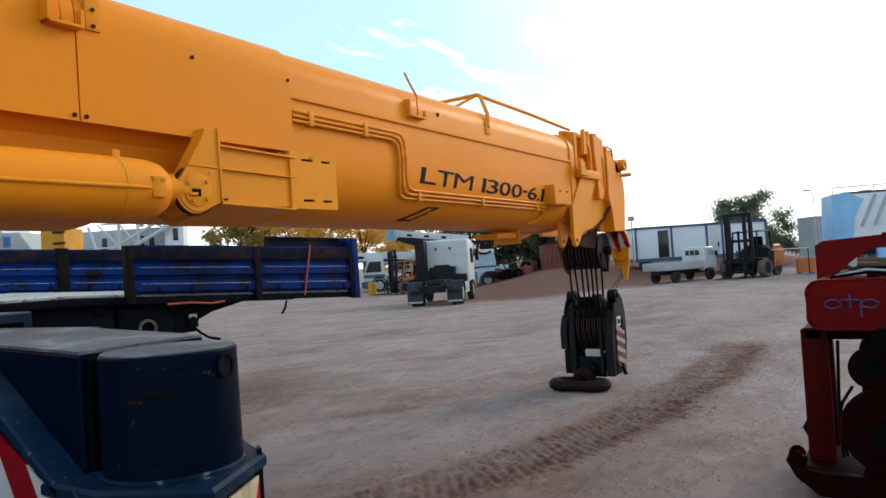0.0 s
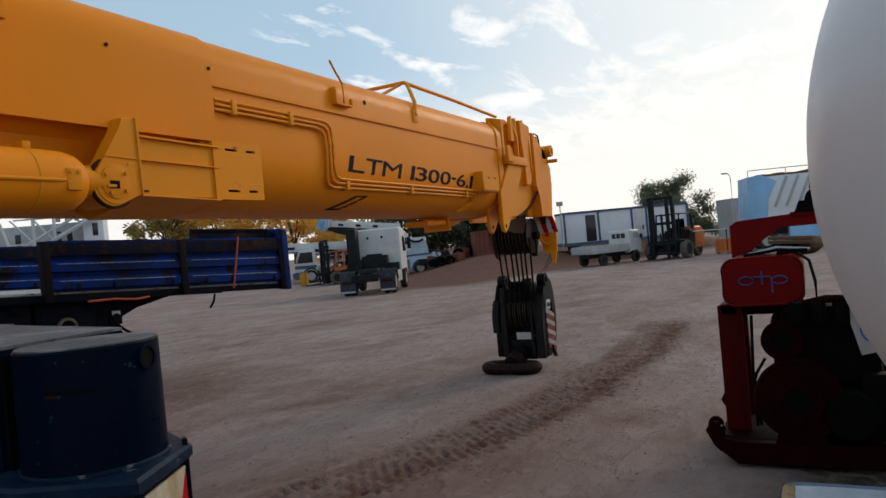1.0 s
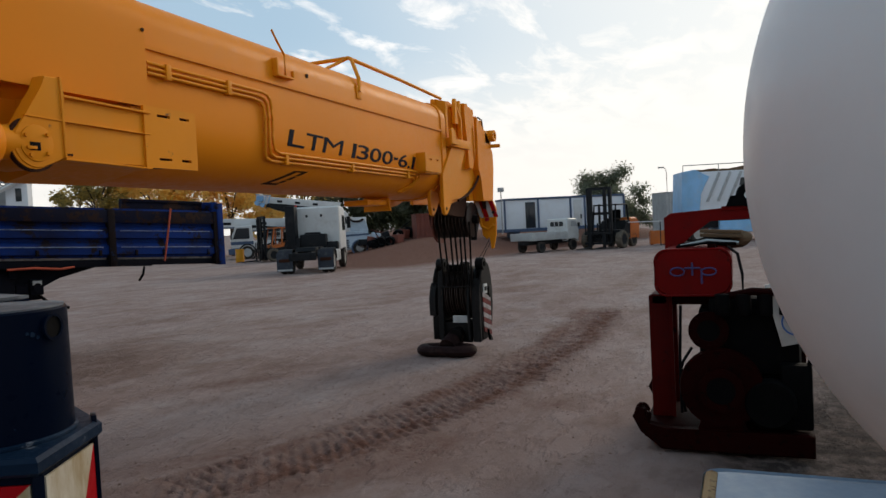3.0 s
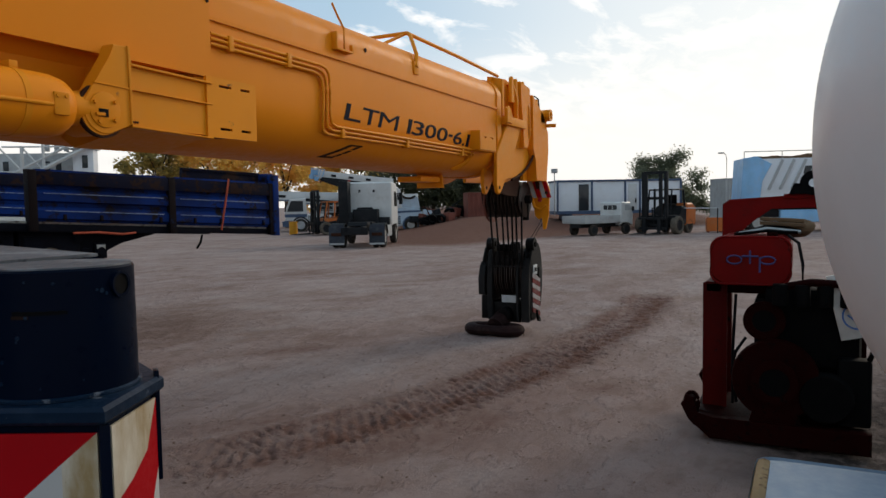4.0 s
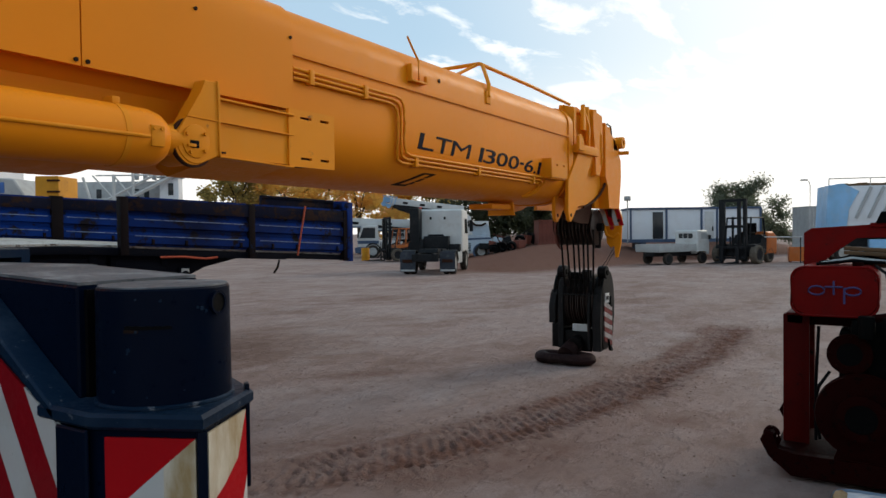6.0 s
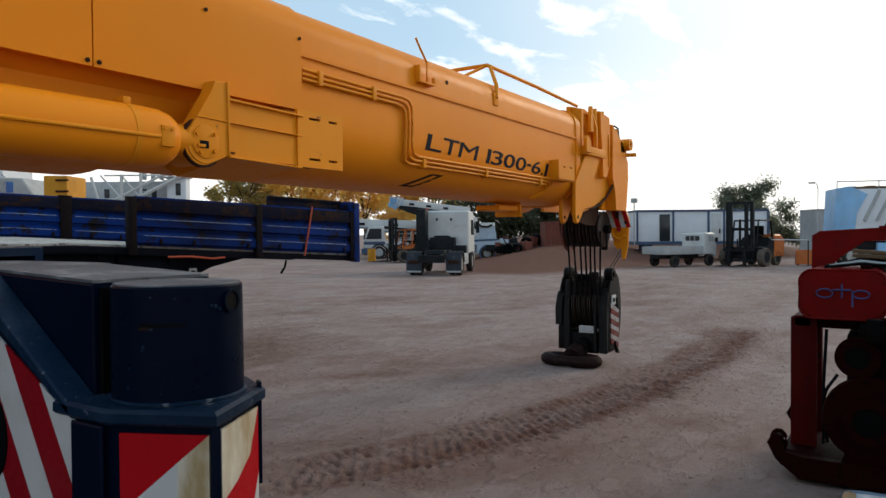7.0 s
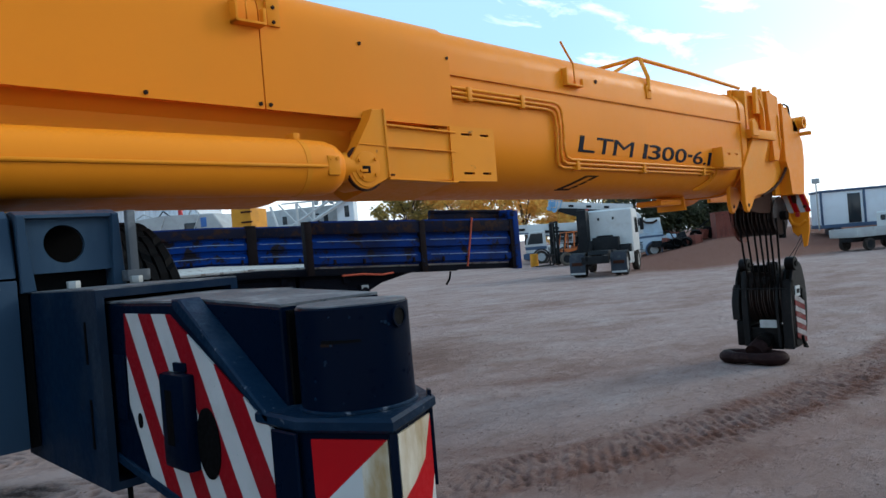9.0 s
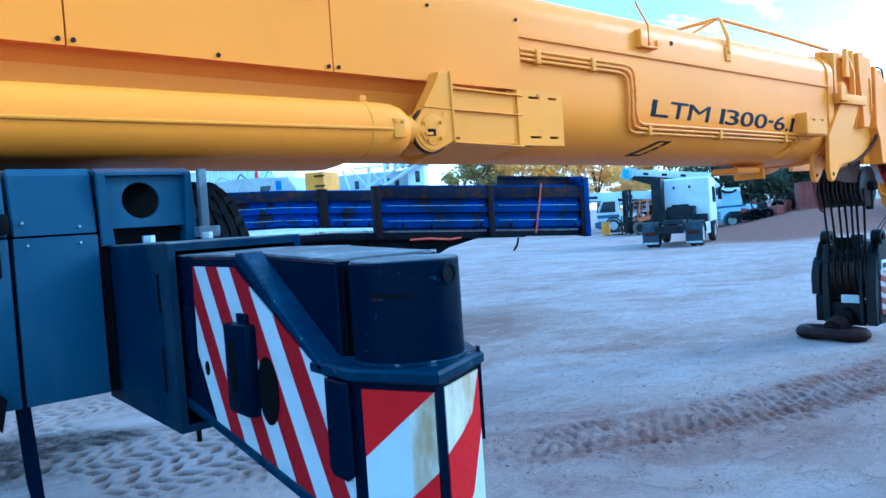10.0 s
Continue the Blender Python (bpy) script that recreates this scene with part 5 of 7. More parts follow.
for y in (3.41, 3.49, 4.02, 4.13):
    bm = B()
    prism(bm, [(HX + u, z) for u, z in CHEEK], "y", y, y + 0.035, 0.008)
    part("side_plate", bm, M_grease, block)
for k in range(6):
    bm = B()
    y = 3.57 + 0.081 * k
    lathe(bm, [(-0.036, 0.375), (-0.030, 0.395), (-0.021, 0.395), (-0.006, 0.33), (0.006, 0.33), (0.021, 0.395), (0.030, 0.395), (0.036, 0.375)], (HX - 0.03, y, 0.87), "y", 44)
    part("sheave", bm, M_sheave, block)
bm = B()
cyl(bm, (HX, 3.38, 0.87), (HX, 4.20, 0.87), 0.085, n=24, w=0.008)
part("axle", bm, M_grease, block)
# bars that stand before the plates
for y0, y1, z0, z1, x in ((4.10, 4.20, 0.56, 1.04, -0.43), (3.98, 4.06, 0.20, 1.22, -0.43), (3.57, 3.605, 0.20, 1.18, -0.44), (3.41, 3.53, 0.18, 1.10, -0.43)):
    bm = B()
    pts = [(HX + x, z0), (HX + x - 0.01, 0.5 * (z0 + z1)), (HX + x + 0.03, z1 - 0.12), (HX + x + 0.10, z1), (HX + x + 0.15, z1), (HX + x + 0.09, z1 - 0.14), (HX + x + 0.05, 0.5 * (z0 + z1)), (HX + x + 0.06, z0)]
    prism(bm, pts, "y", y0, y1, 0.008)
    part("front_strap", bm, M_strapsteel, block)
for y0, y1, z0, z1 in ((4.06, 4.17, 0.20, 0.55), (3.42, 3.54, 0.18, 0.50)):
    bm = B()
    box(bm, HX - 0.40, HX - 0.10, y0, y1, z0, z1, 0.02)
    part("lower_cheek", bm, M_grease, block)
for y in (3.45, 4.07):
    bm = B()
    lathe(bm, [(-0.06, 0.085), (-0.05, 0.095), (0.05, 0.095), (0.06, 0.085)], (HX - 0.20, y, 1.30), "y", 22)
    lug = part("top_lug", bm, M_grease, block)
    bm = B()
    cyl(bm, (HX - 0.20, y - 0.075, 1.30), (HX - 0.20, y + 0.075, 1.30), 0.04, n=14)
    part("lug_pin", bm, M_black, lug)
bm = B()
box(bm, HX - 0.34, HX - 0.22, 3.66, 3.94, 1.20, 1.30, 0.012)
part("rope_guard", bm, M_black, block)
bm = B()
box(bm, HX - 0.39, HX - 0.34, 3.56, 3.70, 1.22, 1.34, 0.012)
prism(bm, [(3.70, 1.32), (3.65, 1.32), (3.61, 1.17), (3.66, 1.14), (3.74, 1.14), (3.74, 1.10), (3.63, 1.09), (3.57, 1.14), (3.57, 1.32)], "x", HX - 0.44, HX - 0.40, 0.006)
part("rope_lever", bm, M_strapsteel, block, "dull grey steel lever")
bm = B()
tube(bm, [(HX - 0.46, 3.44, 0.985), (HX - 0.46, 4.16, 0.99)], 0.008, 8)
part("guard_bar", bm, M_strapsteel, block)
bm = B()
box(bm, HX - 0.38, HX - 0.33, 3.56, 4.02, 0.16, 0.46, 0.02)
box(bm, HX - 0.30, HX + 0.10, 3.50, 4.04, 0.22, 0.46, 0.03)
part("crosshead", bm, M_grease, block)
bm = B()
cyl(bm, (HX - 0.50, 3.78, 0.27), (HX - 0.34, 3.78, 0.30), 0.10, n=18, w=0.01)
part("hook_nut", bm, M_grease, block)
bm = B()
box(bm, HX - 0.40, HX - 0.385, 3.585, 3.845, 0.455, 0.56, 0.004)
part("label_plate", bm, M_white, block, "blank white label plate")
bm = B()
box(bm, HX - 0.26, HX - 0.10, 3.395, 3.409, 0.86, 1.0, 0.004)
part("notice_plate", bm, M_white, block)
bm = B()
box(bm, HX - 0.23, HX - 0.13, 3.391, 3.394, 0.90, 0.96)
part("notice_bar", bm, M_dark, block)
for k in range(8):
    bm = B()
    z = 0.22 + 0.072 * k
    prism(bm, [(HX - 0.30, z + 0.10), (HX + 0.02, z), (HX + 0.02, z + 0.066), (HX - 0.30, z + 0.166)], "y", 3.395, 3.408)
    part("warning_stripe", bm, M_wornwhite if k % 2 else M_wornred, block)
bm = B()
tube(bm, [(HX - 0.02, 3.42, 0.24), (HX - 0.10, 3.36, 0.17), (HX - 0.22, 3.35, 0.19), (HX - 0.24, 3.36, 0.34)], 0.018, 8)
part("bent_handle", bm, M_black, block)
# hook lying flat: a thick double hook
bm = B()
n = 40
ringpts = []
for k in range(n):
    a = 2 * math.pi * k / n
    ringpts.append(Vector((HX - 0.61 - 0.17 * math.sin(a) + (0.06 * math.exp(-(math.cos(a) / 0.35) ** 2) if math.sin(a) > 0 else 0.0), HY + 0.08 + 0.35 * math.cos(a), 0.09)))
rows = []
for k in range(n):
    d = (ringpts[(k + 1) % n] - ringpts[k - 1]).normalized()
    side = d.cross(Vector((0, 0, 1))).normalized()
    r = 0.086 + 0.022 * abs(math.cos(2 * math.pi * k / n))
    rows.append([bm.verts.new(ringpts[k] + side * r * math.cos(b) + Vector((0, 0, 0.8 * r * math.sin(b)))) for b in np.linspace(0, 2 * math.pi, 12, endpoint=False)])
for u, v in zip(rows, rows[1:] + rows[:1]):
    for k in range(12):
        bm.faces.new((u[k], u[(k + 1) % 12], v[(k + 1) % 12], v[k]))
tube(bm, [(HX - 0.60, HY + 0.07, 0.13), (HX - 0.40, HY + 0.03, 0.22), (HX - 0.1, HY, 0.32)], 0.13, 12)
part("hook", bm, M_hook, block, "rust-brown forged double hook")
for k, (top, low) in enumerate(((3.36, 3.53), (3.44, 3.60), (3.51, 3.66), (3.58, 3.72), (3.66, 3.79), (3.75, 3.87), (3.84, 3.96))):
    bm = B()
    tube(bm, [(8.995 if k % 2 else 9.02, top, 1.92), (HX - (0.37 if k % 2 else 0.385), low, 0.95)], 0.014, 8)
    part("wire_rope", bm, M_grease, block)
bm = B()
tube(bm, [(9.45, 3.20, 1.62), (9.50, 3.30, 1.50), (9.58, 3.40, 1.36)], 0.004, 6)
tube(bm, [(9.45, 3.22, 1.66), (9.54, 3.36, 1.48), (9.62, 3.46, 1.38)], 0.004, 6)
part("chain", bm, M_grease, block)
bm = B()
cyl(bm, (9.30, 3.40, 1.95), (9.32, 3.41, 1.66), 0.045, n=12)
part("limit_weight", bm, M_grease, block)

# ---- flatbed trailer ----
TR = pose(9.54, 8.13, 0, 0, 0, -10.4)
trailer = thing("flatbed_trailer", "worn blue dropside flatbed trailer with rusty posts", "trailer", TR)
TL, TWD, DZ, SZ = -13.0, 2.5, 1.555, 2.325
bm = B()
box(bm, TL, 0.0, 0.0, TWD, DZ - 0.12, DZ - 0.03, 0.01)
box(bm, TL, -1.3, -0.015, 0.06, DZ - 0.135, DZ - 0.035, 0.01)
part("deck_frame", bm, M_trframe, trailer)
for k in range(10):
    bm = B()
    box(bm, TL, -0.02, 0.04 + 0.243 * k, 0.04 + 0.243 * k + 0.235, DZ - 0.029, DZ + 0.004, 0.004)
    part("deck_board", bm, M_trdeck, trailer)
bm = B()
for y in (0.75, 1.65):
    prism(bm, [(TL, DZ - 0.60), (-3.9, DZ - 0.60), (-3.5, DZ - 0.40), (-2.7, DZ - 0.26), (-2.2, DZ - 0.12), (TL, DZ - 0.12)], "y", y, y + 0.12, 0.01)
for k in range(10):
    box(bm, TL + 0.6 + k, TL + 0.7 + k, 0.05, TWD - 0.05, DZ - 0.26, DZ - 0.12, 0.006)
part("chassis", bm, M_trframe, trailer)


def dropside(x0, x1, y, out):
    bm = B()
    z0, z1 = DZ + 0.0, SZ
    n = 3
    prof = [(0.0, z0)]
    for k in range(n):
        a = z0 + (z1 - z0) * k / n
        h = (z1 - z0) / n
        prof += [(0.0, a + 0.03), (0.05, a + 0.05), (0.05, a + h - 0.085), (0.0, a + h - 0.03)]
    prof += [(0.0, z1), (-0.03, z1), (-0.03, z0)]
    prism(bm, [(y + out * p, z) for p, z in prof], "x", x0 + 0.06, x1 - 0.06)
    side = part("dropside", bm, M_trblue, trailer)
    bm = B()
    box(bm, x0 + 0.05, x1 - 0.05, min(y + out * 0.04, y + out * 0.06), max(y + out * 0.04, y + out * 0.06), z1 - 0.225, z1 - 0.03, 0.004)
    part("top_rail", bm, M_trtop, side)
    # pale strips paint the light caught along the rib ledges, broken by wear
    for k in range(1, n):
        bm = B()
        z = z0 + (z1 - z0) * k / n
        box(bm, x0 + 0.14, x1 - 0.14, min(y + out * 0.045, y + out * 0.055), max(y + out * 0.045, y + out * 0.055), z - 0.10, z - 0.086, 0.002)
        part("scuffed_rib", bm, M_trrib if k < 3 else M_trrust, side)
    for u in (0.2, 0.45, 0.9):
        bm = B()
        x = x0 + u * (x1 - x0)
        box(bm, x - 0.02, x + 0.02, y - 0.075, y + 0.03, z0 + 0.03, z0 + 0.12, 0.006)
        part("latch", bm, M_trrust, side)
    return side


POSTS = [-0.07, -1.97, -3.97]
FAR = [-0.07, -2.0, -3.95, -5.9, -7.85, -9.8, -11.75]
for a, b in zip(POSTS, POSTS[1:]):
    dropside(b, a, 0.0, -1)
for a, b in zip(FAR, FAR[1:]):
    dropside(b, a, TWD, -1)
for x in POSTS:
    bm = B()
    box(bm, x - 0.055, x + 0.055, -0.07, 0.06, DZ - 0.13, SZ - 0.012, 0.008)
    part("post", bm, M_trrust, trailer)
for x in FAR:
    bm = B()
    box(bm, x - 0.09, x + 0.09, TWD - 0.07, TWD + 0.05, DZ, SZ + 0.02, 0.008)
    part("post", bm, M_trrust, trailer)
bm = B()
box(bm, -1.55, -0.06, 0.30, 0.34, SZ - 0.30, SZ + 0.14, 0.006)
box(bm, -1.56, -0.06, 0.28, 0.36, SZ + 0.12, SZ + 0.165, 0.008)
for u in (-1.5, -0.8, -0.15):
    box(bm, u - 0.04, u + 0.04, 0.341, 0.40, DZ, SZ + 0.12, 0.006)
part("raised_board", bm, M_trtop, trailer)
bm = B()
for k in range(4):
    box(bm, -0.02, 0.03, 0.0, TWD, DZ - 0.10 + 0.258 * k, DZ + 0.15 + 0.258 * k, 0.012)
box(bm, -0.05, 0.07, -0.08, 0.05, DZ - 0.14, SZ + 0.13, 0.008)
box(bm, -0.05, 0.07, TWD - 0.05, TWD + 0.06, DZ - 0.14, SZ + 0.13, 0.008)
box(bm, -0.04, 0.06, 0.0, TWD, SZ + 0.02, SZ + 0.125, 0.01)
part("headboard", bm, M_trblue, trailer)
bm = B()
tube(bm, [(-0.95, -0.07, SZ + 0.02), (-1.02, -0.075, 2.0), (-1.12, -0.07, DZ - 0.06)], 0.015, 6)
part("strap", bm, M_strap, trailer, "orange ratchet strap")
bm = B()
tube(bm, [(-1.45, -0.02, DZ - 0.15), (-1.5, -0.05, DZ - 0.26), (-1.56, -0.03, DZ - 0.36)], 0.018, 6)
part("hanging_hook", bm, M_black, trailer)
for y in (0.45, 1.9):
    bm = B()
    box(bm, -3.1, -2.96, y, y + 0.14, 0.62, DZ - 0.16, 0.01)
    box(bm, -3.18, -2.88, y - 0.08, y + 0.22, 0.58, 0.64, 0.01)
    box(bm, -3.3, -2.8, y - 0.03, y + 0.2, DZ - 0.42, DZ - 0.2, 0.02)
    tube(bm, [(-3.03, y - 0.05, 1.05), (-3.03, y - 0.2, 1.02), (-2.9, y - 0.22, 0.9)], 0.012)
    part("landing_leg", bm, M_trframe, trailer)
bm = B()
box(bm, -3.12, -2.94, 0.08, 0.24, 1.06, 1.27, 0.015)
box(bm, -3.30, -3.14, 0.10, 0.20, 1.00, 1.20, 0.01)
cyl(bm, (-3.03, 0.06, 1.16), (-3.03, 0.085, 1.16), 0.06, n=14)
cp = part("coupling_box", bm, M_trframe, trailer)
bm = B()
box(bm, -3.09, -2.97, 0.066, 0.079, 1.19, 1.25, 0.004)
part("coupling_lid", bm, M_wgrey, cp)
bm = B()
tube(bm, [(-3.0, 0.12, 1.06), (-2.92, 0.10, 0.98), (-2.80, 0.08, 0.90), (-2.62, 0.06, 0.86)], 0.02, 8)
part("hanging_hose", bm, M_black, trailer)
bm = B()
tube(bm, [(-2.55, -0.01, DZ - 0.125), (-2.75, -0.02, DZ - 0.15), (-3.1, -0.02, DZ - 0.13), (-3.45, -0.01, DZ - 0.145)], 0.016, 8)
part("air_hose", bm, M_strap, trailer)
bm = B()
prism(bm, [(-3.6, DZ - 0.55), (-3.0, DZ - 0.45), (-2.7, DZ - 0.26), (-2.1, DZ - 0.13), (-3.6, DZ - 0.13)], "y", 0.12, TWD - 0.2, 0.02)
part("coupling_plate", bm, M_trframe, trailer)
# boxes added as dark fill for the chassis and its shade below the bed
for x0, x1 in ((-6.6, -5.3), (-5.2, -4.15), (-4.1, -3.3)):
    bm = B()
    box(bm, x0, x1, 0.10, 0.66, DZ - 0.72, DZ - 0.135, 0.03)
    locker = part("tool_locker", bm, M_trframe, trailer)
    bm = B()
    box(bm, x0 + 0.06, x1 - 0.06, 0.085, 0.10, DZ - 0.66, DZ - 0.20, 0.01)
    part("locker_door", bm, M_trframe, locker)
bm = B()
ring(bm, (-3.72, 0.03, 1.08), (-3.72, 0.083, 1.08), 0.13, 0.095)
part("spare_rim", bm, M_rubbertan, trailer)
bm = B()
box(bm, -4.62, -4.58, 0.07, 0.084, DZ - 0.70, DZ - 0.50, 0.002)
part("red_reflector", bm, M_redlight, trailer)
for x in (-9.2, -10.5, -11.8):
    wheel(trailer, x, 0.25, 0.52, 0.38)
    wheel(trailer, x, 2.25, 0.52, 0.38, out=1)
# the bed stands nose down and leans a little
for ob in trailer.children_recursive:
    if ob.type == "MESH" and ob.name.split(".")[0] not in ("wheel", "tyre", "rim", "hub", "landing_leg"):
        bm = B()
        bm.from_mesh(ob.data)
        bmesh.ops.bisect_plane(bm, geom=bm.verts[:] + bm.edges[:] + bm.faces[:], plane_co=(-4.7, 0, 0), plane_no=(1, 0, 0))
        bm.to_mesh(ob.data)
        bm.free()
        for v in ob.data.vertices:
            co = v.co
            if co.z > 0.8:
                up = min(max((co.z - DZ) / (SZ - DZ), 0.0), 1.0)
                co.z += (0.055 - 0.021 * up) * min(max(-co.x, 0.0), 4.7) + 0.036 * co.y * smooth(co.z, 0.8, 1.5)

# ---- red pump unit on a skid ----
pump = thing("pump_unit", "red skid-mounted pump engine with a fuel tank on top", "pump", pose(0, -0.06, 0))
bm = B()
box(bm, 5.62, 6.75, -0.50, 0.72, 0.10, 0.20, 0.012)
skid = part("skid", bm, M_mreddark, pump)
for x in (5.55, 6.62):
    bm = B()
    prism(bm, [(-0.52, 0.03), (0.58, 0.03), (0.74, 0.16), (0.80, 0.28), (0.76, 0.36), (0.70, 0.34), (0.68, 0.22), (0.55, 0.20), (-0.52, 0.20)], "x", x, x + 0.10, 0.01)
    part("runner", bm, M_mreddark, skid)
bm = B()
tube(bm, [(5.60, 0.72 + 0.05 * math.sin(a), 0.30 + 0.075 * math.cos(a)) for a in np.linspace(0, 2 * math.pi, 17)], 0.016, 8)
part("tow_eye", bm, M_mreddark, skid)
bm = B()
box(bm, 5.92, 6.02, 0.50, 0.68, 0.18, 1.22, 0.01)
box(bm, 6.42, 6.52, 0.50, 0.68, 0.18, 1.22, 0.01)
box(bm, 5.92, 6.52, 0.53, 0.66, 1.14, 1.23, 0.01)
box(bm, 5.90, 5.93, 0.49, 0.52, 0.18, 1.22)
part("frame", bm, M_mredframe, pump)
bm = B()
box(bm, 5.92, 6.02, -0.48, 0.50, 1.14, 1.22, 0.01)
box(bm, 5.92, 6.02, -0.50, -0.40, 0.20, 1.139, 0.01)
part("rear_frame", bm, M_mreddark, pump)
bm = B()
rnd = [(0.31 + u * 0.195 + 0.095 * math.cos(a), 1.42 + v * 0.09 + 0.095 * math.sin(a)) for u, v, a0 in ((1, 1, 0.0), (-1, 1, 0.5), (-1, -1, 1.0), (1, -1, 1.5)) for a in np.linspace(a0 * math.pi, (a0 + 0.5) * math.pi, 8)]
prism(bm, rnd, "x", 5.74, 6.55, 0.018)
tank = part("fuel_tank", bm, M_mred, pump, "rounded red fuel tank with painted strokes")
bm = B()
rim = [(5.742, y, z) for y, z in rnd]
tube(bm, rim + rim[:1], 0.009, 6)
part("tank_seam", bm, M_mred, tank)
bm = B()
cyl(bm, (5.95, 0.16, 1.60), (5.95, 0.16, 1.635), 0.04, n=16, w=0.004)
part("filler_cap", bm, M_mreddark, tank)
# painted strokes: plain shapes
bm = B()
fx = 5.735
for cy, cz, ry, rz in ((0.425, 1.427, 0.055, 0.033), (0.185, 1.425, 0.055, 0.03)):
    tube(bm, [(fx, cy + ry * math.cos(a), cz + rz * math.sin(a)) for a in np.linspace(0.3, 2 * math.pi + 0.3, 15)], 0.007, 6)
tube(bm, [(fx, 0.31, 1.50), (fx, 0.31, 1.395)], 0.008, 6)
tube(bm, [(fx, 0.37, 1.455), (fx, 0.25, 1.455)], 0.008, 6)
tube(bm, [(fx, 0.24, 1.45), (fx, 0.24, 1.33)], 0.008, 6)
part("painted_mark", bm, M_logoblue, tank)
bm = B()
prism(bm, [(0.60, 1.50), (0.60, 1.86), (0.54, 1.90), (-0.02, 1.93), (-0.5, 1.93), (-0.5, 1.82), (0.20, 1.82), (0.36, 1.70), (0.50, 1.55)], "x", 6.62, 6.70, 0.008)
box(bm, 6.6, 6.72, -0.5, 0.1, 1.90, 1.94, 0.01)
part("lifting_arm", bm, M_mred, pump)
bm = B()
ring(bm, (6.57, -0.13, 2.03), (6.61, -0.13, 2.03), 0.105, 0.036, 28)
prism(bm, [(0.06, 1.935), (0.02, 2.03), (-0.03, 2.03), (-0.06, 1.96), (-0.20, 1.96), (-0.23, 2.03), (-0.28, 2.03), (-0.30, 1.935)], "x", 6.572, 6.608, 0.004)
part("lug_plate", bm, M_black, pump)
bm = B()
tube(bm, [(6.66, -0.34, 1.82), (6.66, -0.36, 1.76), (6.66, -0.42, 1.74), (6.66, -0.46, 1.78), (6.66, -0.45, 1.82)], 0.014)
part("shackle", bm, M_steel, pump)
# planks, sacking and loose bars heaped on the tank
for dx, z, ang in ((0.0, 1.690, 0.10), (0.09, 1.722, -0.08)):
    bm = B()
    box(bm, -0.07, 0.07, -0.17, 0.17, -0.014, 0.014, 0.004, Matrix.Translation((6.28 + dx, 0.10, z)) @ Matrix.Rotation(ang, 4, "Z") @ Matrix.Rotation(0.06, 4, "X"))
    part("plank", bm, M_card, pump)
bm = B()
bmesh.ops.create_icosphere(bm, subdivisions=3, radius=1.0, matrix=Matrix.Translation((6.40, 0.02, 1.655)) @ Matrix.Diagonal((0.12, 0.17, 0.075, 1)))
for v in bm.verts:
    v.co += Vector((0, 0, 0.022 * noise.noise(v.co * 11.0)))
part("sacking", bm, M_card, pump)
for k in range(7):
    bm = B()
    tube(bm, [(5.90 + 0.07 * k, 0.44 - 0.03 * (k % 3), 1.62), (5.93 + 0.07 * k, 0.2, 1.645 + 0.016 * (k % 3)), (5.97 + 0.065 * k, -0.02 - 0.02 * (k % 2), 1.632)], 0.013 + 0.004 * (k % 2), 6)
    part("loose_bar", bm, M_steel if k in (1, 4) else M_black, pump)
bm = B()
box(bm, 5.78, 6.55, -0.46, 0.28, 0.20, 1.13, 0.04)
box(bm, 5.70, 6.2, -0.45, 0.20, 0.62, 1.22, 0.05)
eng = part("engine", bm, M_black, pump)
for k in range(4):
    bm = B()
    cyl(bm, (5.60, -0.36 + 0.15 * k, 1.10), (5.60, -0.36 + 0.15 * k, 1.26), 0.055, n=16, w=0.006)
    part("rocker_cap", bm, M_black, eng)
bm = B()
tube(bm, [(5.62, 0.05, 1.24), (5.58, -0.12, 1.28), (5.58, -0.34, 1.27), (5.66, -0.46, 1.20)], 0.03, 10)
part("fuel_line", bm, M_mreddark, eng)
bm = B()
lathe(bm, [(5.55, 0.02), (5.55, 0.17), (5.58, 0.19), (5.64, 0.19), (5.66, 0.15)], (0, -0.22, 0.42), "x", 30)
part("flywheel", bm, M_black, eng)
bm = B()
box(bm, 5.60, 5.74, -0.52, -0.30, 0.22, 0.72, 0.03)
tube(bm, [(5.62, -0.50, 0.72), (5.60, -0.54, 0.86), (5.64, -0.50, 0.98)], 0.02, 8)
part("side_cover", bm, M_black, eng)
bm = B()
lathe(bm, [(-0.10, 0.30), (-0.04, 0.31), (0.0, 0.29), (0.0, 0.10), (0.02, 0.10)], (5.66, 0.12, 0.53), "x", 36)
cyl(bm, (5.64, 0.12, 0.53), (5.50, 0.12, 0.53), 0.125, n=24)
prism(bm, [(0.30, 0.20), (-0.06, 0.20), (0.0, 0.4), (0.24, 0.4)], "x", 5.58, 5.70)
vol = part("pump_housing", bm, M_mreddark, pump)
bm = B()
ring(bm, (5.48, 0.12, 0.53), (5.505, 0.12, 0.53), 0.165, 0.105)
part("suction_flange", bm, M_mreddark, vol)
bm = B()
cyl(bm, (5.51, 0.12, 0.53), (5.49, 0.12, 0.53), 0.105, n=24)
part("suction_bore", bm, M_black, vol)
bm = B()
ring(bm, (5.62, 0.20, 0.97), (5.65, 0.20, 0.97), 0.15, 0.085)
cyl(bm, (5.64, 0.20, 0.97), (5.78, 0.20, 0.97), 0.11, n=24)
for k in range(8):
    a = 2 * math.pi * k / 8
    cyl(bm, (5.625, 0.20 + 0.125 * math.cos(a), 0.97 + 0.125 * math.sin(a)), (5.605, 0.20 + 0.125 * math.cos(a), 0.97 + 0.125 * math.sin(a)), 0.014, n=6)
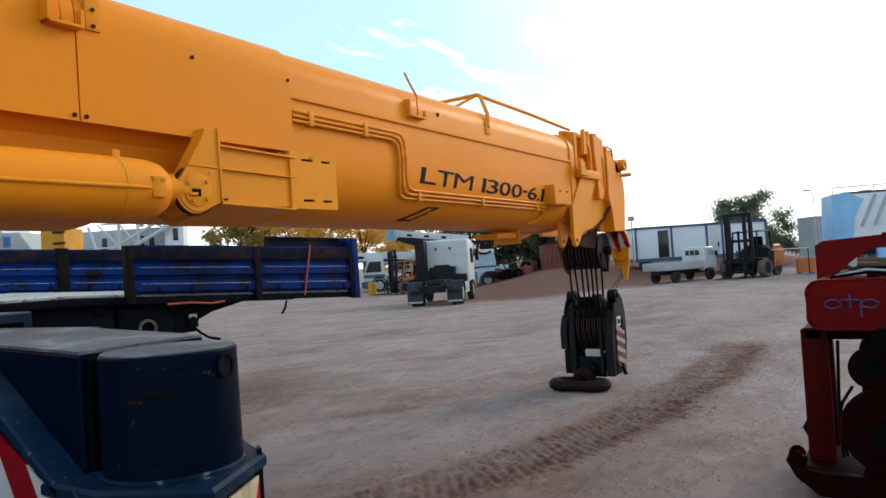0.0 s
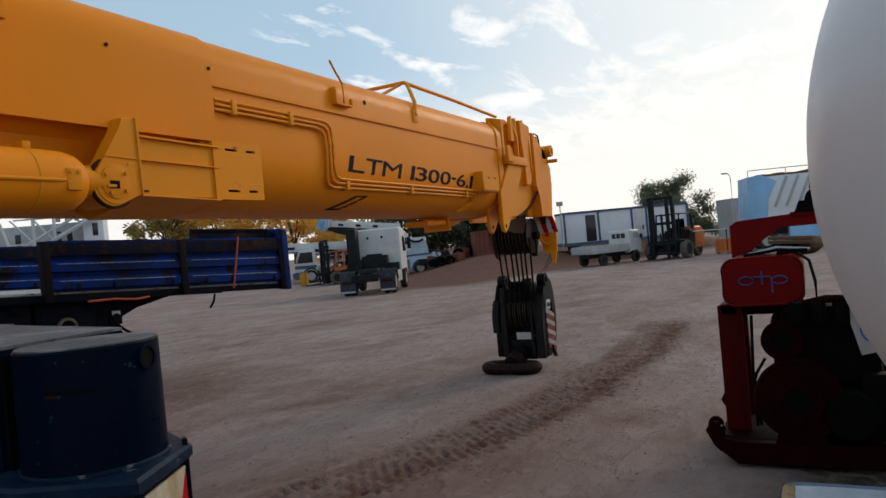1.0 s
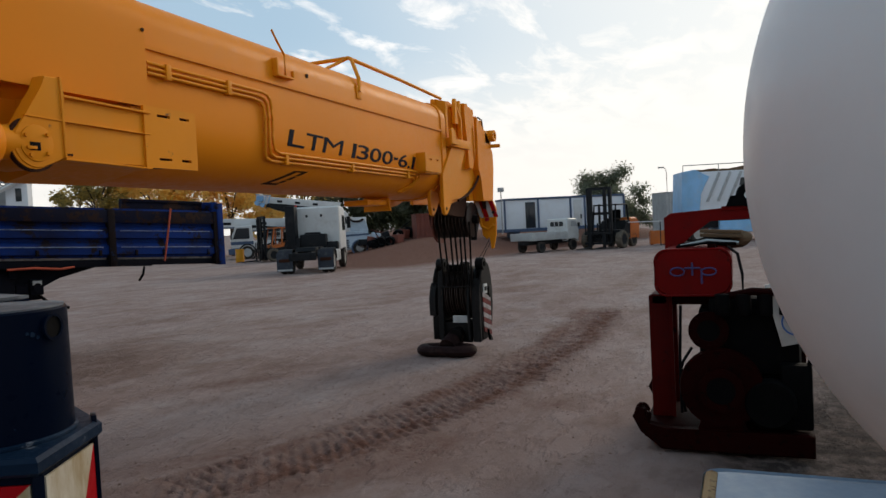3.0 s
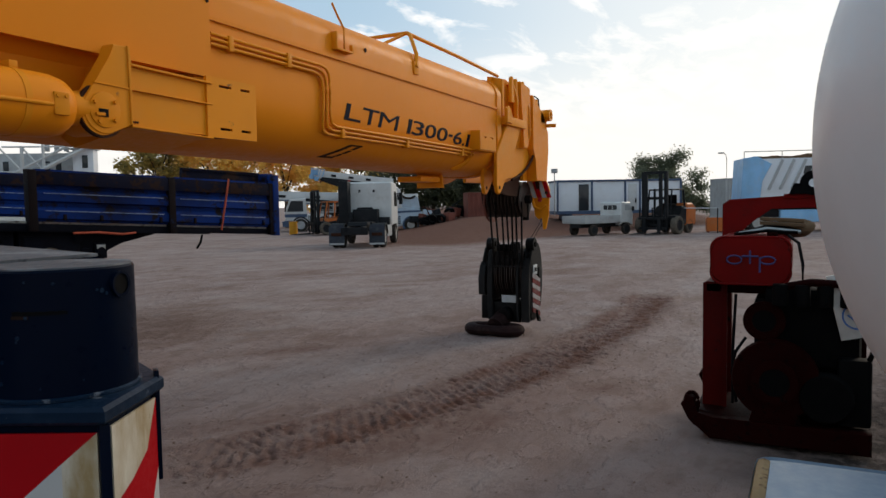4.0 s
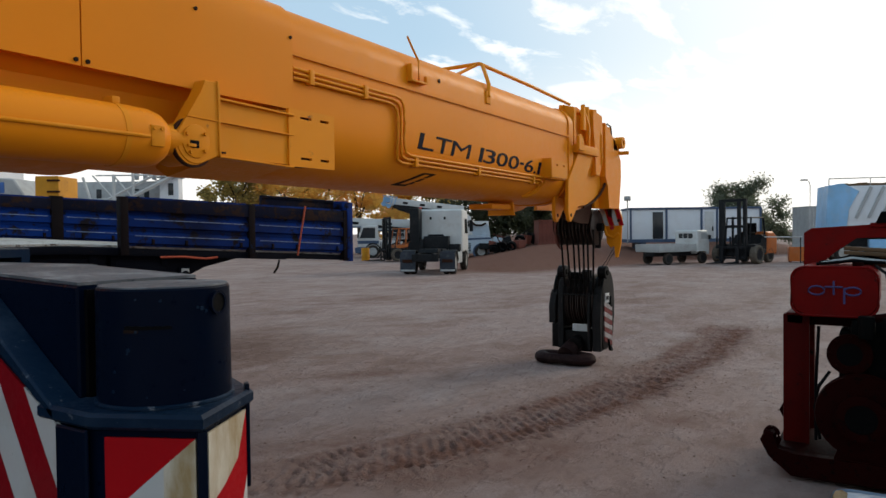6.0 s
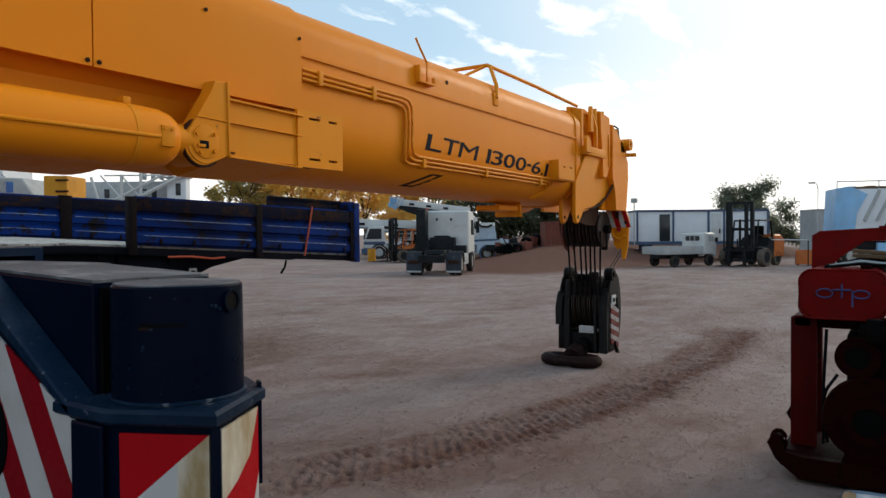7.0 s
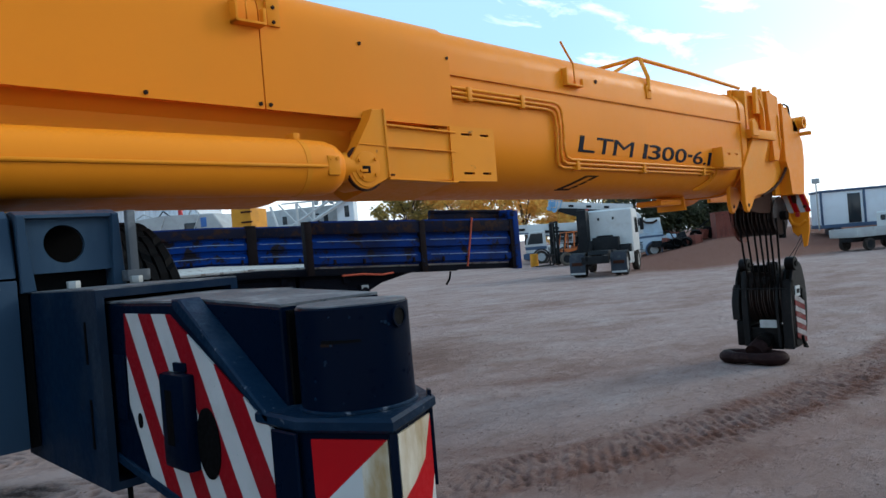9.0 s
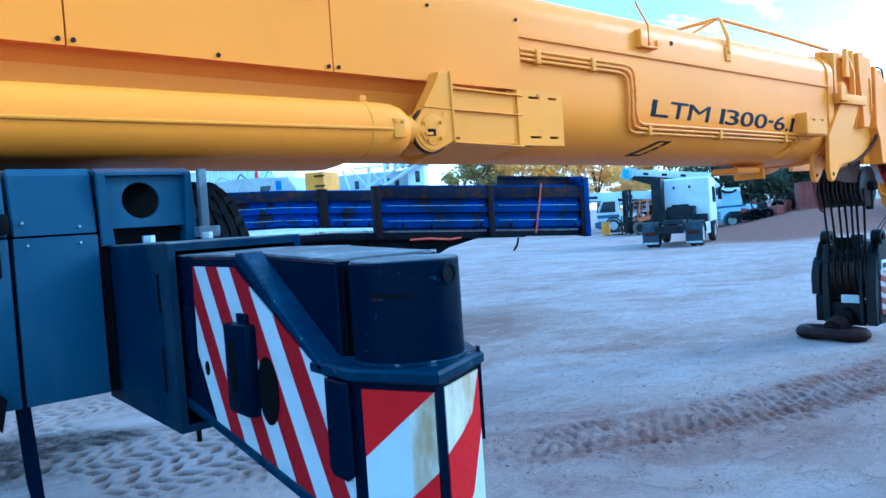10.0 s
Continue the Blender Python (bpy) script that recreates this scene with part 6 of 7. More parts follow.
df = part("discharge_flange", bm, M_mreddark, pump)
bm = B()
cyl(bm, (5.66, 0.20, 0.97), (5.63, 0.20, 0.97), 0.085, n=24)
part("discharge_bore", bm, M_black, df)
for pts in ([(5.86, 0.04, 1.61), (5.75, -0.03, 1.56), (5.71, -0.06, 1.4), (5.74, -0.06, 1.2)], [(5.66, 0.33, 0.83), (5.62, 0.40, 0.72), (5.66, 0.43, 0.55), (5.72, 0.40, 0.3)], [(5.86, 0.42, 1.14), (5.86, 0.44, 0.7), (5.86, 0.44, 0.25)]):
    bm = B()
    tube(bm, pts, 0.012, 8)
    part("hose", bm, M_rubber, pump)
bm = B()
M1 = Matrix.Translation((5.62, -0.40, 1.12)) @ Matrix.Rotation(radians(-13), 4, "X")
box(bm, -0.01, 0.01, -0.14, 0.14, -0.24, 0.24, 0.004, M1)
bp = part("control_panel", bm, M_cream, pump, "pale metal panel with a blue ring mark")
bm = B()
ring(bm, M1 @ Vector((-0.015, 0.0, -0.08)), M1 @ Vector((-0.009, 0.0, -0.08)), 0.10, 0.088)
tube(bm, [M1 @ Vector((-0.012, 0.06, -0.06)), M1 @ Vector((-0.012, 0.03, -0.10)), M1 @ Vector((-0.012, 0.0, -0.08))], 0.007, 6)
tube(bm, [M1 @ Vector((-0.012, -0.02, -0.04)), M1 @ Vector((-0.012, -0.02, -0.12))], 0.007, 6)
part("ring_mark", bm, M_logo, bp)

# ---- white tank with its fender ----
tk = thing("storage_tank", "large smooth white painted tank with a domed end", "tank")
TC, TRAD = Vector((1.773, -1.251, 2.044)), 1.1
ax = Vector((0.36, -0.93, 0)).normalized()
rows = []
rot = ax.to_track_quat("Z", "Y").to_matrix()
prof = [(-TRAD * math.cos(math.pi / 2 * k / 24), TRAD * math.sin(math.pi / 2 * k / 24)) for k in range(1, 25)] + [(4.5, TRAD)] + [(4.5 + TRAD * math.sin(math.pi / 2 * k / 10), TRAD * math.cos(math.pi / 2 * k / 10)) for k in range(1, 10)]
bm = B()
loft(bm, [[TC + rot @ Vector((r * math.cos(2 * math.pi * i / 72), r * math.sin(2 * math.pi * i / 72), a)) for i in range(72)] for a, r in prof])
part("shell", bm, M_tank, tk)
for s in (0.6, 4.0):
    bm = B()
    c = TC + ax * s
    box(bm, -0.5, 0.5, -0.1, 0.1, -c.z, -0.85, 0.02, Matrix.Translation(c) @ Matrix.Rotation(math.atan2(ax.y, ax.x) + math.pi / 2, 4, "Z"))
    part("saddle", bm, M_black, tk)
# dark running gear under the tank
along = Matrix.Translation((TC.x, TC.y, 0)) @ Matrix.Rotation(math.atan2(ax.y, ax.x), 4, "Z")
bm = B()
box(bm, -0.35, 5.2, -0.95, 0.95, 0.62, 1.12, 0.03, along)
part("chassis", bm, M_black, tk)
for s, side in [(s, side) for s in (0.75, 3.4, 4.6) for side in (-0.8, 0.8)]:
    bm = B()
    p = along @ Vector((s, side - 0.17, 0.5))
    q = along @ Vector((s, side + 0.17, 0.5))
    cyl(bm, p, q, 0.5, n=32, w=0.04)
    part("wheel", bm, M_rubber, tk)
bm = B()
box(bm, 0.62, 1.14, -0.62, -0.06, 1.36, 1.41, 0.045, None, 4)
fender = part("fender", bm, M_fender, tk, "pale blue sheet-metal fender with a rusty edge")
bm = B()
tube(bm, [(1.10, -0.075, 1.40), (0.70, -0.075, 1.40), (0.655, -0.09, 1.40), (0.635, -0.13, 1.40), (0.635, -0.60, 1.40)], 0.014, 8)
part("rusty_rim", bm, M_rustedge, fender)
bm = B()
box(bm, 0.80, 0.95, -0.60, -0.45, 0.0, 1.37, 0.01)
part("fender_post", bm, M_rust, tk)

# ---- yard: things farther off ----
def yard(lat, depth):
    """Plan place from metres to the side of and along the yard's main line of sight."""
    return (-0.442 + 0.841 * depth + 0.541 * lat, -0.156 + 0.541 * depth - 0.841 * lat)


SIGHT = 32.75  # heading of the yard's line of sight, degrees from +x


def tractor_unit():
    t = thing("truck_tractor", "white two-axle truck tractor with black chassis and mudguards", "truck", pose(27.0, 17.95, 0, 0, 0, 23))
    bm = B()
    for y in (-0.42, 0.30):
        box(bm, -0.75, 4.6, y, y + 0.12, 0.72, 0.98, 0.01)
    box(bm, -0.75, -0.65, -0.6, 0.6, 0.62, 0.95, 0.01)
    part("chassis", bm, M_dark, t)
    bm = B()
    prism(bm, [(0.1, 1.0), (0.9, 1.0), (0.85, 1.16), (0.2, 1.16)], "y", -0.45, 0.45, 0.02)
    part("fifth_wheel", bm, M_dark, t)
    for s in (-1, 1):
        for dy in (1.08, 0.78):
            wheel(t, 0.55, s * dy, 0.50, 0.28, out=s)
        wheel(t, 4.25, s * 1.08, 0.50, 0.30, out=s)
        bm = B()
        pts = [(0.55 + 0.62 * math.cos(a), 0.50 + 0.62 * math.sin(a)) for a in np.linspace(radians(10), radians(170), 14)]
        pts += [(0.55 + 0.58 * math.cos(a), 0.50 + 0.58 * math.sin(a)) for a in np.linspace(radians(170), radians(10), 14)]
        prism(bm, pts, "y", s * 1.25 if s < 0 else 0.62, s * 0.62 if s < 0 else 1.25)
        part("mudguard", bm, M_dark, t)
        bm = B()
        prism(bm, [(s * 0.56, 0.14), (s * 1.27, 0.14), (s * 1.27, 0.92), (s * 1.20, 1.06), (s * 0.62, 1.06), (s * 0.56, 0.92)], "x", -0.13, -0.09, 0.006)
        flap = part("mud_flap", bm, M_flap, t, "dusty blue-grey mudflap")
        bm = B()
        box(bm, -0.136, -0.131, min(s * 0.58, s * 1.25), max(s * 0.58, s * 1.25), 0.16, 0.24)
        part("flap_edge", bm, M_wgrey, flap)
        bm = B()
        box(bm, -0.17, -0.13, min(s * 0.68, s * 1.16), max(s * 0.68, s * 1.16), 0.56, 0.70, 0.01)
        part("tail_light", bm, M_brown, t)
    bm = B()
    prism(bm, [(2.75, 0.95), (2.75, 2.98), (2.85, 3.06), (4.45, 3.02), (4.75, 2.85), (4.98, 1.95), (5.02, 0.55), (4.85, 0.5), (4.78, 1.05), (3.72, 1.05), (3.70, 0.95)], "y", -1.22, 1.22, 0.05)
    cab = part("cab", bm, M_wvan, t, "white day cab")
    for s in (-1, 1):
        bm = B()
        prism(bm, [(3.62, 1.85), (3.62, 2.6), (4.45, 2.6), (4.78, 1.85)], "y", s * 1.222, s * 1.232)
        part("side_window", bm, M_glassdark, cab)
        bm = B()
        box(bm, 4.75, 4.92, min(s * 1.32, s * 1.50), max(s * 1.32, s * 1.50), 1.95, 2.55, 0.04)
        tube(bm, [(4.8, s * 1.2, 2.5), (4.84, s * 1.4, 2.5)], 0.02)
        part("mirror", bm, M_dark, cab)
    bm = B()
    prism(bm, [(4.80, 2.66), (4.97, 2.0), (4.99, 2.0), (4.82, 2.68)], "y", -1.08, 1.08)
    part("windscreen", bm, M_glassdark, cab)
    for y in (-0.35, 0.35):
        bm = B()
        box(bm, 2.735, 2.76, y - 0.05, y + 0.05, 2.55, 2.68, 0.005)
        part("vent", bm, M_dark, cab)
    bm = B()
    box(bm, 1.95, 2.72, 0.78, 1.24, 0.95, 3.10, 0.04)
    box(bm, 2.0, 2.6, 0.60, 1.20, 0.85, 1.6, 0.03)
    part("air_deflector", bm, M_dark, t)
    bm = B()
    box(bm, 2.15, 2.70, -0.62, 0.62, 1.0, 1.74, 0.06)
    box(bm, 2.3, 2.72, -1.15, -0.55, 0.95, 1.35, 0.04)
    box(bm, 1.2, 2.3, -0.5, 0.5, 0.92, 1.14, 0.05)
    tube(bm, [(2.5, -0.4, 1.6), (2.45, -0.3, 1.78), (2.45, 0.4, 1.78), (2.5, 0.5, 1.6)], 0.05)
    part("air_tank", bm, M_dark, t)
    bm = B()
    for k in range(5):
        box(bm, 1.45 + 0.28 * k, 1.70 + 0.28 * k, -1.2, -0.62, 0.45, 0.98, 0.04)
    part("fuel_tank", bm, M_wgrey, t)
    bm = B()
    box(bm, 1.4, 2.6, 0.62, 1.2, 0.45, 0.95, 0.04)
    part("battery_box", bm, M_dark, t)
    bm = B()
    cyl(bm, (3.5, 1.0, 3.05), (3.5, 1.0, 3.2), 0.06, n=10)
    part("beacon", bm, M_redlight, t)


def site_cabin(lat, depth, z0, w, h, name_label):
    x, y = yard(lat, depth)
    c = thing("site_cabin", name_label, "cabin", pose(x, y, z0, 0, 0, SIGHT - 90))  # local x along the front, local -y towards the yard
    bm = B()
    box(bm, 0.0, w, 0.06, 2.4, 0.10, h - 0.12, 0.01)
    part("wall", bm, M_cabin, c)
    bm = B()
    box(bm, -0.05, w + 0.05, -0.02, 2.45, h - 0.14, h, 0.01)
    part("roof_frame", bm, M_cabframe, c)
    bm = B()
    box(bm, -0.05, w + 0.05, -0.02, 2.45, -0.12, 0.10, 0.01)
    part("floor_frame", bm, M_cabframe, c)
    for u in (0.0, 0.275, 0.545, 0.665, 1.0):
        bm = B()
        box(bm, u * w - 0.06, u * w + 0.06, -0.02, 0.07, 0.10, h - 0.14, 0.006)
        part("corner_post", bm, M_cabframe, c)
    bm = B()
    box(bm, 0.17 * w, 0.25 * w, 0.02, 0.065, 0.12, h - 0.30, 0.006)
    part("door", bm, M_glassdark, c, "dark open doorway leaf")
    bm = B()
    box(bm, 0.57 * w, 0.64 * w, 0.03, 0.066, 0.12, h - 0.30, 0.006)
    d2 = part("door", bm, M_wvan, c, "closed white door")
    bm = B()
    box(bm, 0.625 * w, 0.635 * w, 0.0, 0.03, 0.6, 0.9)
    part("door_handle", bm, M_dark, d2)
    for u in (0.1, 0.5, 0.9):
        bm = B()
        box(bm, u * w - 0.2, u * w + 0.2, 0.2, 2.2, -0.6, -0.12, 0.01)
        part("foundation_block", bm, M_cabframe, c)
    return c


def pickup():
    x, y = yard(12.35, 40.0)
    t = thing("dropside_pickup", "small white dropside pickup parked before the cabin", "truck", pose(x, y, 0, 0, 0, SIGHT - 60))
    bm = B()
    box(bm, -0.9, 2.0, -0.85, 0.85, 0.69, 0.76, 0.01)
    bed = part("bed", bm, M_wgrey, t)
    for a, b, c, d in ((-0.9, 2.0, -0.87, -0.83), (-0.9, 2.0, 0.83, 0.87), (-0.92, -0.88, -0.87, 0.87), (1.98, 2.02, -0.87, 0.87)):
        bm = B()
        box(bm, a, b, c, d, 0.74, 1.12, 0.008)
        part("drop_side", bm, M_wgrey, bed)
    bm = B()
    prism(bm, [(2.15, 0.55), (2.15, 1.80), (2.22, 1.88), (2.95, 1.86), (3.10, 1.75), (3.22, 1.2), (3.22, 0.5), (2.95, 0.5), (2.85, 0.75), (2.4, 0.75)], "y", -0.80, 0.80, 0.06)
    cab = part("cab", bm, M_wvan, t)
    bm = B()
    pts = [(u * 0.42 + math.copysign(0.08, u) * math.cos(a), 1.55 + v * 0.06 + math.copysign(0.08, v) * math.sin(a)) for u, v in ((1, 1), (-1, 1), (-1, -1), (1, -1)) for a in ((0.2, 1.37) if u * v > 0 else (1.37, 0.2))]
    prism(bm, pts, "x", 2.135, 2.155)
    part("rear_window", bm, M_glassdark, cab)
    for y0 in (-0.17, 0.17):
        bm = B()
        box(bm, 2.125, 2.137, y0 - 0.015, y0 + 0.015, 1.42, 1.68)
        part("window_bar", bm, M_wvan, cab)
    for s in (-1, 1):
        bm = B()
        prism(bm, [(2.5, 1.38), (2.5, 1.70), (2.9, 1.70), (3.05, 1.38)], "y", s * 0.802, s * 0.812)
        part("side_window", bm, M_wgrey, cab)
        bm = B()
        box(bm, 2.95, 3.02, min(s * 0.9, s * 1.05), max(s * 0.9, s * 1.05), 1.35, 1.6, 0.01)
        tube(bm, [(3.05, s * 0.78, 1.5), (2.98, s * 0.95, 1.5)], 0.012, 6)
        part("mirror", bm, M_dark, cab)
        wheel(t, -0.1, s * 0.72, 0.32, 0.22, M_dark, out=s)
        wheel(t, 2.65, s * 0.72, 0.32, 0.2, M_dark, out=s)
    bm = B()
    box(bm, -0.8, 3.3, -0.4, 0.4, 0.45, 0.72, 0.02)
    part("chassis", bm, M_dark, t)


def forklift(lat, depth, heading, s, body, label):
    x, y = yard(lat, depth)
    t = thing("forklift", label, "forklift", pose(x, y, 0, 0, 0, heading) @ Matrix.Diagonal((s, s, s, 1)))
    bm = B()
    prism(bm, [(-1.9, 0.45), (-1.95, 1.25), (-1.6, 1.42), (-0.5, 1.42), (-0.45, 0.95), (0.45, 0.95), (0.55, 0.45)], "y", -0.72, 0.72, 0.06)
    part("hood", bm, M_dark, t)
    bm = B()
    prism(bm, [(-2.0, 0.42), (-2.06, 1.34), (-1.65, 1.56), (-1.0, 1.56), (-0.95, 0.42)], "y", -0.76, 0.76, 0.07)
    part("counterweight", bm, body, t)
    bm = B()
    box(bm, -0.7, 0.5, -0.85, 0.85, 0.50, 0.70, 0.03)
    box(bm, 0.35, 0.75, -1.0, 1.0, 0.35, 0.95, 0.04)
    part("chassis", bm, M_dark, t)
    for sy in (-0.62, 0.62):
        for pts in ([(0.55, sy, 0.95), (0.35, sy, 2.25)], [(-1.0, sy, 1.40), (-0.85, sy, 2.25)], [(0.35, sy, 2.25), (-0.85, sy, 2.25)]):
            bm = B()
            tube(bm, pts, 0.045, 6)
            part("guard_post", bm, M_dark, t)
    for k in range(5):
        bm = B()
        box(bm, -0.85 + 0.27 * k, -0.75 + 0.27 * k, -0.62, 0.62, 2.23, 2.28, 0.005)
        part("guard_slat", bm, M_dark, t)
    bm = B()
    box(bm, -0.75, -0.15, -0.3, 0.3, 1.4, 1.55, 0.05)
    box(bm, -0.85, -0.72, -0.3, 0.3, 1.5, 2.0, 0.05)
    part("seat", bm, M_black, t)
    if s < 1:
        bm = B()
        prism(bm, [(-0.95, 0.95), (-0.95, 1.42), (-0.55, 1.42), (-0.42, 1.15), (0.45, 1.15), (0.52, 0.70), (-0.95, 0.70)], "y", -0.70, 0.70, 0.03)
        cab = part("cab_floor", bm, body, t)
        bm = B()
        box(bm, -0.95, 0.30, -0.70, 0.70, 2.28, 2.36, 0.02)
        part("cab_roof", bm, body, cab)
        for sy in (-0.66, 0.66):
            for pts in ([(0.48, sy, 1.1), (0.26, sy, 2.3)], [(-0.90, sy, 1.4), (-0.88, sy, 2.3)], [(-0.25, sy, 1.15), (-0.3, sy, 2.3)]):
                bm = B()
                tube(bm, pts, 0.055, 6)
                part("cab_post", bm, body, cab)
        bm = B()
        box(bm, -0.90, -0.87, -0.60, 0.60, 1.5, 2.2, 0.004)
        part("rear_window", bm, M_wgrey, cab)
    bm = B()
    cyl(bm, (0.2, 0, 1.0), (0.05, 0, 1.55), 0.04)
    part("steering_column", bm, M_black, t)
    for sy in (-0.62, 0.62):
        bm = B()
        box(bm, 0.85, 1.02, sy - 0.08, sy + 0.08, 0.15, 3.16, 0.01)
        part("mast_rail", bm, M_dark, t)
        bm = B()
        box(bm, 1.03, 1.15, sy - 0.30 if sy > 0 else sy + 0.14, sy - 0.14 if sy > 0 else sy + 0.30, 0.2, 3.04, 0.01)
        part("mast_rail", bm, M_dark, t)
    for z in (0.4, 1.75, 3.03):
        bm = B()
        box(bm, 0.88, 1.0, -0.6, 0.6, z, z + 0.14, 0.01)
        part("mast_crossbar", bm, M_dark, t)
    bm = B()
    cyl(bm, (0.95, 0, 0.3), (0.95, 0, 2.3), 0.06)
    part("lift_ram", bm, M_dark, t)
    bm = B()
    box(bm, 1.16, 1.24, -0.75, 0.75, 0.25, 0.36, 0.01)
    box(bm, 1.16, 1.24, -0.75, 0.75, 0.75, 0.86, 0.01)
    for yy in (-0.7, -0.35, 0.0, 0.35, 0.7):
        box(bm, 1.17, 1.22, yy - 0.03, yy + 0.03, 0.8, 1.35, 0.005)
    part("carriage", bm, M_dark, t)
    for yy in (-0.4, 0.4):
        bm = B()
        prism(bm, [(1.24, 0.85), (1.30, 0.85), (1.30, 0.13), (2.6, 0.07), (2.6, 0.05), (1.24, 0.05)], "y", yy - 0.08, yy + 0.08, 0.006)
        part("fork", bm, M_dark, t)
    for sy in (-1, 1):
        wheel(t, 0.5, sy * 0.98, 0.46, 0.34, M_dark, M_rubbertan, out=sy)
        wheel(t, -1.35, sy * 0.62, 0.38, 0.28, M_dark, M_rubbertan, out=sy)
    return t


def tree(lat, depth, height, spread, leaf, seed, trunk=0.22, n=2600, label="tree", size=0.2, z0=0.0, low=0.55, group=""):
    x, y = yard(lat, depth)
    t = thing("tree", label, "tree", pose(x, y, z0), group)
    rng = random.Random(seed)
    bm = B()
    top = height * 0.45
    tube(bm, [(0, 0, 0), (0.1, 0.05, top * 0.5), (0.05, 0.15, top)], trunk, 8)
    tips = []
    for k in range(9):
        a = 2 * math.pi * k / 9 + rng.uniform(-0.3, 0.3)
        r = spread * rng.uniform(0.45, 0.95)
        zz = height * rng.uniform(low, 0.95)
        mid = Vector((r * 0.4 * math.cos(a), r * 0.4 * math.sin(a), top + (zz - top) * 0.5))
        tip = Vector((r * math.cos(a), r * math.sin(a), zz - 0.25 * r * rng.random()))
        tube(bm, [(0.05, 0.12, top * rng.uniform(0.7, 1.0)), mid, tip], trunk * 0.28, 6)
        tips += [tip, mid.lerp(tip, 0.5), tip + Vector((rng.uniform(-1, 1), rng.uniform(-1, 1), rng.uniform(-0.6, 0.8))) * spread * 0.35]
    tips.append(Vector((0, 0, height * 0.93)))
    part("trunk", bm, M_bark, t)
    vs, fs = [], []
    for k in range(n):
        c = tips[rng.randrange(len(tips))]
        rad = spread * 0.34
        v = Vector((rng.gauss(0, 1), rng.gauss(0, 1), rng.gauss(0, 0.8))) * rad * 0.55
        p = c + v
        a = Vector((rng.gauss(0, 1), rng.gauss(0, 1), rng.gauss(0, 1))).normalized()
        b = a.orthogonal().normalized()
        s = size * rng.uniform(0.6, 1.4)
        i = len(vs)
        vs += [p - a * s, p + b * s * 0.5, p + a * s, p - b * s * 0.5]
        fs.append((i, i + 1, i + 2, i + 3))
    me = bpy.data.meshes.new("crown")
    me.from_pydata(vs, [], fs)
    me.materials.append(leaf)
    cr = new("crown", me)
    cr.parent = t
    return t


def lattice_house():
    """A white two-storey site office with an outside lattice stair beside it."""
    x, y = yard(-19.4, 41)
    c = thing("site_office", "white two-storey site office with an outside steel stair", "building", pose(x, y, 0, 0, 0, SIGHT - 90))
    bm = B()
    box(bm, 3.45, 4.55, 1.0, 1.7, 0, 5.25, 0.03)
    part("wall", bm, M_cabin, c)
    bm = B()
    box(bm, -2.6, 3.45, 1.9, 2.9, 0, 5.15, 0.03)
    part("wing_wall", bm, M_wgrey, c)
    bm = B()
    box(bm, 3.3, 4.65, 0.9, 1.8, 5.25, 5.36, 0.02)
    part("roof", bm, M_wgrey, c)
    for u, z in ((3.95, 4.25), (2.2, 4.0), (1.6, 4.0), (-0.6, 4.0)):
        bm = B()
        box(bm, u, u + 0.3, 0.98 if u > 3 else 1.88, 1.02 if u > 3 else 1.92, z, z + 0.7, 0.01)
        part("window", bm, M_glassdark, c)
    for pts, r in (([(0.0, 0.6, 3.7), (4.3, 0.6, 5.9)], 0.08), ([(0.9, 0.6, 3.6), (4.4, 0.6, 5.35)], 0.11), ([(1.0, 0.6, 3.2), (1.0, 0.6, 5.45)], 0.10), ([(2.1, 0.6, 3.2), (2.1, 0.6, 5.6)], 0.09), ([(0.0, 0.6, 5.4), (4.4, 0.6, 5.4)], 0.05), ([(-0.3, 0.6, 4.05), (2.3, 0.6, 4.05)], 0.05), ([(-0.7, 0.5, 5.3), (-0.25, 0.5, 3.8)], 0.08), ([(1.0, 0.6, 5.4), (2.1, 0.6, 4.05)], 0.05), ([(-0.2, 0.6, 5.4), (1.0, 0.6, 4.05)], 0.05)):
        bm = B()
        tube(bm, pts, r, 6)
        part("stair_rail", bm, M_wvan, c)
    for k in range(9):
        bm = B()
        box(bm, 0.35 + 0.42 * k, 0.70 + 0.42 * k, 0.62, 1.3, 3.62 + 0.21 * k, 3.66 + 0.21 * k, 0.005)
        part("stair_tread", bm, M_wgrey, c)
    for k in range(4):
        bm = B()
        cyl(bm, (2.0 + 0.5 * k, 1.4, 5.2), (2.0 + 0.5 * k, 1.4, 5.62), 0.13, n=12)
        part("roof_vent", bm, M_wgrey, c)


def yellow_machine():
    x, y = yard(-14.2, 26)
    c = thing("yellow_machine", "old yellow lifting machine standing behind the trailer", "machine", pose(x, y, 0, 0, 0, SIGHT - 90))
    bm = B()
    box(bm, -0.1, 0.75, 0, 1.4, 0.6, 4.1, 0.05)
    part("body", bm, M_yellowbg, c)
    bm = B()
    box(bm, -0.4, 1.3, 0.0, 1.6, 0.3, 0.7, 0.05)
    part("chassis", bm, M_black, c)
    for z in (3.1, 3.5, 3.9):
        bm = B()
        box(bm, 0.35, 0.80, -0.05, 0.02, z, z + 0.07, 0.01)
        part("hinge", bm, M_brown, c)
    for s in (0.15, 1.45):
        wheel(c, 0.0, s, 0.4, 0.3)
        wheel(c, 0.9, s, 0.4, 0.3)


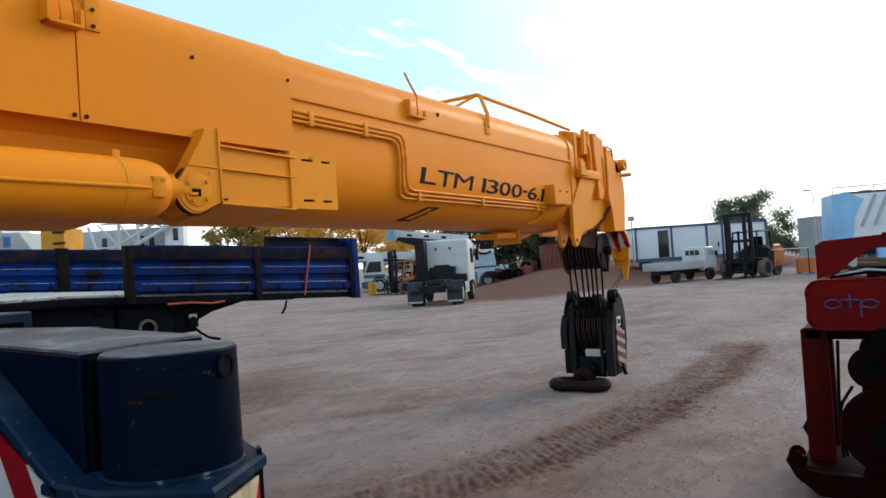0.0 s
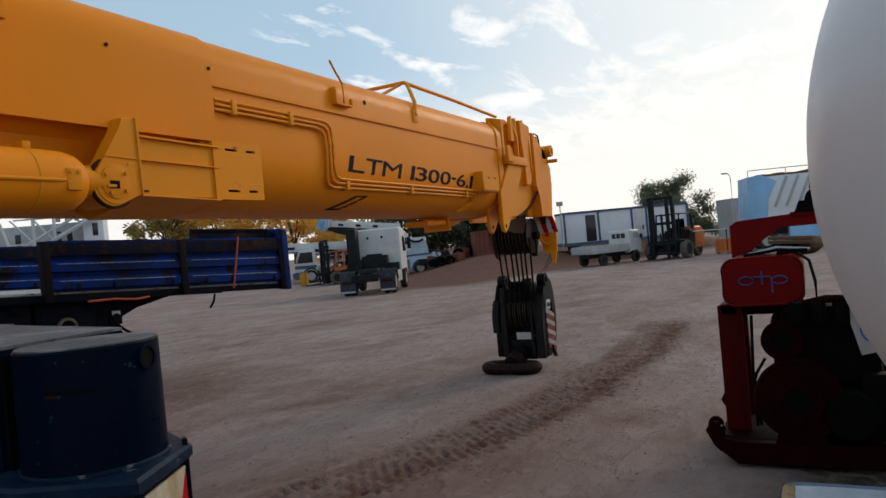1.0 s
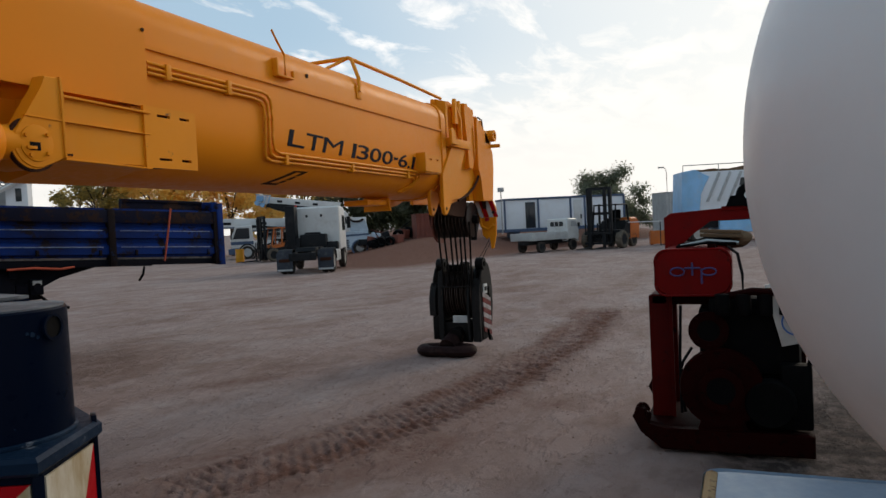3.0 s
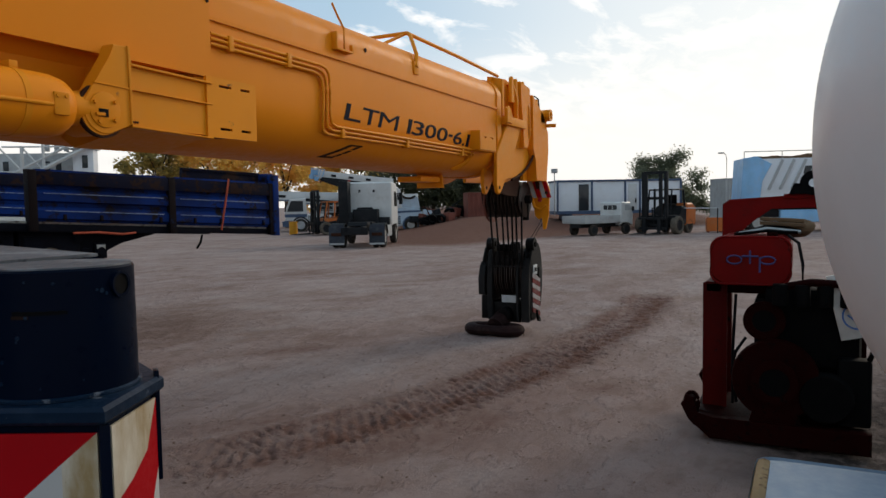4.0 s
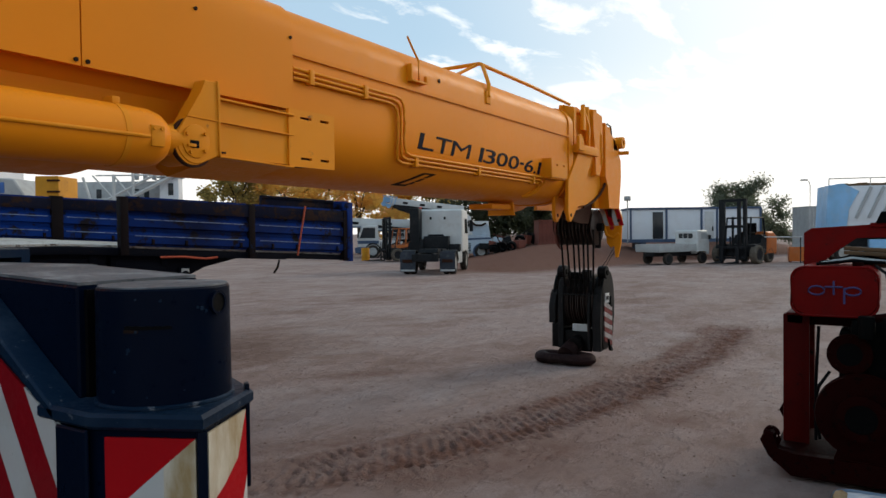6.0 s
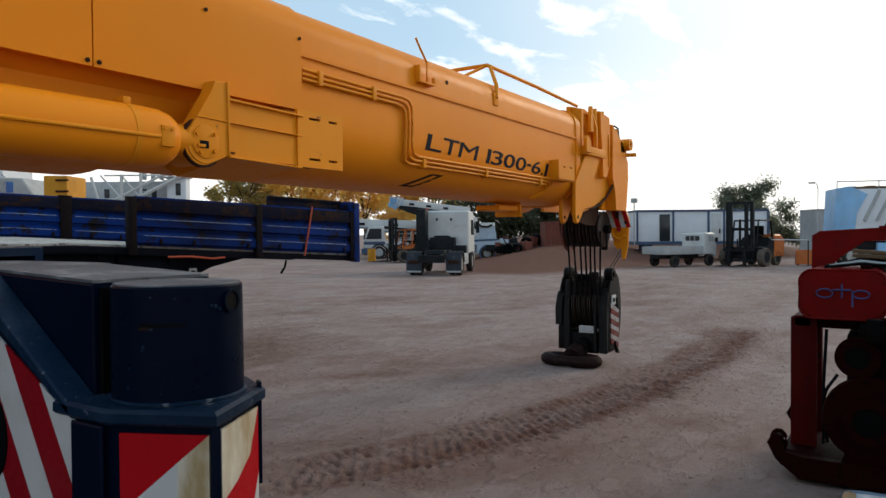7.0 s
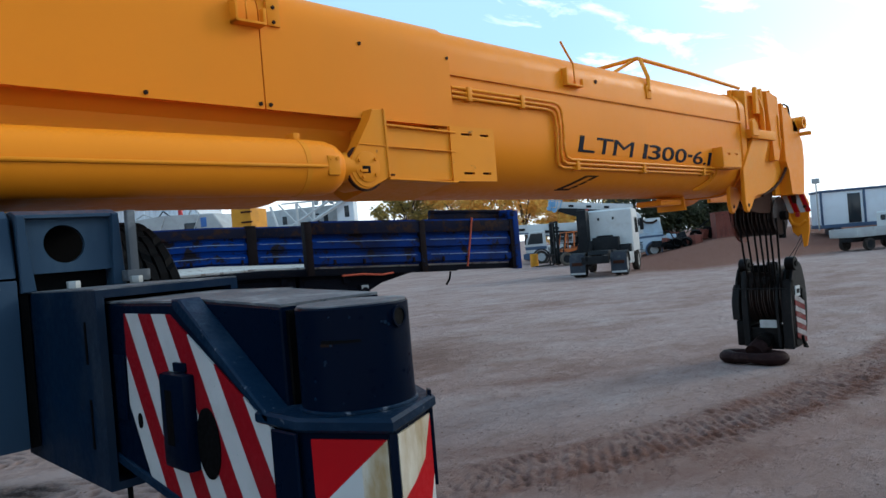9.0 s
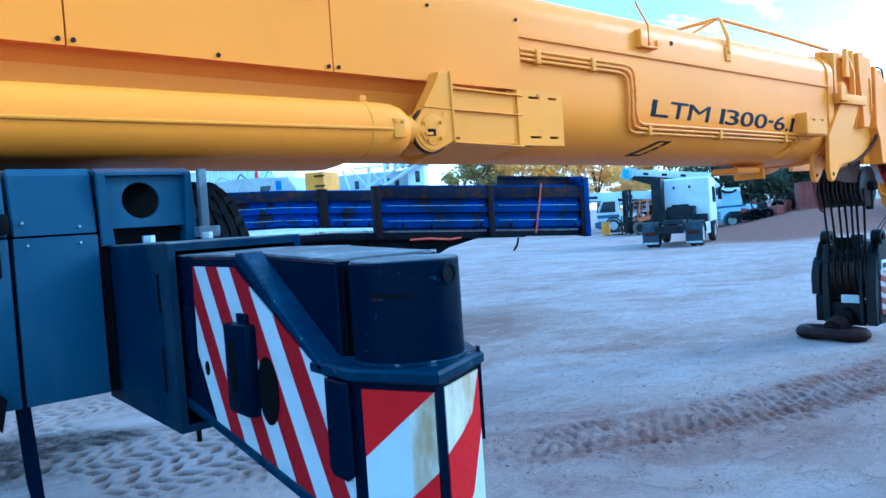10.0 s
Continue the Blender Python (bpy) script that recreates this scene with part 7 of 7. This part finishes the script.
def covered_lorry():
    x, y = yard(-19.0, 30)
    c = thing("covered_lorry", "pale grey lorry with a slack tarpaulin cover", "truck", pose(x, y, 0, 0, 0, SIGHT - 90))
    bm = B()
    prism(bm, [(-3.5, 1.1), (-3.5, 4.3), (-1.0, 4.45), (1.6, 4.35), (2.1, 3.6), (2.1, 1.1)], "y", 0, 2.4, 0.05)
    part("cover", bm, M_wgrey, c)
    bm = B()
    box(bm, 0.1, 0.7, -0.02, 0.02, 3.5, 4.0, 0.02)
    part("window", bm, M_glassdark, c)
    for k in range(2):
        bm = B()
        tube(bm, [(-2.2 + 1.8 * k, -0.03, 1.5), (-0.9 + 1.8 * k, -0.03, 4.3)], 0.02, 6)
        part("lashing", bm, M_wvan, c)
    bm = B()
    lathe(bm, [(4.40, 0.11), (4.66, 0.11), (4.74, 0.06), (4.82, 0.04)], (-0.3, 0.4, 0), "z", 14)
    part("red_bottle", bm, M_redlight, c, "red gas bottle on the cover")
    bm = B()
    box(bm, 0.95, 1.25, -0.02, 0.02, 3.75, 4.2, 0.02)
    part("vent_door", bm, M_logo, c)
    for k, (a, b) in enumerate(((-2.6, -1.7), (-1.4, -0.8), (0.2, 0.7))):
        bm = B()
        tube(bm, [(a, 0.3, 4.42), (0.5 * (a + b), 0.25, 4.62 + 0.06 * k), (b, 0.35, 4.40)], 0.035, 6)
        part("lashed_pipe", bm, M_dark if k % 2 else M_wgrey, c)
    bm = B()
    box(bm, -3.5, 2.2, 0.2, 2.2, 0.6, 1.1, 0.03)
    part("chassis", bm, M_dark, c)
    for xx in (-2.6, 1.2):
        for yy in (0.2, 2.2):
            wheel(c, xx, yy, 0.48, 0.3)


def truck_crane(lat, depth, turn, label, paint, boom_paint, tip, boom_up):
    """A mobile crane: cab, deck, superstructure and a boom laid along it."""
    x, y = yard(lat, depth)
    c = thing("truck_crane", label, "mobile crane", pose(x, y, 0, 0, 0, SIGHT - 90 + turn))
    bm = B()
    box(bm, -4.0, 4.2, 0, 2.4, 0.75, 1.35, 0.04)
    part("deck", bm, paint, c)
    bm = B()
    prism(bm, [(-5.5, 0.6), (-5.6, 1.5), (-5.2, 2.5), (-4.0, 2.55), (-3.9, 0.6)], "y", 0, 2.4, 0.06)
    cab = part("cab", bm, paint, c)
    bm = B()
    prism(bm, [(-5.4, 1.55), (-5.1, 2.35), (-4.2, 2.35), (-4.2, 1.55)], "y", -0.012, 0.0)
    part("window", bm, M_glassdark, cab)
    bm = B()
    box(bm, -0.5, 2.6, 0.3, 2.1, 1.35, 2.3, 0.06)
    part("superstructure", bm, paint, c)
    bm = B()
    prism(bm, [(-1.5, 1.45), (-1.5, 2.7), (-0.6, 2.7), (-0.5, 1.45)], "y", 0.0, 0.9, 0.05)
    oc = part("operator_cab", bm, paint, c)
    bm = B()
    box(bm, -1.4, -0.7, -0.012, 0.0, 1.9, 2.55)
    part("window", bm, M_glassdark, oc)
    bm = B()
    m = Matrix.Translation((2.4, 1.2, 2.45)) @ Matrix.Rotation(radians(boom_up), 4, "Y")
    box(bm, -9.2, 0.4, -0.4, 0.4, -0.38, 0.38, 0.05, m)
    bo = part("boom", bm, boom_paint, c)
    bm = B()
    box(bm, -10.2, -9.15, -0.32, 0.32, -0.36, 0.30, 0.05, m)
    cyl(bm, m @ Vector((-9.9, -0.4, -0.3)), m @ Vector((-9.9, 0.4, -0.3)), 0.3)
    part("boom_tip", bm, tip, bo)
    for k in range(3):
        bm = B()
        box(bm, -8.6 + 2.6 * k, -7.9 + 2.6 * k, -0.415, -0.40, -0.1, 0.1, 0.0, m)
        part("dark_mark", bm, M_dark, bo)
    bm = B()
    box(bm, -5.45, 4.1, 0.25, 2.15, 0.45, 0.745, 0.02)
    part("chassis", bm, M_dark, c)
    bm = B()
    prism(bm, [(-5.75, 0.40), (-5.78, 0.80), (-5.45, 0.88), (-5.0, 0.88), (-5.0, 0.40)], "y", -0.03, 2.43, 0.02)
    part("bumper", bm, M_cabframe, cab)
    bm = B()
    prism(bm, [(-5.56, 1.12), (-5.57, 1.36), (-3.93, 1.36), (-3.93, 1.12)], "y", -0.014, 0.0)
    part("dark_band", bm, M_cabframe, cab)
    bm = B()
    tube(bm, [(-5.3, 0.0, 2.1), (-5.5, -0.22, 2.15), (-5.5, -0.22, 1.75)], 0.03, 6)
    box(bm, -5.56, -5.46, -0.30, -0.14, 1.55, 2.0, 0.02)
    part("mirror", bm, M_dark, cab)
    for a, b, material in ((-3.7, -3.2, M_dark), (-2.0, -0.9, M_paleblue), (-0.8, 0.3, M_cabframe), (0.4, 1.0, M_dark)):
        bm = B()
        box(bm, a, b, -0.05, 0.5, 0.55, 1.05, 0.03)
        part("locker", bm, material, c)
    bm = B()
    box(bm, -3.4, -3.1, -0.10, 2.5, 0.70, 1.10, 0.02)
    box(bm, -3.35, -3.15, -0.12, 0.08, 0.14, 0.72, 0.02)
    part("outrigger", bm, M_dark, c)
    bm = B()
    tube(bm, [(-3.6, 0.05, 1.35), (-3.6, 0.05, 1.95), (-1.6, 0.05, 1.95), (-1.6, 0.05, 1.35)], 0.025, 6)
    tube(bm, [(-3.6, 0.05, 1.65), (-1.6, 0.05, 1.65)], 0.02, 6)
    part("handrail", bm, M_wgrey, c)
    bm = B()
    cyl(bm, m @ Vector((-6.4, -0.62, -0.2)), m @ Vector((-1.0, -0.55, -0.62)), 0.09, n=14)
    part("lift_ram", bm, M_dark, bo)
    bm = B()
    box(bm, -9.0, -0.2, -0.425, -0.402, -0.34, -0.26, 0.0, m)
    part("dark_band", bm, M_cabframe, bo)
    for xx in (-4.4, -2.6, 1.6, 3.2):
        bm = B()
        ring(bm, (xx, -0.03, 0.52), (xx, 0.30, 0.52), 0.66, 0.55, 24)
        part("wheel_arch", bm, M_dark, c)
        for yy in (0.15, 2.25):
            wheel(c, xx, yy, 0.52, 0.36, M_wgrey)
    return c


def rt_crane():
    x, y = yard(0.0, 50)
    c = thing("rough_terrain_crane", "white and light blue rough-terrain crane with its boom raised", "mobile crane", pose(x, y, 0.12, 0, 0, SIGHT - 90))
    bm = B()
    prism(bm, [(-1.1, 0.55), (-1.1, 1.42), (1.3, 1.48), (2.5, 1.62), (3.7, 1.52), (3.85, 1.3), (3.85, 0.75), (3.6, 0.62), (3.45, 0.92), (2.75, 0.92), (2.6, 0.45), (1.2, 0.45)], "y", 0.0, 2.4, 0.03)
    body = part("body", bm, M_paleblue, c)
    bm = B()
    prism(bm, [(1.3, 1.16), (2.6, 1.26), (3.8, 1.30), (3.8, 1.42), (2.6, 1.40), (1.3, 1.32)], "y", -0.015, -0.002)
    part("dark_band", bm, M_cabframe, body)
    for k in range(5):
        bm = B()
        box(bm, 2.06, 2.40, -0.02, 0.01, 0.50 + 0.115 * k, 0.565 + 0.115 * k, 0.004)
        part("louvre", bm, M_dark, body)
    bm = B()
    box(bm, 1.60, 1.82, -0.012, 0.01, 0.72, 0.98, 0.006)
    part("step_opening", bm, M_dark, body)
    bm = B()
    ring(bm, (3.1, -0.05, 0.44), (3.1, 0.30, 0.44), 0.58, 0.47, 28)
    part("wheel_arch", bm, M_cabframe, body)
    bm = B()
    prism(bm, [(2.46, 1.58), (2.46, 2.38), (2.7, 2.42), (2.95, 2.30), (3.3, 2.30), (3.62, 2.36), (3.78, 1.52)], "y", 0.25, 2.0, 0.04)
    part("engine_hood", bm, M_paleblue, c)
    bm = B()
    tube(bm, [(2.55, 0.2, 2.42), (2.75, 0.18, 2.28), (3.15, 0.18, 2.26), (3.45, 0.2, 2.40)], 0.07, 8)
    part("winch_rope", bm, M_rust, c)
    bm = B()
    prism(bm, [(1.32, 1.48), (1.32, 3.22), (1.9, 3.16), (2.42, 2.86), (2.50, 1.60)], "y", -0.02, 1.2, 0.05)
    cab = part("cab", bm, M_wvan, c)
    for pts in ([(1.42, 2.15), (1.42, 2.95), (1.72, 2.92), (1.80, 2.15)], [(1.98, 2.12), (1.98, 2.56), (2.28, 2.54), (2.34, 2.12)]):
        bm = B()
        prism(bm, pts, "y", -0.035, -0.022)
        part("window", bm, M_glassdark, cab)
    bm = B()
    prism(bm, [(-1.05, 1.42), (-0.98, 2.15), (-0.5, 2.42), (0.55, 2.62), (0.75, 1.46)], "y", -0.05, 1.4, 0.05)
    dc = part("drive_cab", bm, M_ltblue, c, "light blue driving cab")
    for u0, u1 in ((-0.90, -0.50), (-0.40, 0.02), (0.14, 0.46)):
        bm = B()
        box(bm, u0, u1, -0.066, -0.052, 1.60, 2.06, 0.006)
        part("window", bm, M_glassdark, dc)
    m = Matrix.Translation((-3.2, 1.0, 4.02)) @ Matrix.Rotation(radians(7.2), 4, "Y")
    bm = B()
    box(bm, 0.0, 5.2, -0.32, 0.32, -0.30, 0.26, 0.04, m)
    bo = part("boom", bm, M_wvan, c)
    bm = B()
    box(bm, -0.5, 0.12, -0.30, 0.30, -0.10, 0.28, 0.05, m)
    for u, v in ((-0.42, -0.22), (-0.08, -0.32)):
        cyl(bm, m @ Vector((u, -0.33, v)), m @ Vector((u, 0.33, v)), 0.17, n=16)
    part("boom_tip", bm, M_ltblue, bo)
    bm = B()
    for u in (-0.45, -0.2, 0.05, 0.3):
        tube(bm, [m @ Vector((u, -0.35, -0.36)), m @ Vector((u + 0.12, -0.35, 0.34))], 0.035, 6)
    tube(bm, [m @ Vector((-0.55, -0.36, 0.34)), m @ Vector((0.5, -0.36, 0.34))], 0.03, 6)
    part("tip_lattice", bm, M_ltblue, bo)
    bm = B()
    prism(bm, [(-3.1, 3.62), (-2.5, 3.35), (-1.8, 3.12), (0.6, 2.95), (0.6, 3.32), (-1.8, 3.68), (-2.9, 3.80)], "y", 0.55, 0.66, 0.01)
    part("jib", bm, M_dark, bo)
    for k in range(3):
        bm = B()
        box(bm, 0.9 + 1.2 * k, 1.25 + 1.2 * k, -0.335, -0.322, -0.08, 0.08, 0.0, m)
        part("dark_mark", bm, M_dark, bo)
    for xx in (0.0, 3.1):
        for yy in (0.05, 2.3):
            wheel(c, xx, yy, 0.44, 0.40, M_wgrey)
    for u in (3.98, 4.30):
        bm = B()
        box(bm, u, u + 0.26, 0.1, 0.5, 0.35, 1.45 - 0.2 * (u - 3.98), 0.02)
        part("outrigger_leg", bm, M_paleblue, c)
    bm = B()
    prism(bm, [(3.9, 0.06), (4.7, 0.0), (5.0, 0.10), (4.5, 0.24), (3.9, 0.26)], "y", 0.0, 0.5, 0.01)
    part("outrigger_foot", bm, M_rust, c)


def steel_container(lat, depth, z0, w, h, material, label, d=2.4):
    x, y = yard(lat, depth)
    c = thing("steel_container", label, "container", pose(x, y, z0, 0, 0, SIGHT - 90))
    n = max(4, int(w / 0.28))
    pts = []
    for k in range(n):
        a = w * k / n
        s = w / n
        pts += [(a, 0.0), (a + 0.35 * s, 0.0), (a + 0.5 * s, 0.05), (a + 0.85 * s, 0.05)]
    bm = B()
    prism(bm, pts + [(w, 0.0), (w, d), (0, d)], "z", 0.08, h - 0.08)
    part("wall", bm, material, c)
    bm = B()
    box(bm, -0.03, w + 0.03, -0.03, d, h - 0.1, h, 0.01)
    part("roof_edge", bm, material, c)
    bm = B()
    box(bm, -0.03, w + 0.03, -0.03, d, -0.6, 0.1, 0.01)
    part("base_edge", bm, material, c)
    return c


def blue_truck():
    x, y = yard(21.6, 40)
    c = thing("tipper_truck", "white truck with a slatted body and light blue end panel", "truck", pose(x, y, 0, 0, 0, SIGHT - 90 - 16))
    bm = B()
    box(bm, 0.9, 8.5, 0.0, 2.5, 1.35, 4.2, 0.03)
    body = part("body", bm, M_cabin, c)
    bm = B()
    prism(bm, [(0.0, 1.3), (0.15, 4.25), (0.9, 4.35), (1.7, 3.9), (1.15, 2.9), (1.0, 1.3)], "y", -0.08, 2.5, 0.03)
    part("end_panel", bm, M_ltblue, c)
    for k in range(5):
        bm = B()
        m = Matrix.Translation((1.9 + 0.62 * k, -0.06, 3.25)) @ Matrix.Rotation(radians(24), 4, "Y")
        box(bm, -0.07, 0.07, -0.05, 0.05, -0.9, 0.95, 0.01, m)
        part("stay", bm, M_wgrey, body)
    rng = random.Random(4)
    for k in range(16):
        bm = B()
        box(bm, 0.7 + 0.48 * k, 1.2 + 0.48 * k, 0.1, 2.3, 4.15, 4.32 + 0.14 * rng.random(), 0.04)
        part("bundle", bm, M_card, c)
    bm = B()
    tube(bm, [(0.2, -0.02, 4.62), (8.4, -0.02, 4.62)], 0.03, 6)
    for k in range(5):
        tube(bm, [(0.2 + 2.05 * k, -0.02, 4.2), (0.2 + 2.05 * k, -0.02, 4.62)], 0.025, 6)
    part("top_rail", bm, M_wgrey, c)
    bm = B()
    box(bm, 2.2, 8.5, -0.05, 2.5, 0.55, 1.25, 0.03)
    part("skirt", bm, M_ltblue, c)
    bm = B()
    box(bm, 0.2, 8.3, 0.3, 2.2, 0.85, 1.35, 0.03)
    part("chassis", bm, M_dark, c)
    bm = B()
    prism(bm, [(3.4, 3.3), (3.9, 3.3), (3.9, 3.75), (3.5, 3.75)], "y", -0.012, 0.0)
    part("dark_sign", bm, M_glassdark, c)
    for xx in (1.0, 6.6, 7.7):
        for yy in (0.2, 2.3):
            wheel(c, xx, yy, 0.5, 0.34)
    return c


def scrap(lat, depth, z0, seed, label):
    x, y = yard(lat, depth)
    c = thing("scrap_heap", label, "scrap", pose(x, y, z0, 0, 0, SIGHT - 90))
    rng = random.Random(seed)
    for k in range(9):
        bm = B()
        px, py, w, h = rng.uniform(-0.4, 2.4), rng.uniform(0, 1.4), rng.uniform(0.3, 0.9), rng.uniform(0.25, 0.7)
        box(bm, -w / 2, w / 2, -0.3, 0.3, 0, h, 0.04, Matrix.Translation((px, py, -0.1 + 0.25 * rng.random())) @ Matrix.Rotation(rng.uniform(-0.35, 0.35), 4, "Y") @ Matrix.Rotation(rng.uniform(0, 3), 4, "Z"))
        part("plate", bm, (M_dark, M_black, M_brownrust)[k % 3], c)
    for k in range(7):
        bm = B()
        a, e = rng.uniform(-0.3, 2.4), rng.uniform(0.2, 1.2)
        tube(bm, [(a, e, 0.0), (a + rng.uniform(-0.4, 0.4), e, 0.5), (a + rng.uniform(-1.1, 1.1), e + 0.1, 0.55 + 0.7 * rng.random())], 0.035, 6)
        part("bar", bm, M_brownrust if k % 3 else M_dark, c)
    for k in range(2):
        bm = B()
        px = rng.uniform(0, 2.0)
        ring(bm, (px, -0.2, 0.28), (px + 0.1, 0.05, 0.36), 0.34, 0.2, 18)
        part("tyre", bm, M_black, c)


tractor_unit()
site_cabin(12.95, 48, 1.2, 8.68, 2.2, "long white panelled site cabin with dark blue frame")
pickup()
forklift(17.1, 40.2, SIGHT + 129, 1.12, M_orange, "large black and orange forklift with a tall mast")
forklift(-2.55, 50.0, SIGHT + 112, 0.95, M_orange, "orange forklift with a narrow mast parked by the cranes")
tree(25.0, 60, 5.6, 2.15, M_leafgrey, 5, n=15000, label="grey-green tree behind the white cabin", size=0.11, low=0.45)
tree(27.0, 58, 4.4, 1.6, M_leafgrey, 8, trunk=0.12, n=4200, label="thin drooping grey-green tree", size=0.11, low=0.3)
for lat, depth, h, sp, leaf, sd in ((-19.6, 66, 8.4, 1.6, M_leafolive, 11), (-17.4, 64, 9.0, 2.0, M_leafolive, 12), (-15.8, 67, 9.6, 2.6, M_leafgold, 13), (-12.9, 64, 9.0, 2.5, M_leafgold, 14), (-10.2, 66, 9.2, 2.5, M_leafgold, 15), (-7.2, 68, 8.6, 2.6, M_leafgold, 16), (-4.0, 70, 8.2, 2.8, M_leafgold, 20), (-0.6, 71, 7.2, 2.6, M_leafolive, 21), (2.6, 66, 6.4, 3.0, M_leafgreen, 17), (6.4, 68, 5.6, 2.8, M_leafgreen, 18), (9.8, 70, 5.2, 2.6, M_leafgreen, 19)):
    tree(lat, depth, h, sp, leaf, sd, n=2600 if leaf is M_leafolive else 4600, label="golden autumn tree behind the yard" if leaf is M_leafgold else "olive green tree behind the yard" if leaf is M_leafolive else "dark green tree behind the yard", size=0.20, low=0.36, group="trees behind the yard")
lattice_house()
yellow_machine()
covered_lorry()
truck_crane(-0.5, 56, 4, "white truck crane with its boom laid level", M_wvan, M_wvan, M_wgrey, 2)
truck_crane(1.5, 60, -6, "grey-white truck crane parked behind another crane", M_wgrey, M_wvan, M_wgrey, 0)
rt_crane()
steel_container(7.1, 50, 1.05, 1.6, 1.65, M_brownrust, "rusty red-brown steel container on the soil bank")
steel_container(26.9, 52, 0.6, 1.1, 2.9, M_wgrey, "pale grey ribbed steel container")
steel_container(32.5, 55, 0.2, 6.0, 2.6, M_brownrust, "rusty red-brown steel container beyond the trucks")
blue_truck()
for lat, depth, z0, sd in ((3.6, 49, 0.6, 2), (5.0, 52, 1.0, 3)):
    scrap(lat, depth, z0, sd, "dark heap of rusty plates, bars and tyres on the bank")
# floodlight on a pole beside the cabin
x, y = yard(12.6, 47.5)
fl = thing("floodlight", "small floodlight on a thin pole", "lamp", pose(x, y, 1.0))
bm = B()
tube(bm, [(0, 0, 0), (0, 0, 2.9)], 0.04, 8)
part("pole", bm, M_steel, fl)
bm = B()
box(bm, -0.12, 0.12, -0.2, 0.2, 2.85, 3.15, 0.03)
part("lamp_head", bm, M_wgrey, fl)
# yellow drum near the small forklift
x, y = yard(-5.0, 51)
dr = thing("steel_drum", "yellow steel drum standing on the dirt", "drum", pose(x, y, 0))
bm = B()
lathe(bm, [(0.0, 0.29), (0.3, 0.29), (0.31, 0.30), (0.33, 0.29), (0.6, 0.29), (0.61, 0.30), (0.63, 0.29), (0.9, 0.29)], (0, 0, 0), "z", 24)
part("shell", bm, M_yellowbg, dr)
# white sheds and an old yellow container behind the crane's carrier
for lat, depth, z0, w, h, material, label in ((-29.5, 33.0, 0.4, 9.5, 4.9, M_cabin, "white ribbed steel store behind the crane"), (-30.0, 24.0, 0.4, 5.8, 4.9, M_yellowbg, "old yellow steel container with rusty patches")):
    steel_container(lat, depth, z0, w, h, material, label)
# street lamp far behind the trucks
x, y = yard(32.3, 62.2)
sl = thing("street_lamp", "tall thin street lamp with a flat head", "lamp", pose(x, y, 0))
bm = B()
tube(bm, [(0, 0, 0), (0, 0, 5.6), (0.05, 0.1, 5.95), (0.1, 0.3, 6.08)], 0.035, 8)
part("pole", bm, M_galv, sl)
bm = B()
box(bm, -0.12, 0.22, 0.2, 0.75, 6.02, 6.14, 0.04)
part("lamp_head", bm, M_wgrey, sl)
# rusty orange steel bin and a pale rail beside the forklift
x, y = yard(20.2, 40.3)
bn = thing("steel_bin", "rusty orange open steel bin on the dirt", "bin", pose(x, y, 0, 0, 0, SIGHT - 90 - 20))
bm = B()
for a, b, c, d in ((-0.45, 0.45, -0.35, -0.31), (-0.45, 0.45, 0.31, 0.35), (-0.45, -0.41, -0.31, 0.31), (0.41, 0.45, -0.31, 0.31)):
    box(bm, a, b, c, d, 0.08, 0.86, 0.008)
box(bm, -0.41, 0.41, -0.31, 0.31, 0.08, 0.12)
part("body", bm, M_orange, bn)
for u in (-0.35, 0.35):
    bm = B()
    box(bm, u - 0.05, u + 0.05, -0.33, 0.33, 0.0, 0.08, 0.005)
    part("runner", bm, M_brownrust, bn)
x, y = yard(18.1, 40.19)
rl = thing("barrier_rail", "thin pale steel rail on two posts", "barrier", pose(x, y, 0, 0, 0, SIGHT - 90 - 25))
bm = B()
tube(bm, [(0, 0, 1.45), (2.1, 0, 1.42)], 0.03, 8)
part("rail", bm, M_wvan, rl)
for u in (0.05, 2.0):
    bm = B()
    tube(bm, [(u, 0, 0), (u, 0, 1.43)], 0.03, 8)
    part("post", bm, M_dark, rl)
